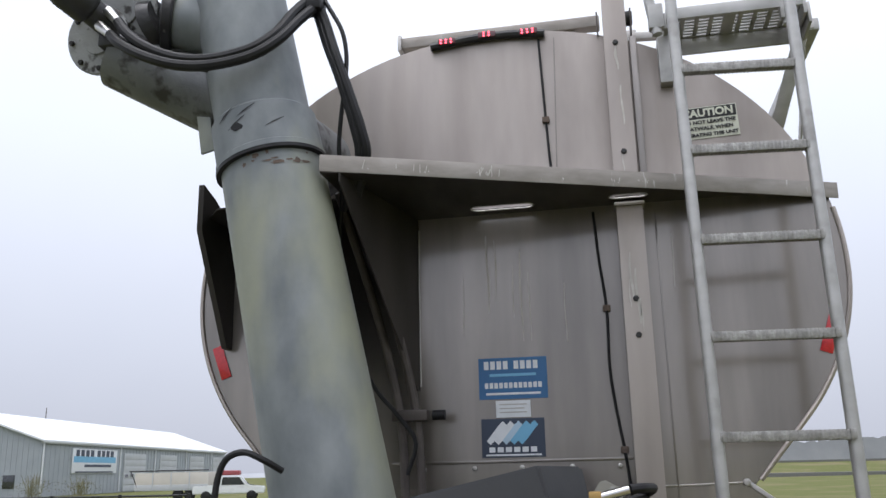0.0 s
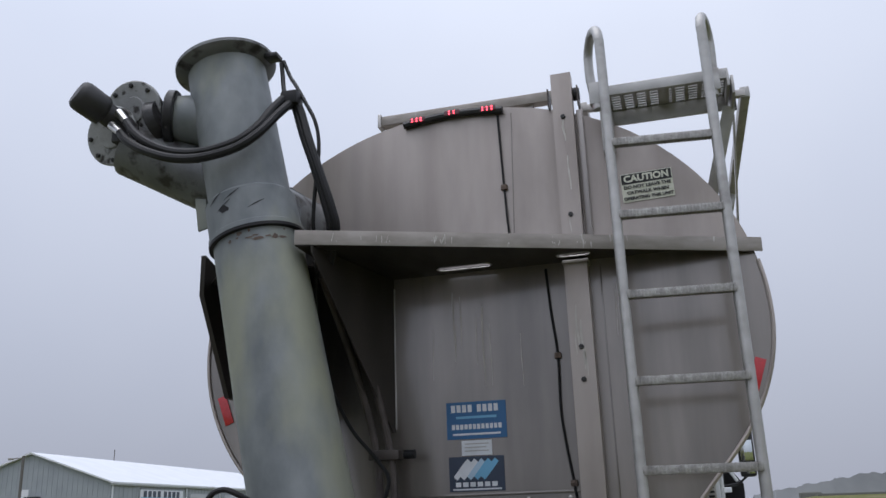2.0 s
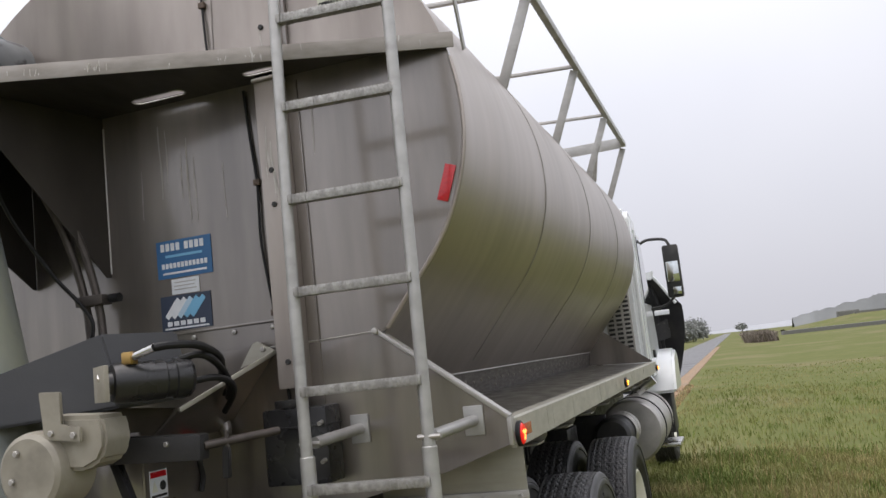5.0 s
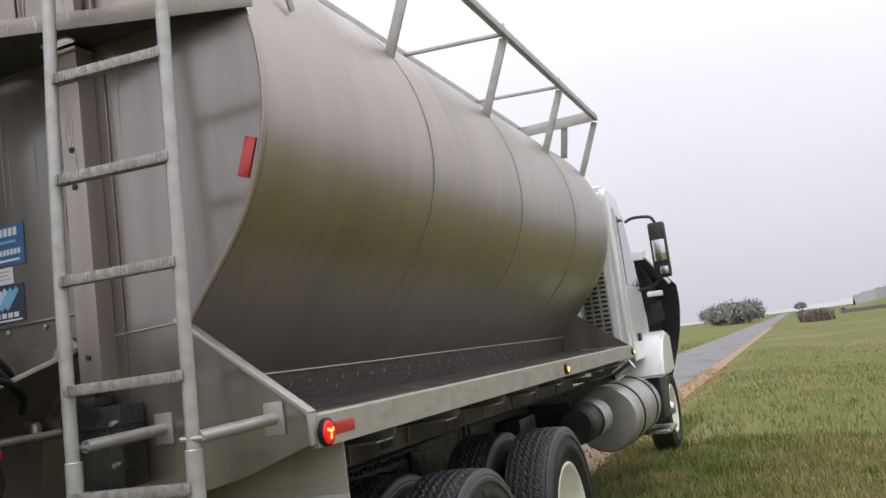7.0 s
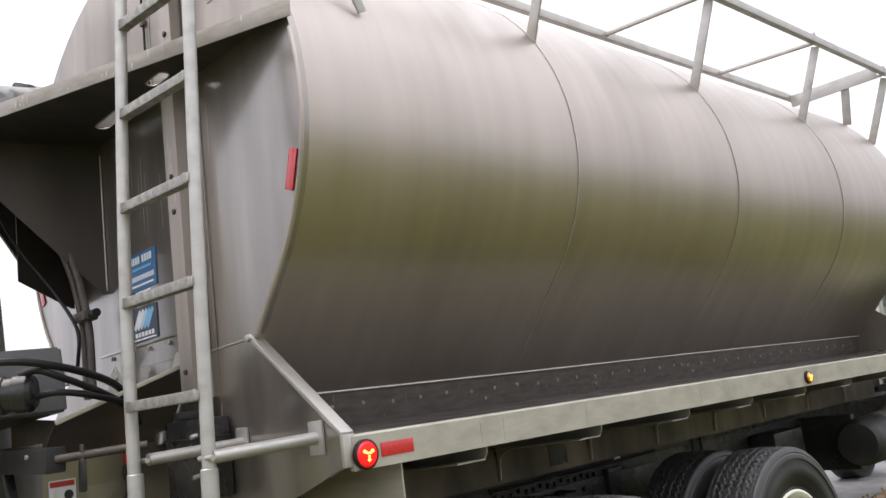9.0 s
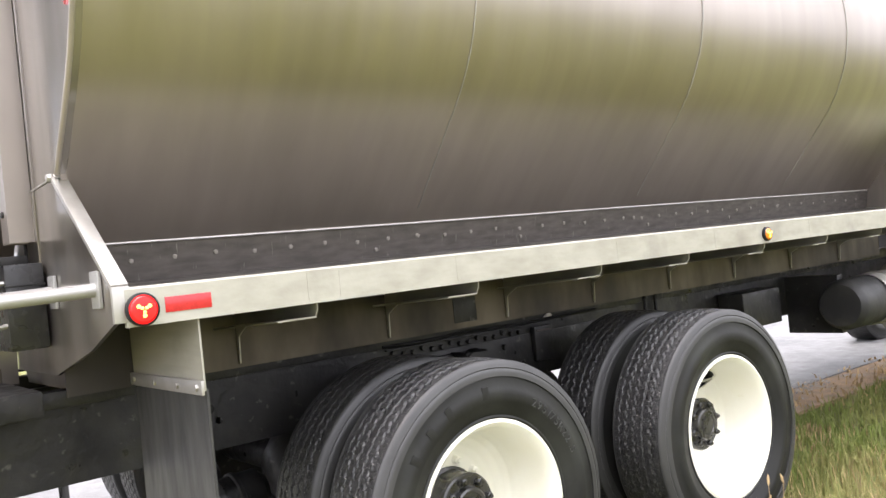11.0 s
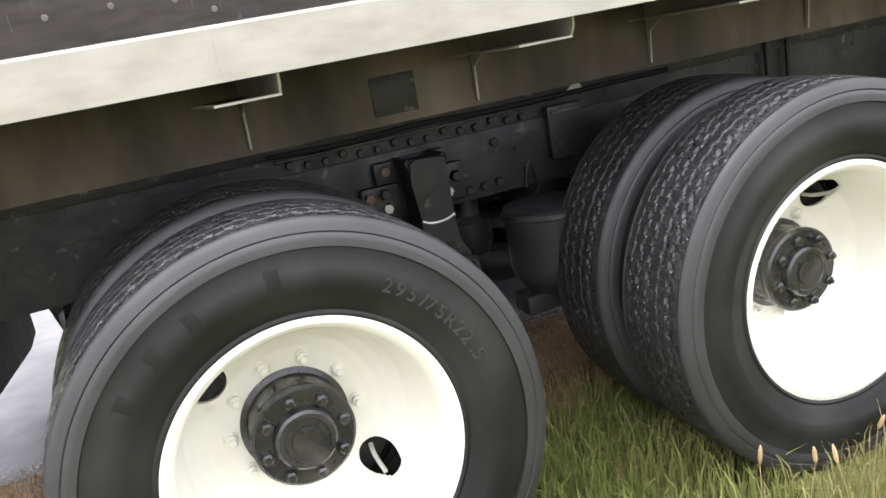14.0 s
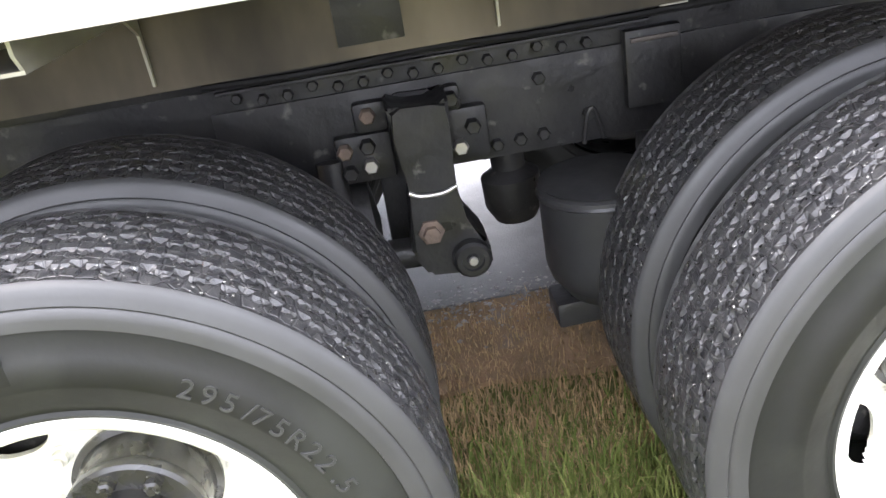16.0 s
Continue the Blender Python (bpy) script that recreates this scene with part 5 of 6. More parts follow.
for x0, x1, y0, y1 in ((-0.188, 0.050, -0.118, -0.060), (0.325, 0.462, -0.128, -0.084)):
    ring = slot_ring(x0, x1, y0, y1)
    part("slot_edge", hose([(x, y, 2.7045) for x, y in ring + ring[:1]], 0.003, 6, 1, curve=False), STEEL, shelf, "bright cut slot edge")
part("front_lip", bar((-0.60, -0.624, 2.738), (1.128, -0.008, 2.693), 0.005, 0.058, (0, 0, 1), 0.001), LIPM, shelf, "scuffed stainless shelf lip with pale scratches")
rng = random.Random(21)
for k in range(26):
    f = rng.choice((rng.uniform(0.02, 0.2), rng.uniform(0.28, 0.33), rng.uniform(0.40, 0.47), rng.uniform(0.5, 0.62)))
    p = Vector((-0.60, -0.6268, 2.738)).lerp(Vector((1.128, -0.0108, 2.693)), f)
    h = rng.uniform(0.006, 0.018)
    part("scratch", bar(p + Vector((rng.uniform(-0.012, 0.012), 0, h + rng.uniform(-0.012, 0.004))), p - Vector((0, 0, h)), rng.uniform(0.0015, 0.004), 0.0012, (0.34, -0.94, 0), 0), DRIP, shelf, "", 0)
g = part("gusset", prism([(0, 2.04), (0, 2.703), (-0.615, 2.703), (-0.615, 2.675), (-0.02, 2.04)], 0.006, "x", 0.0), GRIMESHADE, shelf, "dark triangular shelf gusset")
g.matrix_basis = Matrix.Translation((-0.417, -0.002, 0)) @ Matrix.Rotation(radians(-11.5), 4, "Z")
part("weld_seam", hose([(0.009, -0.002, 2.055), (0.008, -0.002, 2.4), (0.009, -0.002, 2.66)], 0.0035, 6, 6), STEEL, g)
g = part("gusset", prism([(-0.002, 2.04), (-0.002, 2.703), (-0.27, 2.703), (-0.27, 2.155), (-0.02, 2.04)], 0.006, "x", 0.0), GRIMESHADE, shelf, "dark shelf gusset behind the auger")
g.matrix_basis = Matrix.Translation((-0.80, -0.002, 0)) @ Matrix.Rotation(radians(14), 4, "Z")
part("side_gusset", prism([(-0.002, 2.23), (-0.002, 2.70), (-0.20, 2.79), (-0.30, 2.82), (-0.30, 2.64), (-0.05, 2.23)], 0.022, "x", -1.195), GRIMESHADE, shelf, "dark upright plate at the end of the shelf")
post = part("rear_post", prism([(0.350, -0.002), (0.350, -0.078), (0.444, -0.078), (0.444, -0.002), (0.438, -0.002), (0.438, -0.072), (0.356, -0.072), (0.356, -0.002)], 1.15, "z", 1.525), SKYPALE, truck, "pale stainless channel post on the tank head")
part("post_cap", box(0.342, 0.452, -0.086, -0.002, 2.676, 2.690, 0.004), LIPM, post)
part("upper_post", prism([(0.350, -0.002), (0.350, -0.064), (0.438, -0.064), (0.438, -0.002)], 0.83, "z", 2.72), SKYPALE, post)
part("side_rib", box(0.486, 0.492, -0.008, -0.002, 1.30, 2.68, 0.002), PLATE, post)
part("side_rib", box(0.446, 0.474, -0.020, -0.002, 2.71, 3.385, 0.004), PLATE, post)
bolts([(0.395, -0.078, z) for z in (1.62, 2.2, 2.33)] + [(0.393, -0.064, z) for z in (2.892, 3.34)], (0, -1, 0), 0.011, 0.007, BLACK, post)
for x in (0.326, 0.456):
    part("pulley_plate", prism([(x, 3.41), (x + 0.006, 3.41), (x + 0.006, 3.50), (x, 3.50)], 0.09, "y", -0.03, 0), GALV, post)
part("roller", rod((0.436, 0.0, 3.47), (0.466, 0.0, 3.47), 0.03, seg=20, bevel=0.004), BLACK, post)
top = part("top_bar", bar((-0.50, 0.13, 3.535), (0.34, 0.13, 3.535), 0.055, 0.05, (0, 0, 1), 0.006), LIPM, truck, "dull grey square bar on the tank top")
part("end_cap", box(-0.515, -0.498, 0.095, 0.165, 3.50, 3.57, 0.004), STEEL, top)
for x in (-0.40, 0.22):
    part("foot", box(x - 0.02, x + 0.02, 0.12, 0.14, 3.38, 3.52, 0.003), STEEL, top)

mk = part("marker_bar", hose([(x, -0.018, ZC + BT * (1 - (abs(x - TX) / A) ** NP) ** (1 / NP) - 0.016) for x in (-0.345, -0.22, -0.11, 0.0, 0.12)], 0.017, 8, 4), BLACK, truck, "black bar with three lit red marker lamps")
for x in (-0.275, -0.110, 0.057):
    z = ZC + BT * (1 - (abs(x - TX) / A) ** NP) ** (1 / NP) - 0.016
    lens = part("marker_lamp", box(x - 0.036, x + 0.036, -0.040, -0.032, z - 0.013, z + 0.013, 0.004), LENSR, mk)
    for k in range(2 if x == -0.110 else 3):
        for j in range(2):
            u = x - 0.024 + k * 0.021 + (0.012 if x == -0.110 else 0)
            part("diode", lathe([(0.0042, 0), (0.0036, 0.002), (0, 0.003)], 8, (u, -0.040, z - 0.006 + j * 0.012), (u, -1, z - 0.006 + j * 0.012)), LEDR, lens)

wire = part("wire", hose([(0.094, -0.008, 3.42), (0.102, -0.010, 3.2), (0.107, -0.009, 3.07), (0.115, -0.012, 2.9), (0.127, -0.008, 2.76)], 0.005, 7, 6), RUBBER, truck, "black wire clipped to the tank")
part("wire_run", hose([(0.264, -0.012, 2.68), (0.274, -0.010, 2.5), (0.290, -0.010, 2.31), (0.287, -0.012, 2.1), (0.300, -0.010, 1.95), (0.320, -0.012, 1.8), (0.337, -0.010, 1.62), (0.352, -0.012, 1.46)], 0.0055, 7, 6), RUBBER, wire)
for p in ((0.107, -0.004, 3.07), (0.290, -0.004, 2.313), (0.319, -0.004, 1.81)):
    part("clip", box(p[0] - 0.014, p[0] + 0.014, -0.018, -0.002, p[2] - 0.012, p[2] + 0.012, 0.003), RUST, wire)

FACE = Matrix(((1, 0, 0, 0), (0, 0, -1, 0), (0, 1, 0, 0), (0, 0, 0, 1)))


def plate_sign(x0, x1, z0, z1, mat, label, turn=0.0):
    s = part("decal", box(-(x1 - x0) / 2, (x1 - x0) / 2, -0.003, 0.0, -(z1 - z0) / 2, (z1 - z0) / 2, 0), mat, truck, label, 0)
    s.matrix_basis = Matrix.Translation(((x0 + x1) / 2, -0.001, (z0 + z1) / 2)) @ Matrix.Rotation(radians(-turn), 4, "Y")
    return s


def strokes(parent, rows, mat):
    """Plain bars for writing: x0, x1, z, height in the sign's own metres."""
    for x0, x1, z, h in rows:
        part("line", box(x0, x1, -0.0042, -0.003, z - h / 2, z + h / 2, 0), mat, parent, "", 0)


d = plate_sign(-0.190, 0.061, 2.000, 2.150, DECALB, "blue dealer decal with white lines")
strokes(d, [(-0.105 + k * 0.0235 + (0.016 if k > 3 else 0), -0.088 + k * 0.0235 + (0.016 if k > 3 else 0), 0.048, 0.030) for k in range(8)], DECALW)
strokes(d, [(-0.085, 0.085, 0.012, 0.010)], DECALC)
strokes(d, [(-0.104 + k * 0.0178, -0.091 + k * 0.0178, -0.026, 0.020) for k in range(12)], DECALW)
strokes(d, [(-0.10, 0.10, -0.056, 0.008)], DECALW)
d = plate_sign(-0.130, -0.004, 1.934, 1.994, DECALW, "small pale worn serial label")
strokes(d, [(-0.05, 0.05, 0.016, 0.004), (-0.05, 0.04, 0.002, 0.004), (-0.05, 0.05, -0.012, 0.004)], STEEL)
d = plate_sign(-0.186, 0.043, 1.793, 1.930, DECALD, "dark maker decal with a blue and white zigzag")
for k in range(5):
    x = -0.056 + k * 0.0285
    part("zigzag", prism([(x - 0.0402, -0.010), (x - 0.026, -0.024), (x - 0.0118, -0.010), (x + 0.0342, 0.046), (x + 0.020, 0.060), (x + 0.0058, 0.046)], 0.001, "y", -0.0042), (DECALW, DECALW, PALEB, DECALC, DECALC)[k], d, "", 0)
strokes(d, [(-0.088 + k * 0.030, -0.066 + k * 0.030, -0.041, 0.018) for k in range(6)], DECALW)
strokes(d, [(-0.10, 0.10, -0.060, 0.006)], DECALW)
d = plate_sign(0.608, 0.820, 2.938, 3.064, DECALY, "pale yellow caution decal with black writing", 2.2)
part("header", box(-0.103, 0.103, -0.0040, -0.003, 0.016, 0.060, 0), INK, d, "", 0)
for body, size, z, mat in (("CAUTION", 0.041, 0.038, DECALY), ("DO NOT LEAVE THE", 0.0195, 0.001, INK), ("CATWALK WHEN", 0.0195, -0.024, INK), ("OPERATING THIS UNIT", 0.0180, -0.049, INK)):
    writing(body, size, mat, d, Matrix.Translation((0, -0.0050, z)) @ FACE, 0.0004, "lettering", 1.08 if size < 0.03 else 1.0, 0.0008 if size < 0.03 else 0.0016)
for x, turn in ((1.042, 20), (-1.212, -20)):
    s = part("reflector", box(-0.021, 0.021, -0.004, 0.0, -0.066, 0.066, 0.001), REDREF, truck, "red reflective strip")
    s.matrix_basis = Matrix.Translation((x, -0.002, 2.182)) @ Matrix.Rotation(radians(turn), 4, "Y")

rng = random.Random(4)


def drip(x, y, z0, length, w, parent, mat=DRIP):
    """A dried run of pale dirt, uneven in width."""
    n = 9
    bm = bmesh.new()
    left, right = [], []
    for i in range(n):
        f = i / (n - 1)
        ww = w * (0.25 + 0.75 * math.sin(math.pi * min(1, f * 0.8 + 0.12))) * rng.uniform(0.6, 1.2)
        xx = x + 0.35 * w * math.sin(5 * f + x * 40)
        left.append(bm.verts.new((xx - ww / 2, y, z0 - length * f)))
        right.append(bm.verts.new((xx + ww / 2, y, z0 - length * f)))
    for i in range(n - 1):
        bm.faces.new((left[i], right[i], right[i + 1], left[i + 1]))
    part("drip_mark", bm, mat, parent, "", 0)


for x, y, z, ln, w in ((0.385, -0.0792, 2.50, 0.17, 0.010), (0.402, -0.0792, 2.44, 0.20, 0.012), (0.412, -0.0792, 2.33, 0.12, 0.006), (0.376, -0.0792, 2.40, 0.10, 0.005),
                       (0.393, -0.0652, 3.325, 0.10, 0.010), (0.401, -0.0652, 3.16, 0.16, 0.008), (0.389, -0.0652, 2.885, 0.07, 0.006)):
    drip(x, y, z, ln, w, post)
for x, z, ln, w in ((-0.145, 2.62, 0.30, 0.010), (-0.115, 2.60, 0.22, 0.006), (-0.02, 2.55, 0.34, 0.008), (-0.05, 2.50, 0.20, 0.005), (0.01, 2.47, 0.26, 0.006), (-0.24, 2.45, 0.20, 0.005), (0.54, 2.58, 0.20, 0.006), (0.14, 2.42, 0.22, 0.005)):
    drip(x - TX, -0.0012, z, ln, w, head, FADED)

# ---- ladder ----
ladder = part("ladder", hose([(0.595, -0.375, 0.92), (0.594, -0.360, 2.0), (0.590, -0.300, 3.2), (0.588, -0.297, 3.52)] + [(0.586 - 0.030 * (1 - math.cos(t)), -0.297 + 0.085 * (1 - math.cos(t)), 3.545 + 0.085 * math.sin(t)) for t in [0.35 * i for i in range(10)]] + [(0.528, -0.127, 3.46), (0.548, -0.127, 3.32)], 0.020, 12, 4),
              LADM, truck, "aluminium access ladder with hooped handrails")
part("stile", hose([(0.995, -0.345, 0.92), (0.995, -0.315, 2.0), (0.993, -0.265, 3.2), (0.992, -0.262, 3.52)] + [(0.991 + 0.019 * (1 - math.cos(t)), -0.262 + 0.085 * (1 - math.cos(t)), 3.545 + 0.085 * math.sin(t)) for t in [0.35 * i for i in range(10)]] + [(1.027, -0.092, 3.46), (1.020, -0.092, 3.32)], 0.020, 12, 4), LADM, ladder)


def rung_place(z):
    """The ladder leans a little towards the tank and is turned a little out of the tank's plane."""
    return Matrix.Translation((0.595, -0.362 + 0.030 * (z - 2.0) + 0.020 * max(0.0, z - 2.0), z)) @ Matrix.Rotation(radians(4.6 + 1.0 * (z - 1.5)), 4, "Z") @ Matrix.Translation((-0.595, 0.345, 0))


rung = None
for z in (3.080, 2.776, 2.460, 2.140, 1.832, 1.512, 1.208, 0.92):
    if rung is None:
        bm = box(0.597, 0.998, -0.361, -0.329, -0.015, 0.015, 0.004)
        for x in (0.612, 0.984):
            box(x - 0.006, x + 0.006, -0.364, -0.326, -0.017, 0.017, 0.003, bm)
        for k in range(28):
            box(0.622 + k * 0.0128, 0.629 + k * 0.0128, -0.3618, -0.3282, -0.0157, 0.0157, 0.0005, bm)
        rung = part("rung", bm, RUNGM, ladder, "knurled metal rung", 25)
        rung.matrix_basis = rung_place(z)
    else:
        again(rung, ladder, rung_place(z))
for x in (0.595, 0.995):
    part("sleeve", rod((x, -0.374 if x < 0.8 else -0.345, 0.90), (x, -0.369 if x < 0.8 else -0.335, 1.31), 0.0245, seg=16, bevel=0.003), LADM, ladder)
for x, x1, z in ((0.595, 0.62, 1.352), (1.0, 1.045, 1.345)):
    arm = part("stay", rod((x + 0.01, -0.33, z - 0.005), (x1, -0.012, z + 0.005), 0.019, seg=14), LADM, ladder)
    part("flange", box(x1 - 0.035, x1 + 0.035, -0.014, -0.004, z - 0.045, z + 0.055, 0.003), LADM, arm)
    part("bolt", rod((x - 0.035, -0.3452, z - 0.006), (x + 0.04, -0.3452, z - 0.006), 0.008, seg=8), STEEL, arm)
for x in (0.546, 1.022):
    part("clevis", box(x - 0.028, x + 0.028, -0.147 if x < 0.8 else -0.112, -0.107 if x < 0.8 else -0.072, 3.34, 3.44, 0.006), LADM, ladder)

# ---- platform and catwalk ----
plat = part("step_platform", box(0.585, 1.085, -0.110, -0.096, 3.385, 3.432, 0.004), LADM, truck, "perforated aluminium step platform")
for y0, y1 in ((0.080, 0.095),):
    part("back_channel", box(0.585, 1.085, y0, y1, 3.330, 3.402, 0.004), LADM, plat)
for x in (0.58, 1.08):
    part("end_plate", box(x - 0.006, x + 0.006, -0.112, 0.095, 3.350, 3.415, 0.003), LADM, plat)
bm = bmesh.new()
for k in range(10):
    x = 0.588 + k * 0.0535
    box(x, x + 0.017, -0.096, 0.080, 3.398, 3.410, 0.001, bm)
for k in range(8):
    y = -0.092 + k * 0.0235
    box(0.588, 1.078, y, y + 0.011, 3.400, 3.408, 0.001, bm)
box(0.80, 0.845, -0.096, 0.080, 3.397, 3.411, 0.001, bm)
part("tread", bm, LADM, plat, "slotted grip tread")
part("side_bracket", bar((1.098, -0.09, 3.365), (1.098, 0.16, 3.345), 0.012, 0.085, (0, 0, 1), 0.003), LADM, plat)
part("end_horn", prism([(0.10, 3.34), (0.125, 3.34), (0.122, 3.46), (0.10, 3.475)], 0.014, "x", 1.107), FRAME, plat)
part("diagonal_brace", bar((1.085, 0.04, 3.325), (0.975, 0.18, 2.98), 0.05, 0.008, (0, 1, 0), 0.002), LADM, plat)
part("diagonal_brace", bar((1.098, 0.06, 3.295), (1.07, 0.34, 2.78), 0.04, 0.008, (1, 0, 0), 0.002), LADM, plat)
part("foot", box(0.55, 0.60, -0.05, 0.10, 3.16, 3.355, 0.004), LADM, plat)

walk_ = part("catwalk_rail", bar((1.165, 0.13, 3.425), (1.165, 5.48, 3.45), 0.04, 0.05, (0, 0, 1), 0.005), LADM, truck, "aluminium catwalk frame along the tank top")
part("inner_rail", bar((0.465, 0.13, 3.465), (0.465, 5.45, 3.47), 0.04, 0.05, (0, 0, 1), 0.005), STEEL, walk_)
part("rear_end_bar", bar((0.465, 0.14, 3.46), (1.165, 0.14, 3.42), 0.03, 0.03, (0, 0, 1), 0.003), STEEL, walk_)
for y in (1.40, 2.80, 4.19, 5.44):
    part("post", bar((0.962, y, 2.93), (1.155, y, 3.405), 0.055, 0.012, (0, 1, 0), 0.002), LADM, walk_)
    part("cross_bar", bar((0.48, y - 0.03, 3.465), (1.15, y - 0.03, 3.425), 0.03, 0.022, (0, 0, 1), 0.003), STEEL, walk_)
    part("stub", box(1.155, 1.175, y - 0.02, y + 0.0, 3.445, 3.50, 0.003), LADM, walk_)
part("end_plate", bar((0.48, 5.30, 3.425), (1.15, 5.30, 3.43), 0.008, 0.10, (0, 0, 1), 0.002), LADM, walk_)
part("end_leg", bar((0.90, 5.32, 3.39), (0.84, 5.38, 3.12), 0.06, 0.02, (0, 1, 0), 0.003), LADM, walk_)

# ---- unloading auger ----
P0, P1 = Vector((-0.330, -0.585, 0.62)), Vector((-0.800, -0.540, 2.775))
aug = part("auger_tube", rod(P0, P1, 0.200, 0.174, 48), AUGER, truck, "weathered green-grey auger tube standing beside the tank")
U0, U1 = P1, Vector((-0.985, -0.52, 3.575))
ud = (U1 - U0).normalized()
part("upper_tube", rod(U0 + ud * 0.05, U1, 0.165, 0.165, 48), AUGER, aug, "grey swivel head tube")
part("collar", lathe([(0.172, -0.01), (0.188, -0.008), (0.188, 0.010), (0.183, 0.014), (0.181, 0.155), (0.166, 0.170)], 48, U0, U1), AUGER, aug, "scuffed swivel collar")
part("seam_ring", lathe([(0.174, -0.024), (0.191, -0.022), (0.191, -0.010), (0.174, -0.008)], 48, U0, U1), RUBBER, aug)
part("top_flange", lathe([(0.16, -0.030), (0.170, -0.028), (0.206, -0.010), (0.213, -0.004), (0.213, 0.010), (0.203, 0.018), (0, 0.026)], 48, U1, U1 + ud), GREY, aug, "dark capped top flange")
part("cap_tip", box(U1.x + 0.19, U1.x + 0.25, U1.y - 0.03, U1.y + 0.03, U1.z + 0.01, U1.z + 0.03, 0.005), FRAME, aug)
# flaked rust patches under the collar
rng = random.Random(8)
axis = (P1 - P0).normalized()
sx = Vector((1, 0, 0)) - axis * axis.x
sx.normalize()
sy = axis.cross(sx)
for k in range(16):
    a, h = rng.uniform(-1.9, -0.5), rng.choice((rng.uniform(0.012, 0.035), rng.uniform(0.05, 0.085)))
    if k < 3:
        h = 0.05 + 0.01 * k
    bm = bmesh.new()
    ring = []
    w_, t_ = rng.uniform(0.03, 0.13), rng.uniform(0.003, 0.009)
    n = 12
    for i in range(n):
        q = 2 * math.pi * i / n
        jit = rng.uniform(0.6, 1.2)
        aa, hh = a + w_ * math.cos(q) * jit, h + t_ * math.sin(q) * jit
        ring.append(bm.verts.new(P1 - axis * hh + 0.1765 * (math.cos(aa) * sx + math.sin(-aa) * -sy)))
    bm.faces.new(ring)
    part("rust_patch", bm, RUST, aug, "", 0)
part("side_plate", bar((-1.03, -0.56, 2.84), (-1.080, -0.53, 3.06), 0.05, 0.012, (0, 1, 0), 0.003), AUGER, aug)
# gear arm with flanges and motor
G0, G1 = Vector((-0.93, -0.42, 3.02)), Vector((-1.40, -0.57, 3.245))
arm = part("gear_arm", rod(G0, G1, 0.135, 0.118, 36), GREY, aug, "grey gear housing arm")


def cover(centre, face, r, count, parent):
    """A round cover plate with bolts, facing along face."""
    c, d = Vector(centre), Vector(face).normalized()
    ob = part("gear_flange", lathe([(0, -0.06), (r * 0.86, -0.06), (r * 0.86, -0.012), (r, -0.010), (r, 0.004), (r * 0.96, 0.008), (r * 0.45, 0.008), (r * 0.42, 0.016), (0, 0.016)], 36, c, c + d), COVERM, parent, "bolted cover plate with flaking paint")
    a = d.orthogonal().normalized()
    b = d.cross(a)
    bolts([c + d * 0.008 + r * 0.82 * (math.cos(t) * a + math.sin(t) * b) for t in [k * 2 * math.pi / count for k in range(count)]], d, 0.010, 0.010, FRAME, ob)
    return ob


cover((-1.438, -0.640, 3.282), (-0.06, -0.95, -0.22), 0.128, 8, arm)
cover((-1.345, -0.640, 3.385), (0.06, -0.95, -0.22), 0.128, 8, arm)
S0, S1 = Vector((-0.98, -0.50, 3.33)), Vector((-1.190, -0.585, 3.345))
sd = (S1 - S0).normalized()
stub = part("stub_pipe", rod(S0, S1, 0.125, 0.098, 32), AUGER, aug)
part("stub_flange", lathe([(0.085, -0.02), (0.116, -0.02), (0.122, -0.012), (0.122, 0.016), (0.114, 0.022), (0, 0.022)], 32, S1, S1 + sd), FRAME, stub)
part("housing", rod(S1 + sd * 0.022, Vector((-1.25, -0.585, 3.335)), 0.088, 0.105, 28), FRAME, stub)
M0, M1 = Vector((-1.365, -0.655, 3.302)), Vector((-1.474, -0.842, 3.394))
ml = (M1 - M0).length
mt = part("hydraulic_motor", lathe([(0, -0.02), (0.048, -0.02), (0.048, 0.10), (0.056, 0.105), (0.064, 0.12), (0.066, ml - 0.030), (0.062, ml - 0.012), (0.050, ml), (0, ml)], 28, M0, M1), BLACK, aug, "black hydraulic motor")
part("end_cover", box(-0.05, 0.05, -0.035, 0.035, -0.02, 0.03, 0.008), BLACK, mt).matrix_basis = Matrix.Translation((-1.355, -0.66, 3.245))
for a, b in (((-1.345, -0.735, 3.330), (-1.295, -0.750, 3.276)), ((-1.375, -0.735, 3.278), (-1.320, -0.750, 3.230)), ((-1.275, -0.735, 3.222), (-1.225, -0.750, 3.180))):
    part("hose_fitting", rod(a, b, 0.019, 0.015, 12), CHROME, mt)
h1 = part("hydraulic_hose", hose([(-1.295, -0.75, 3.276), (-1.245, -0.765, 3.215), (-1.165, -0.775, 3.150), (-1.057, -0.775, 3.098), (-0.937, -0.765, 3.083), (-0.807, -0.745, 3.112), (-0.735, -0.70, 3.185), (-0.70, -0.63, 3.296), (-0.668, -0.565, 3.374), (-0.645, -0.55, 3.340), (-0.595, -0.57, 3.189), (-0.545, -0.58, 3.051), (-0.50, -0.56, 2.885), (-0.490, -0.53, 2.77), (-0.565, -0.46, 2.62)], 0.018, 10, 6), RUBBER, aug, "thick black hydraulic hose")
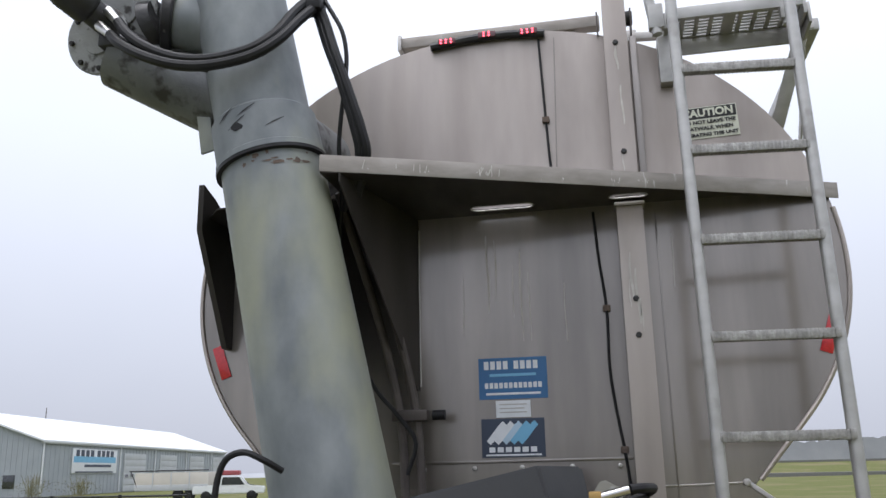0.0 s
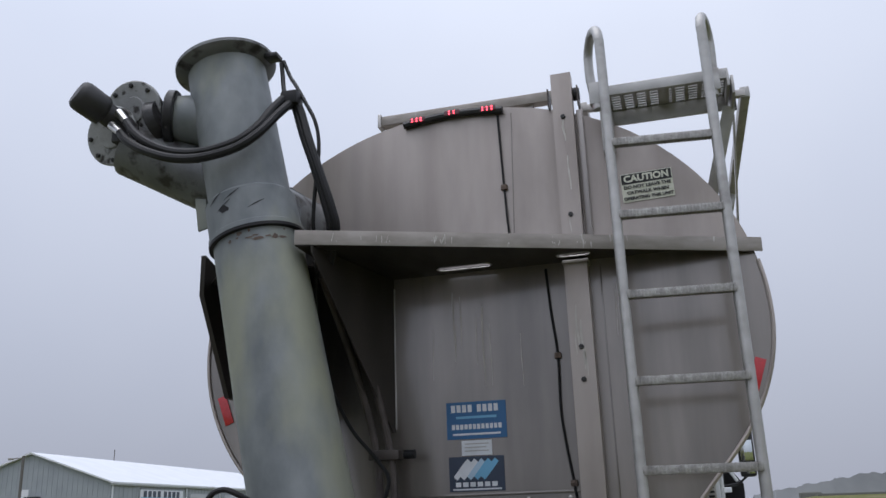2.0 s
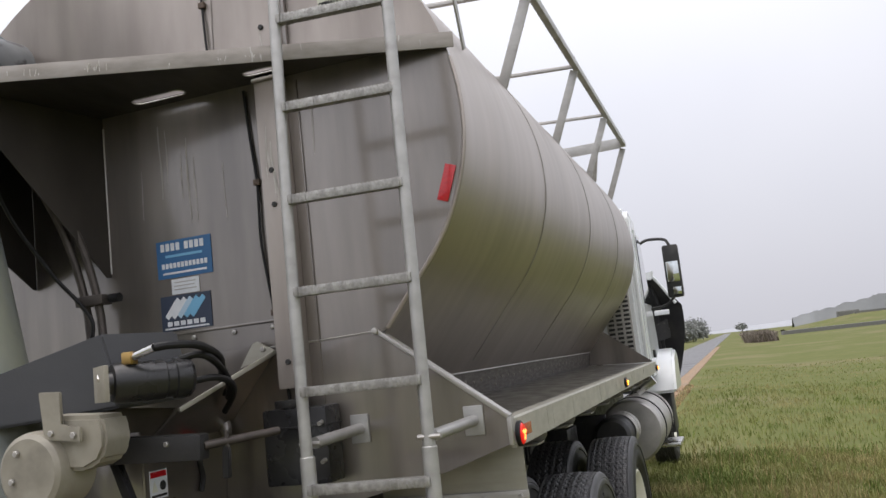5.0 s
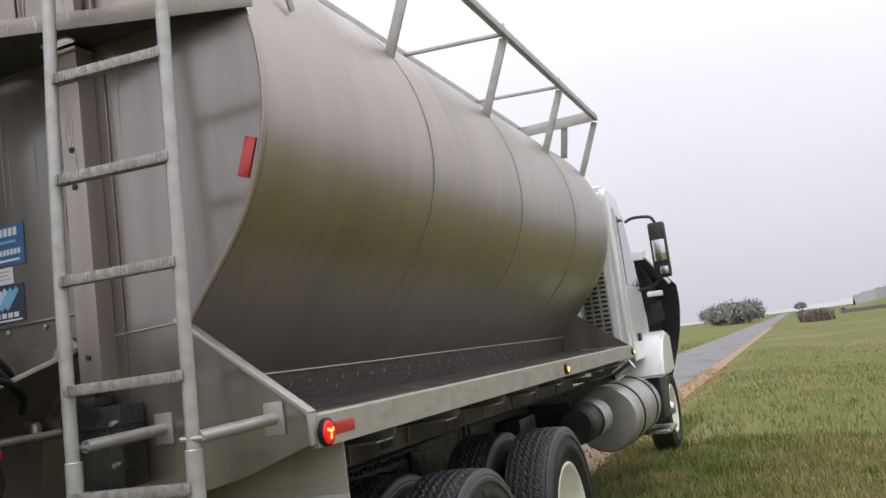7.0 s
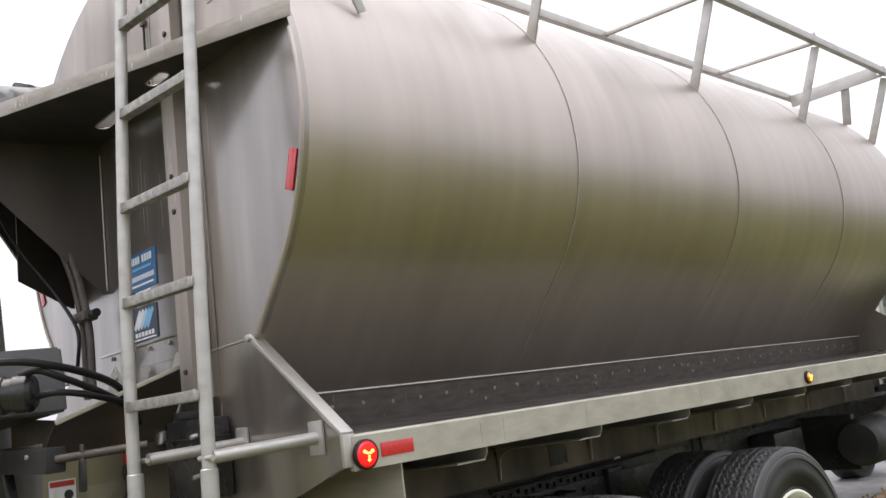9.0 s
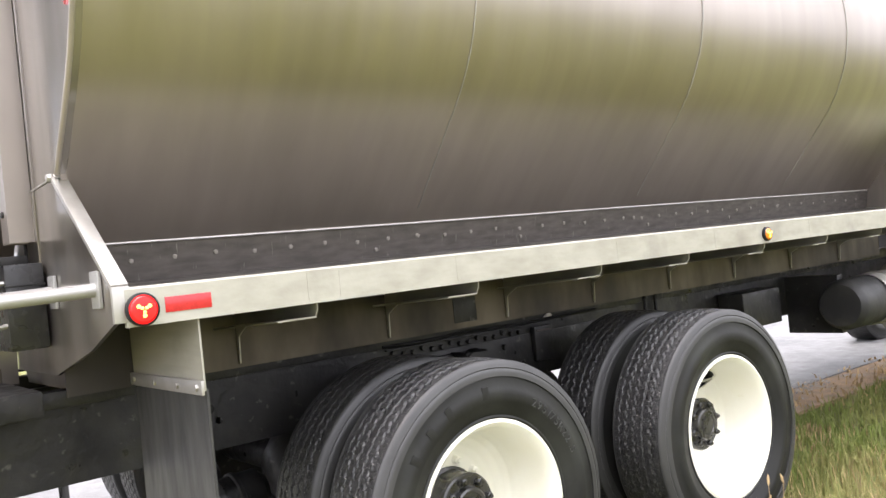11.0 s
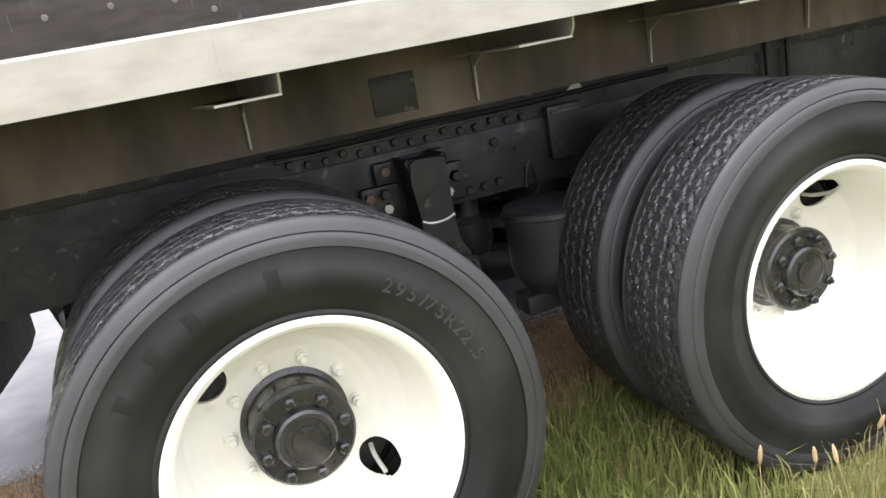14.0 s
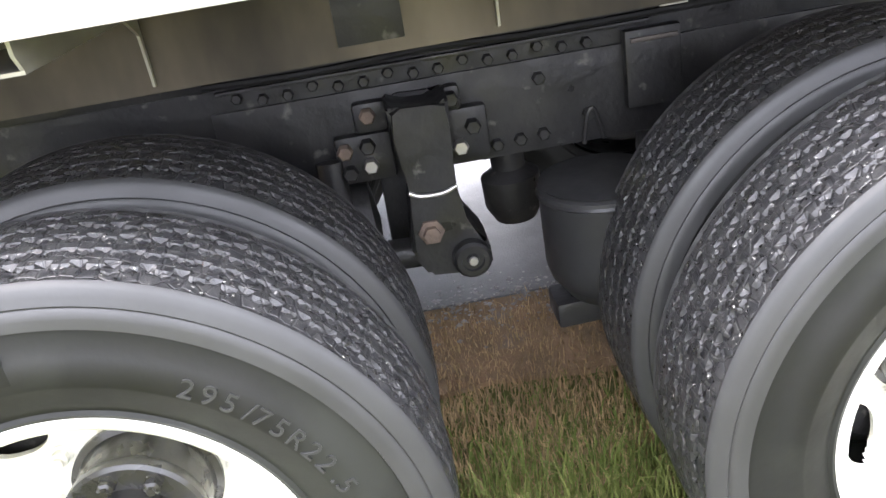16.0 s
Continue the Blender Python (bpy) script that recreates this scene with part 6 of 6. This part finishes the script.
part("hydraulic_hose", hose([(-1.32, -0.75, 3.230), (-1.265, -0.775, 3.175), (-1.17, -0.79, 3.112), (-1.05, -0.79, 3.064), (-0.93, -0.78, 3.052), (-0.80, -0.755, 3.082), (-0.72, -0.71, 3.155), (-0.675, -0.63, 3.270), (-0.64, -0.57, 3.340), (-0.615, -0.56, 3.300), (-0.565, -0.58, 3.150), (-0.515, -0.58, 3.0), (-0.475, -0.56, 2.86), (-0.47, -0.53, 2.77), (-0.545, -0.44, 2.62)], 0.018, 10, 6), RUBBER, aug, "thick black hydraulic hose")
part("hydraulic_hose", hose([(-1.225, -0.75, 3.180), (-1.16, -0.765, 3.135), (-1.05, -0.765, 3.08), (-0.95, -0.75, 3.06)], 0.016, 10, 5), RUBBER, aug)
part("hose_clamp", box(-0.69, -0.615, -0.60, -0.53, 3.325, 3.385, 0.012), RUBBER, aug)
part("cable", hose([(-0.735, -0.50, 3.575), (-0.722, -0.51, 3.50), (-0.700, -0.54, 3.42), (-0.665, -0.56, 3.35)], 0.010, 8, 5), RUBBER, aug)
part("cable", hose([(-0.725, -0.50, 3.580), (-0.690, -0.51, 3.50), (-0.640, -0.54, 3.42), (-0.590, -0.56, 3.33), (-0.545, -0.57, 3.24), (-0.528, -0.57, 3.15), (-0.530, -0.57, 3.05), (-0.545, -0.56, 2.95), (-0.56, -0.54, 2.85), (-0.565, -0.52, 2.76)], 0.008, 8, 6), RUBBER, aug)
part("cable", hose([(-0.56, -0.50, 2.69), (-0.62, -0.34, 2.35), (-0.56, -0.18, 2.08), (-0.46, -0.14, 1.94), (-0.40, -0.14, 1.85), (-0.43, -0.14, 1.74)], 0.008, 8, 6), RUBBER, aug)
part("scuff_mark", prism([(-0.872, 2.846), (-0.858, 2.838), (-0.840, 2.845), (-0.826, 2.842), (-0.832, 2.858), (-0.850, 2.868), (-0.866, 2.862)], 0.002, "y", -0.7195), RUBBER, aug)
rng = random.Random(33)
for t0, h0 in ((-1.95, 0.085), (-1.72, 0.120), (-2.15, 0.128), (-1.25, 0.060)):
    # dark slanting scrapes round the collar
    bm = bmesh.new()
    top_row, low_row = [], []
    for i in range(6):
        q = t0 + 0.075 * i
        wob = rng.uniform(0.5, 1.3) * 0.0032 * math.sin(math.pi * (i + 0.6) / 6.2)
        c = U0 + ud * (h0 + 0.006 * i) + 0.1835 * (math.cos(q) * sx + math.sin(q) * sy)
        top_row.append(bm.verts.new(c + ud * wob))
        low_row.append(bm.verts.new(c - ud * wob))
    for i in range(5):
        bm.faces.new((low_row[i], low_row[i + 1], top_row[i + 1], top_row[i]))
    part("scrape", bm, FRAME, aug, "", 0)
for x, x1 in ((-0.50, -0.455), (-0.44, -0.395)):
    part("steel_pipe", hose([(x - 0.10, -0.42, 2.70), (x - 0.03, -0.17, 2.3), (x1 - 0.01, -0.10, 1.95), (x1 + 0.01, -0.10, 1.60)], 0.016, 10, 5), GALV, aug, "dark steel hydraulic pipe")
part("pipe_clamp", box(-0.49, -0.36, -0.13, -0.07, 1.925, 1.965, 0.006), GALV, aug)
part("valve_knob", rod((-0.345, -0.10, 1.945), (-0.30, -0.10, 1.945), 0.018, seg=12), RUBBER, aug)
# elbow drum behind the tube
drum = part("elbow_drum", rod((-0.85, -0.34, 2.94), (-0.81, -0.05, 2.95), 0.15, 0.15, 32, 0.01), GREY, aug, "grey auger elbow resting over the shelf")
part("boom_tube", rod((-0.86, -0.16, 3.0), (-0.94, 0.05, 3.02), 0.13, 0.13, 28), AUGER, drum)
bolts([(-0.85 + 0.12 * math.cos(t), -0.345, 2.94 + 0.12 * math.sin(t)) for t in [k * math.pi / 4 for k in range(8)]], (0, -1, 0), 0.011, 0.012, FRAME, drum)
for x, z in ((-0.83, 3.10),):
    part("lug", box(x - 0.02, x + 0.02, -0.22, -0.16, z - 0.03, z + 0.02, 0.004), GREY, drum)

# ---- drive at the foot of the auger ----


def wedge(front, back, bevel=0.006):
    """A solid between two outlines of as many corners."""
    bm = bmesh.new()
    p, q = [bm.verts.new(v) for v in front], [bm.verts.new(v) for v in back]
    n = len(p)
    bm.faces.new(p)
    bm.faces.new(q[::-1])
    for k in range(n):
        bm.faces.new((p[k], q[k], q[(k + 1) % n], p[(k + 1) % n]))
    bmesh.ops.recalc_face_normals(bm, faces=bm.faces[:])
    if bevel:
        bmesh.ops.bevel(bm, geom=bm.edges[:], offset=bevel, segments=2, affect="EDGES", clamp_overlap=True)
    return bm


guard = part("chain_guard", wedge([(-0.80, -0.715, 1.567), (-0.80, -0.715, 1.475), (0.119, -0.650, 1.528), (0.100, -0.655, 1.66), (0.073, -0.660, 1.762)],
                                  [(-0.72, -0.48, 1.585), (-0.72, -0.48, 1.495), (0.215, -0.42, 1.535), (0.205, -0.42, 1.66), (0.187, -0.422, 1.757)], 0.008), GUARD, truck, "charcoal plastic chain guard")
mot = part("drive_motor", lathe([(0, 0), (0.030, 0), (0.034, 0.02), (0.056, 0.022), (0.060, 0.035), (0.060, 0.17), (0.056, 0.175), (0.056, 0.200), (0.062, 0.203), (0.062, 0.245), (0.05, 0.258), (0, 0.258)], 28, (0.166, -0.764, 1.603), (0.325, -0.553, 1.600)), MOTORM, truck, "black hydraulic drive motor")
part("mounting_plate", bar((0.157, -0.776, 1.603), (0.166, -0.764, 1.603), 0.13, 0.105, (0, 0, 1), 0.003), CREAM, mot)
part("brass_elbow", box(0.212, 0.246, -0.742, -0.706, 1.652, 1.690, 0.006), BRASS, mot)
part("hose_fitting", rod((0.240, -0.724, 1.673), (0.321, -0.727, 1.693), 0.013, seg=12), CHROME, mot)
part("hydraulic_hose", hose([(0.321, -0.727, 1.693), (0.360, -0.70, 1.696), (0.385, -0.60, 1.690), (0.335, -0.42, 1.655), (0.235, -0.26, 1.605), (0.190, -0.19, 1.535)], 0.013, 10, 6), RUBBER, mot)
part("hydraulic_hose", hose([(0.310, -0.60, 1.655), (0.355, -0.56, 1.665), (0.370, -0.50, 1.640), (0.310, -0.34, 1.580), (0.215, -0.20, 1.520)], 0.012, 10, 6), RUBBER, mot)
part("hydraulic_hose", hose([(0.325, -0.555, 1.585), (0.365, -0.50, 1.590), (0.345, -0.38, 1.570), (0.250, -0.22, 1.530), (0.17, -0.16, 1.47)], 0.011, 10, 6), RUBBER, mot)
bolts([(0.160, -0.765, 1.62)], (-1, -0.6, 0), 0.013, 0.012, CHROME, mot)

box1 = part("gear_case", lathe([(0, 0), (0.098, 0), (0.112, 0.010), (0.117, 0.03), (0.117, 0.15), (0, 0.15)], 40, (-0.066, -0.83, 1.372), (-0.066, 0.5, 1.372)), CREAM, truck, "cream-coloured round gear case")
part("gear_case_cover", prism([(-0.05, 1.53), (0.165, 1.515), (0.180, 1.47), (0.178, 1.425), (0.155, 1.385), (0.10, 1.362), (0.0, 1.365), (-0.06, 1.40)], 0.12, "y", -0.79, 0.012), CREAM, box1)
part("bracket_plate", prism([(-0.03, 1.60), (0.05, 1.595), (0.045, 1.50), (0.118, 1.488), (0.115, 1.445), (-0.015, 1.46)], 0.012, "y", -0.815, 0.003), CREAM, box1)
bolts([(0.095, -0.815, 1.468), (0.015, -0.815, 1.478), (-0.10, -0.832, 1.43), (-0.12, -0.832, 1.35)], (0, -1, 0), 0.010, 0.010, STEEL, box1)
LIP0, LIP1 = Vector((0.309, -0.012, 1.664)), Vector((0.195, -0.458, 1.498))
hop = part("auger_boot", wedge([(0.045, -0.455, 1.385), (0.040, -0.455, 1.05), (0.040, -0.006, 1.05), (0.075, -0.006, 1.40)],
                               [(0.035, -0.455, 1.385), (0.030, -0.455, 1.05), (0.030, -0.006, 1.05), (0.065, -0.006, 1.40)], 0), PLATE, truck, "stained stainless auger boot below the tank")
part("chute_side", wedge([LIP0, LIP1, (0.045, -0.458, 1.383), (0.075, -0.006, 1.398)], [LIP0 + Vector((-0.012, 0, 0)), LIP1 + Vector((-0.012, 0, 0)), (0.033, -0.458, 1.383), (0.063, -0.006, 1.398)], 0.001), PLATE, hop, "overhanging stained chute side")
part("boot_lip", bar(LIP0, LIP1, 0.010, 0.016, (0, 0, 1), 0.003), RAILM, hop, "bright folded chute edge")
part("crease_bulge", lathe([(0, -0.008), (0.022, 0), (0.026, 0.02), (0.018, 0.05), (0, 0.06)], 14, (0.082, -0.035, 1.425), (0.10, -0.05, 1.36)), PLATE, hop)
part("ear_plate", prism([(0.165, 1.618), (0.225, 1.703), (0.245, 1.709), (0.312, 1.672), (0.300, 1.655)], 0.006, "y", -0.030), RAILM, hop, "pale bolted corner plate")
part("ear_plate", prism([(-0.205, 1.700), (-0.188, 1.705), (-0.092, 1.585), (-0.10, 1.536), (-0.37, 1.515)], 0.006, "y", -0.084), RAILM, hop, "pale bolted corner plate")
part("front_wall", box(-0.45, 0.030, -0.452, -0.440, 1.05, 1.44, 0.002), PLATE, hop)
part("inner_wall", prism([(-0.30, 1.545), (0.172, 1.508), (0.045, 1.39), (-0.30, 1.40)], 0.01, "y", -0.446, 0.002), SKIRT, hop, "brown stained inner wall")
part("rust_band", box(0.0405, 0.0425, -0.33, -0.06, 1.05, 1.205, 0), SKIRT, hop, "brown stained foot of the boot")
bolts([(0.268, -0.030, 1.678), (-0.18, -0.084, 1.66), (-0.13, -0.084, 1.575), (-0.29, -0.084, 1.532)], (0, -1, 0), 0.011, 0.008, STEEL, hop)
handle = part("pull_handle", rod((0.070, -0.17, 1.375), (0.066, -0.17, 1.33), 0.008, 0.011, 12), REDREF, hop, "small red pull handle")
part("hook", hose([(0.066, -0.17, 1.33), (0.062, -0.175, 1.30), (0.060, -0.16, 1.25), (0.058, -0.175, 1.20)], 0.010, 8, 4), FRAME, handle)
cyl = part("hydraulic_cylinder", bar((-0.08, -0.57, 1.398), (0.311, -0.50, 1.380), 0.07, 0.080, (0, 0, 1), 0.006), BLACK, truck, "black square actuator with a thin brown rod")
part("rod", rod((0.305, -0.50, 1.382), (0.43, -0.25, 1.392), 0.014, seg=12), GALV, cyl)
part("pin", rod((0.345, -0.43, 1.36), (0.345, -0.43, 1.42), 0.008, seg=8), GALV, cyl)
part("stop_bracket", prism([(0.325, 1.27), (0.35, 1.27), (0.355, 1.36), (0.34, 1.385), (0.33, 1.35)], 0.02, "y", -0.44, 0.003), FRAME, cyl)
bolts([(0.21, -0.553, 1.40)], (0, -1, 0), 0.009, 0.008, STEEL, cyl)
part("support", bar((0.02, -0.56, 1.36), (0.12, -0.54, 1.06), 0.03, 0.03, (0, 1, 0), 0.004), FRAME, cyl)
bx = part("valve_box", box(0.298, 0.548, -0.125, -0.012, 1.19, 1.455, 0.008), MOTORM, truck, "black steel control box under the post")
part("lid_edge", box(0.294, 0.552, -0.128, -0.010, 1.385, 1.392, 0.002), FRAME, bx)
for z in (1.40, 1.27):
    part("latch", rod((0.532, -0.125, z), (0.532, -0.150, z - 0.004), 0.008, seg=8), STEEL, bx)
part("top_plate", box(0.345, 0.437, -0.115, -0.03, 1.457, 1.485, 0.004), FRAME, bx)
wd = part("warning_decal", box(0.0455, 0.0475, -0.437, -0.346, 1.215, 1.308, 0), DECALW, truck, "small red-topped warning decal", 0)
part("red_header", box(0.0475, 0.0485, -0.433, -0.350, 1.285, 1.304, 0), REDREF, wd, "", 0)
part("pictogram", prism([(-0.430, 1.238), (-0.398, 1.238), (-0.414, 1.276)], 0.001, "x", 0.0475), DECALY, wd, "", 0)
part("pictogram", lathe([(0.016, 0), (0.016, 0.001), (0, 0.001)], 16, (0.0475, -0.371, 1.256), (1, -0.371, 1.256)), INK, wd, "", 0)
part("line", box(0.0475, 0.0485, -0.430, -0.352, 1.221, 1.229, 0), INK, wd, "", 0)
# hose bundle by the tube's foot
hb = part("looped_hose", hose([(-0.80, -0.84, 1.55), (-0.806, -0.85, 1.66), (-0.80, -0.85, 1.74), (-0.776, -0.85, 1.795), (-0.725, -0.85, 1.812), (-0.67, -0.84, 1.79), (-0.63, -0.80, 1.76)], 0.0095, 10, 6), RUBBER, truck, "black hydraulic hoses looped beside the tube")
part("hose", hose([(-0.78, -0.84, 1.20), (-0.765, -0.85, 1.42), (-0.708, -0.86, 1.521), (-0.640, -0.87, 1.560), (-0.582, -0.87, 1.571), (-0.475, -0.87, 1.540), (-0.43, -0.865, 1.515)], 0.019, 10, 6), RUBBER, hb)
part("hose", hose([(-0.73, -0.82, 1.15), (-0.72, -0.84, 1.40), (-0.66, -0.86, 1.500), (-0.58, -0.86, 1.520), (-0.50, -0.86, 1.48), (-0.45, -0.85, 1.40), (-0.44, -0.85, 1.25)], 0.018, 10, 6), RUBBER, hb)
for p, q in (((-0.43, -0.865, 1.515), (-0.385, -0.86, 1.490)), ((-0.475, -0.872, 1.541), (-0.455, -0.868, 1.530))):
    part("hose_fitting", rod(p, q, 0.021, seg=12), CHROME, hb)
part("hose", hose([(-0.385, -0.86, 1.490), (-0.36, -0.86, 1.46), (-0.35, -0.86, 1.38), (-0.36, -0.85, 1.2)], 0.016, 10, 5), RUBBER, hb)
part("bracket", prism([(-0.779, 1.682), (-0.845, 1.577), (-0.84, 1.40), (-0.72, 1.40), (-0.748, 1.563)], 0.10, "y", -0.74, 0.008), BLACK, hb)
part("tail_frame", box(-0.55, 0.55, -0.60, -0.05, 0.98, 1.06, 0.006), FRAME, truck, "black steel rear frame")

# ---- cab, fuel tank and front wheels ----
made_before = set(truck.children)
bm = bmesh.new()
prof = [(5.72, 1.20), (7.05, 1.20), (7.05, 1.55), (6.75, 2.18), (6.52, 2.72), (6.35, 2.86), (5.85, 2.92), (5.74, 2.86)]
own = prism([(y, z) for y, z in prof], 2.12, "x", -1.06, 0.05)
cab = part("cab", own, WHITE, truck, "white painted day cab", 40)
door = part("cab_door", prism([(5.98, 1.18), (6.98, 1.18), (6.98, 1.58), (6.66, 2.20), (6.42, 2.66), (5.98, 2.70)], 0.03, "x", 1.055, 0.012), WHITE, cab, "white cab door")
part("window", prism([(6.06, 1.92), (6.72, 1.92), (6.40, 2.58), (6.06, 2.62)], 0.012, "x", 1.080, 0.004), GLASS, door)
part("handle", box(1.085, 1.11, 6.22, 6.34, 1.36, 1.44, 0.008), BLACK, door)
part("rear_pillar", box(1.04, 1.075, 5.76, 5.94, 1.22, 2.80, 0.015), WHITE, cab)
part("rear_window", box(-0.5, 0.5, 5.70, 5.725, 2.0, 2.6, 0.01), GLASS, cab)
part("window", prism([(6.98, 1.60), (6.56, 2.60), (6.58, 2.61), (7.0, 1.61)], 1.8, "x", -0.9), GLASS, cab)
grille = part("stack_guard", box(0.74, 0.99, 5.56, 5.575, 1.38, 2.30, 0.004), STEEL, truck, "slotted metal heat guard behind the cab")
slot = None
for j in range(20):
    for x in (0.765, 0.845, 0.925):
        if slot is None:
            slot = part("slot", box(-0.028, 0.028, -0.003, 0.0, -0.012, 0.012, 0), INK, grille, "", 0)
            slot.location = (x + 0.02, 5.56, 1.42 + j * 0.044)
        else:
            again(slot, grille).location = (x + 0.02, 5.56, 1.42 + j * 0.044)
part("exhaust_stack", rod((0.62, 5.64, 1.1), (0.62, 5.64, 2.6), 0.08, seg=20), CHROME, truck)
mirror = part("mirror_arm", hose([(1.07, 6.60, 2.60), (1.16, 6.60, 2.63), (1.33, 6.58, 2.61), (1.38, 6.58, 2.54)], 0.016, 8, 5), BLACK, truck, "black mirror arm")
part("mirror_head", box(1.295, 1.465, 6.56, 6.66, 1.97, 2.545, 0.03), BLACK, mirror, "tall black door mirror")
part("mirror_glass", box(1.315, 1.445, 6.552, 6.56, 2.14, 2.36, 0.004), MIRROR, mirror)
part("mirror_glass", box(1.36, 1.445, 6.552, 6.56, 2.00, 2.08, 0.004), MIRROR, mirror)
part("mirror_stay", hose([(1.07, 6.75, 1.88), (1.25, 6.65, 1.90), (1.36, 6.60, 1.98)], 0.014, 8, 5), BLACK, mirror)
part("cowl", prism([(6.35, 0.98), (7.20, 0.98), (7.20, 1.38), (6.95, 1.44), (6.62, 1.36), (6.45, 1.18)], 0.46, "x", 0.80, 0.03), WHITE, truck, "white cab step cowl")
part("step_box", box(0.78, 1.18, 6.55, 7.0, 0.55, 0.98, 0.02), BLACK, truck)
part("step", box(0.85, 1.22, 6.42, 6.98, 0.42, 0.46, 0.008), CHROME, truck, "bright aluminium cab step")
# tilted hood, its dark inside towards the rear
bm = bmesh.new()
rows = []
for i in range(15):
    t = i / 14
    z = 0.92 + 1.40 * t
    y = 7.60 + 0.10 * math.sin(t * 2.6) - 0.12 * t
    w = 1.17 + 0.20 * math.sin(min(1.0, t * 1.25) * math.pi * 0.62) - 0.30 * max(0, t - 0.72) / 0.28
    rows.append([bm.verts.new((w * math.sin(a), y + 0.5 * (1 - abs(math.sin(a))) , z)) for a in [-math.pi / 2 + math.pi * k / 16 for k in range(17)]])
for p, q in zip(rows, rows[1:]):
    for k in range(16):
        bm.faces.new((p[k], q[k], q[k + 1], p[k + 1]))
bmesh.ops.solidify(bm, geom=bm.faces[:], thickness=0.03)
hood = part("tilted_hood", bm, BLACK, truck, "hood tilted forward, black inside showing")
part("hood_edge", hose([(1.01, 7.50, 2.33), (1.10, 7.52, 2.26), (1.30, 7.60, 1.95)], 0.018, 8, 5), WHITE, hood)
part("grille_edge", prism([(0.80, 2.26), (1.08, 2.25), (1.10, 2.36), (1.02, 2.33), (0.92, 2.36), (0.82, 2.40)], 0.08, "y", 7.46, 0.012), WHITE, hood)
part("inner_rib", hose([(1.02, 7.62, 2.2), (1.10, 7.64, 1.9), (1.08, 7.66, 1.5), (1.12, 7.66, 1.1)], 0.025, 8, 5), RUBBER, hood)
part("inner_bracket", box(1.05, 1.22, 7.45, 7.52, 1.82, 1.88, 0.012), DECALW, hood)
part("inner_panel", prism([(1.0, 1.50), (1.20, 1.55), (1.18, 1.78), (1.05, 1.72)], 0.02, "y", 7.52, 0.006), FRAME, hood)

ft = part("fuel_tank", lathe([(0, 0), (0.20, 0.004), (0.265, 0.012), (0.285, 0.035), (0.285, 1.30), (0.265, 1.325), (0, 1.33)], 48, (0.90, 5.06, 0.745), (0.90, 7, 0.745)), STEEL, truck, "dull polished round fuel tank")
for y in (5.36, 6.10):
    part("strap", lathe([(0.286, 0), (0.293, 0.002), (0.293, 0.058), (0.286, 0.06)], 48, (0.90, y, 0.745), (0.90, y + 1, 0.745)), RUBBER, ft)
st = part("exhaust_canister", lathe([(0, 0), (0.125, 0.005), (0.148, 0.03), (0.153, 0.05), (0.153, 0.38), (0.145, 0.40), (0, 0.40)], 36, (0.85, 4.20, 0.80), (0.85, 7, 0.80)), BLACK, truck, "dark canister with a bright end band")
part("band", lathe([(0.155, 0), (0.160, 0.004), (0.160, 0.12), (0.168, 0.125), (0.168, 0.14), (0.158, 0.145), (0.158, 0.30)], 36, (0.86, 4.52, 0.80), (0.86, 7, 0.80)), STEEL, st)
part("bracket", box(0.45, 0.80, 4.30, 4.36, 0.62, 0.98, 0.006), FRAME, st)
part("battery_box", box(0.45, 0.62, 3.55, 3.95, 0.74, 0.95, 0.015), FRAME, truck, "black frame-mounted box")
part("filler_pipe", rod((0.95, 5.5, 1.08), (1.12, 5.5, 1.18), 0.05, seg=16), CHROME, truck)
for s in (1, -1):
    fw = part("front_wheel", lathe([(0.10, 0.02), (0.19, 0.03), (0.26, 0.0), (0.27, 0.10), (0.29, 0.115), (0.28, 0.125), (0.26, 0.11), (0.25, -0.10)], 48, (0, 0, 0), (1, 0, 0)), RIM, truck, "white steel front wheel")
    t = new("tyre", TYRE_MESH)
    t.parent = fw
    part("hub", lathe([(0.11, -0.1), (0.11, 0.04), (0.09, 0.08), (0.06, 0.13), (0, 0.135)], 28, (0, 0, 0), (1, 0, 0)), CHROME, fw)
    for k in range(10):
        a = k * math.pi / 5
        p = Vector((0.03, 0.143 * math.cos(a), 0.143 * math.sin(a)))
        part("wheel_nut", lathe([(0.016, 0), (0.016, 0.035), (0, 0.04)], 6, p, p + Vector((1, 0, 0))), CHROME, fw)
    fw.matrix_basis = Matrix.Translation((s * 0.90, 8.30, 0.492)) @ Matrix.Rotation(radians(0) + (math.pi if s < 0 else 0), 4, "Z")
part("front_axle", rod((-0.9, 8.30, 0.46), (0.9, 8.30, 0.46), 0.06, seg=12), FRAME, truck)

for o in truck.children:
    if o not in made_before:
        o.location.y += 0.12
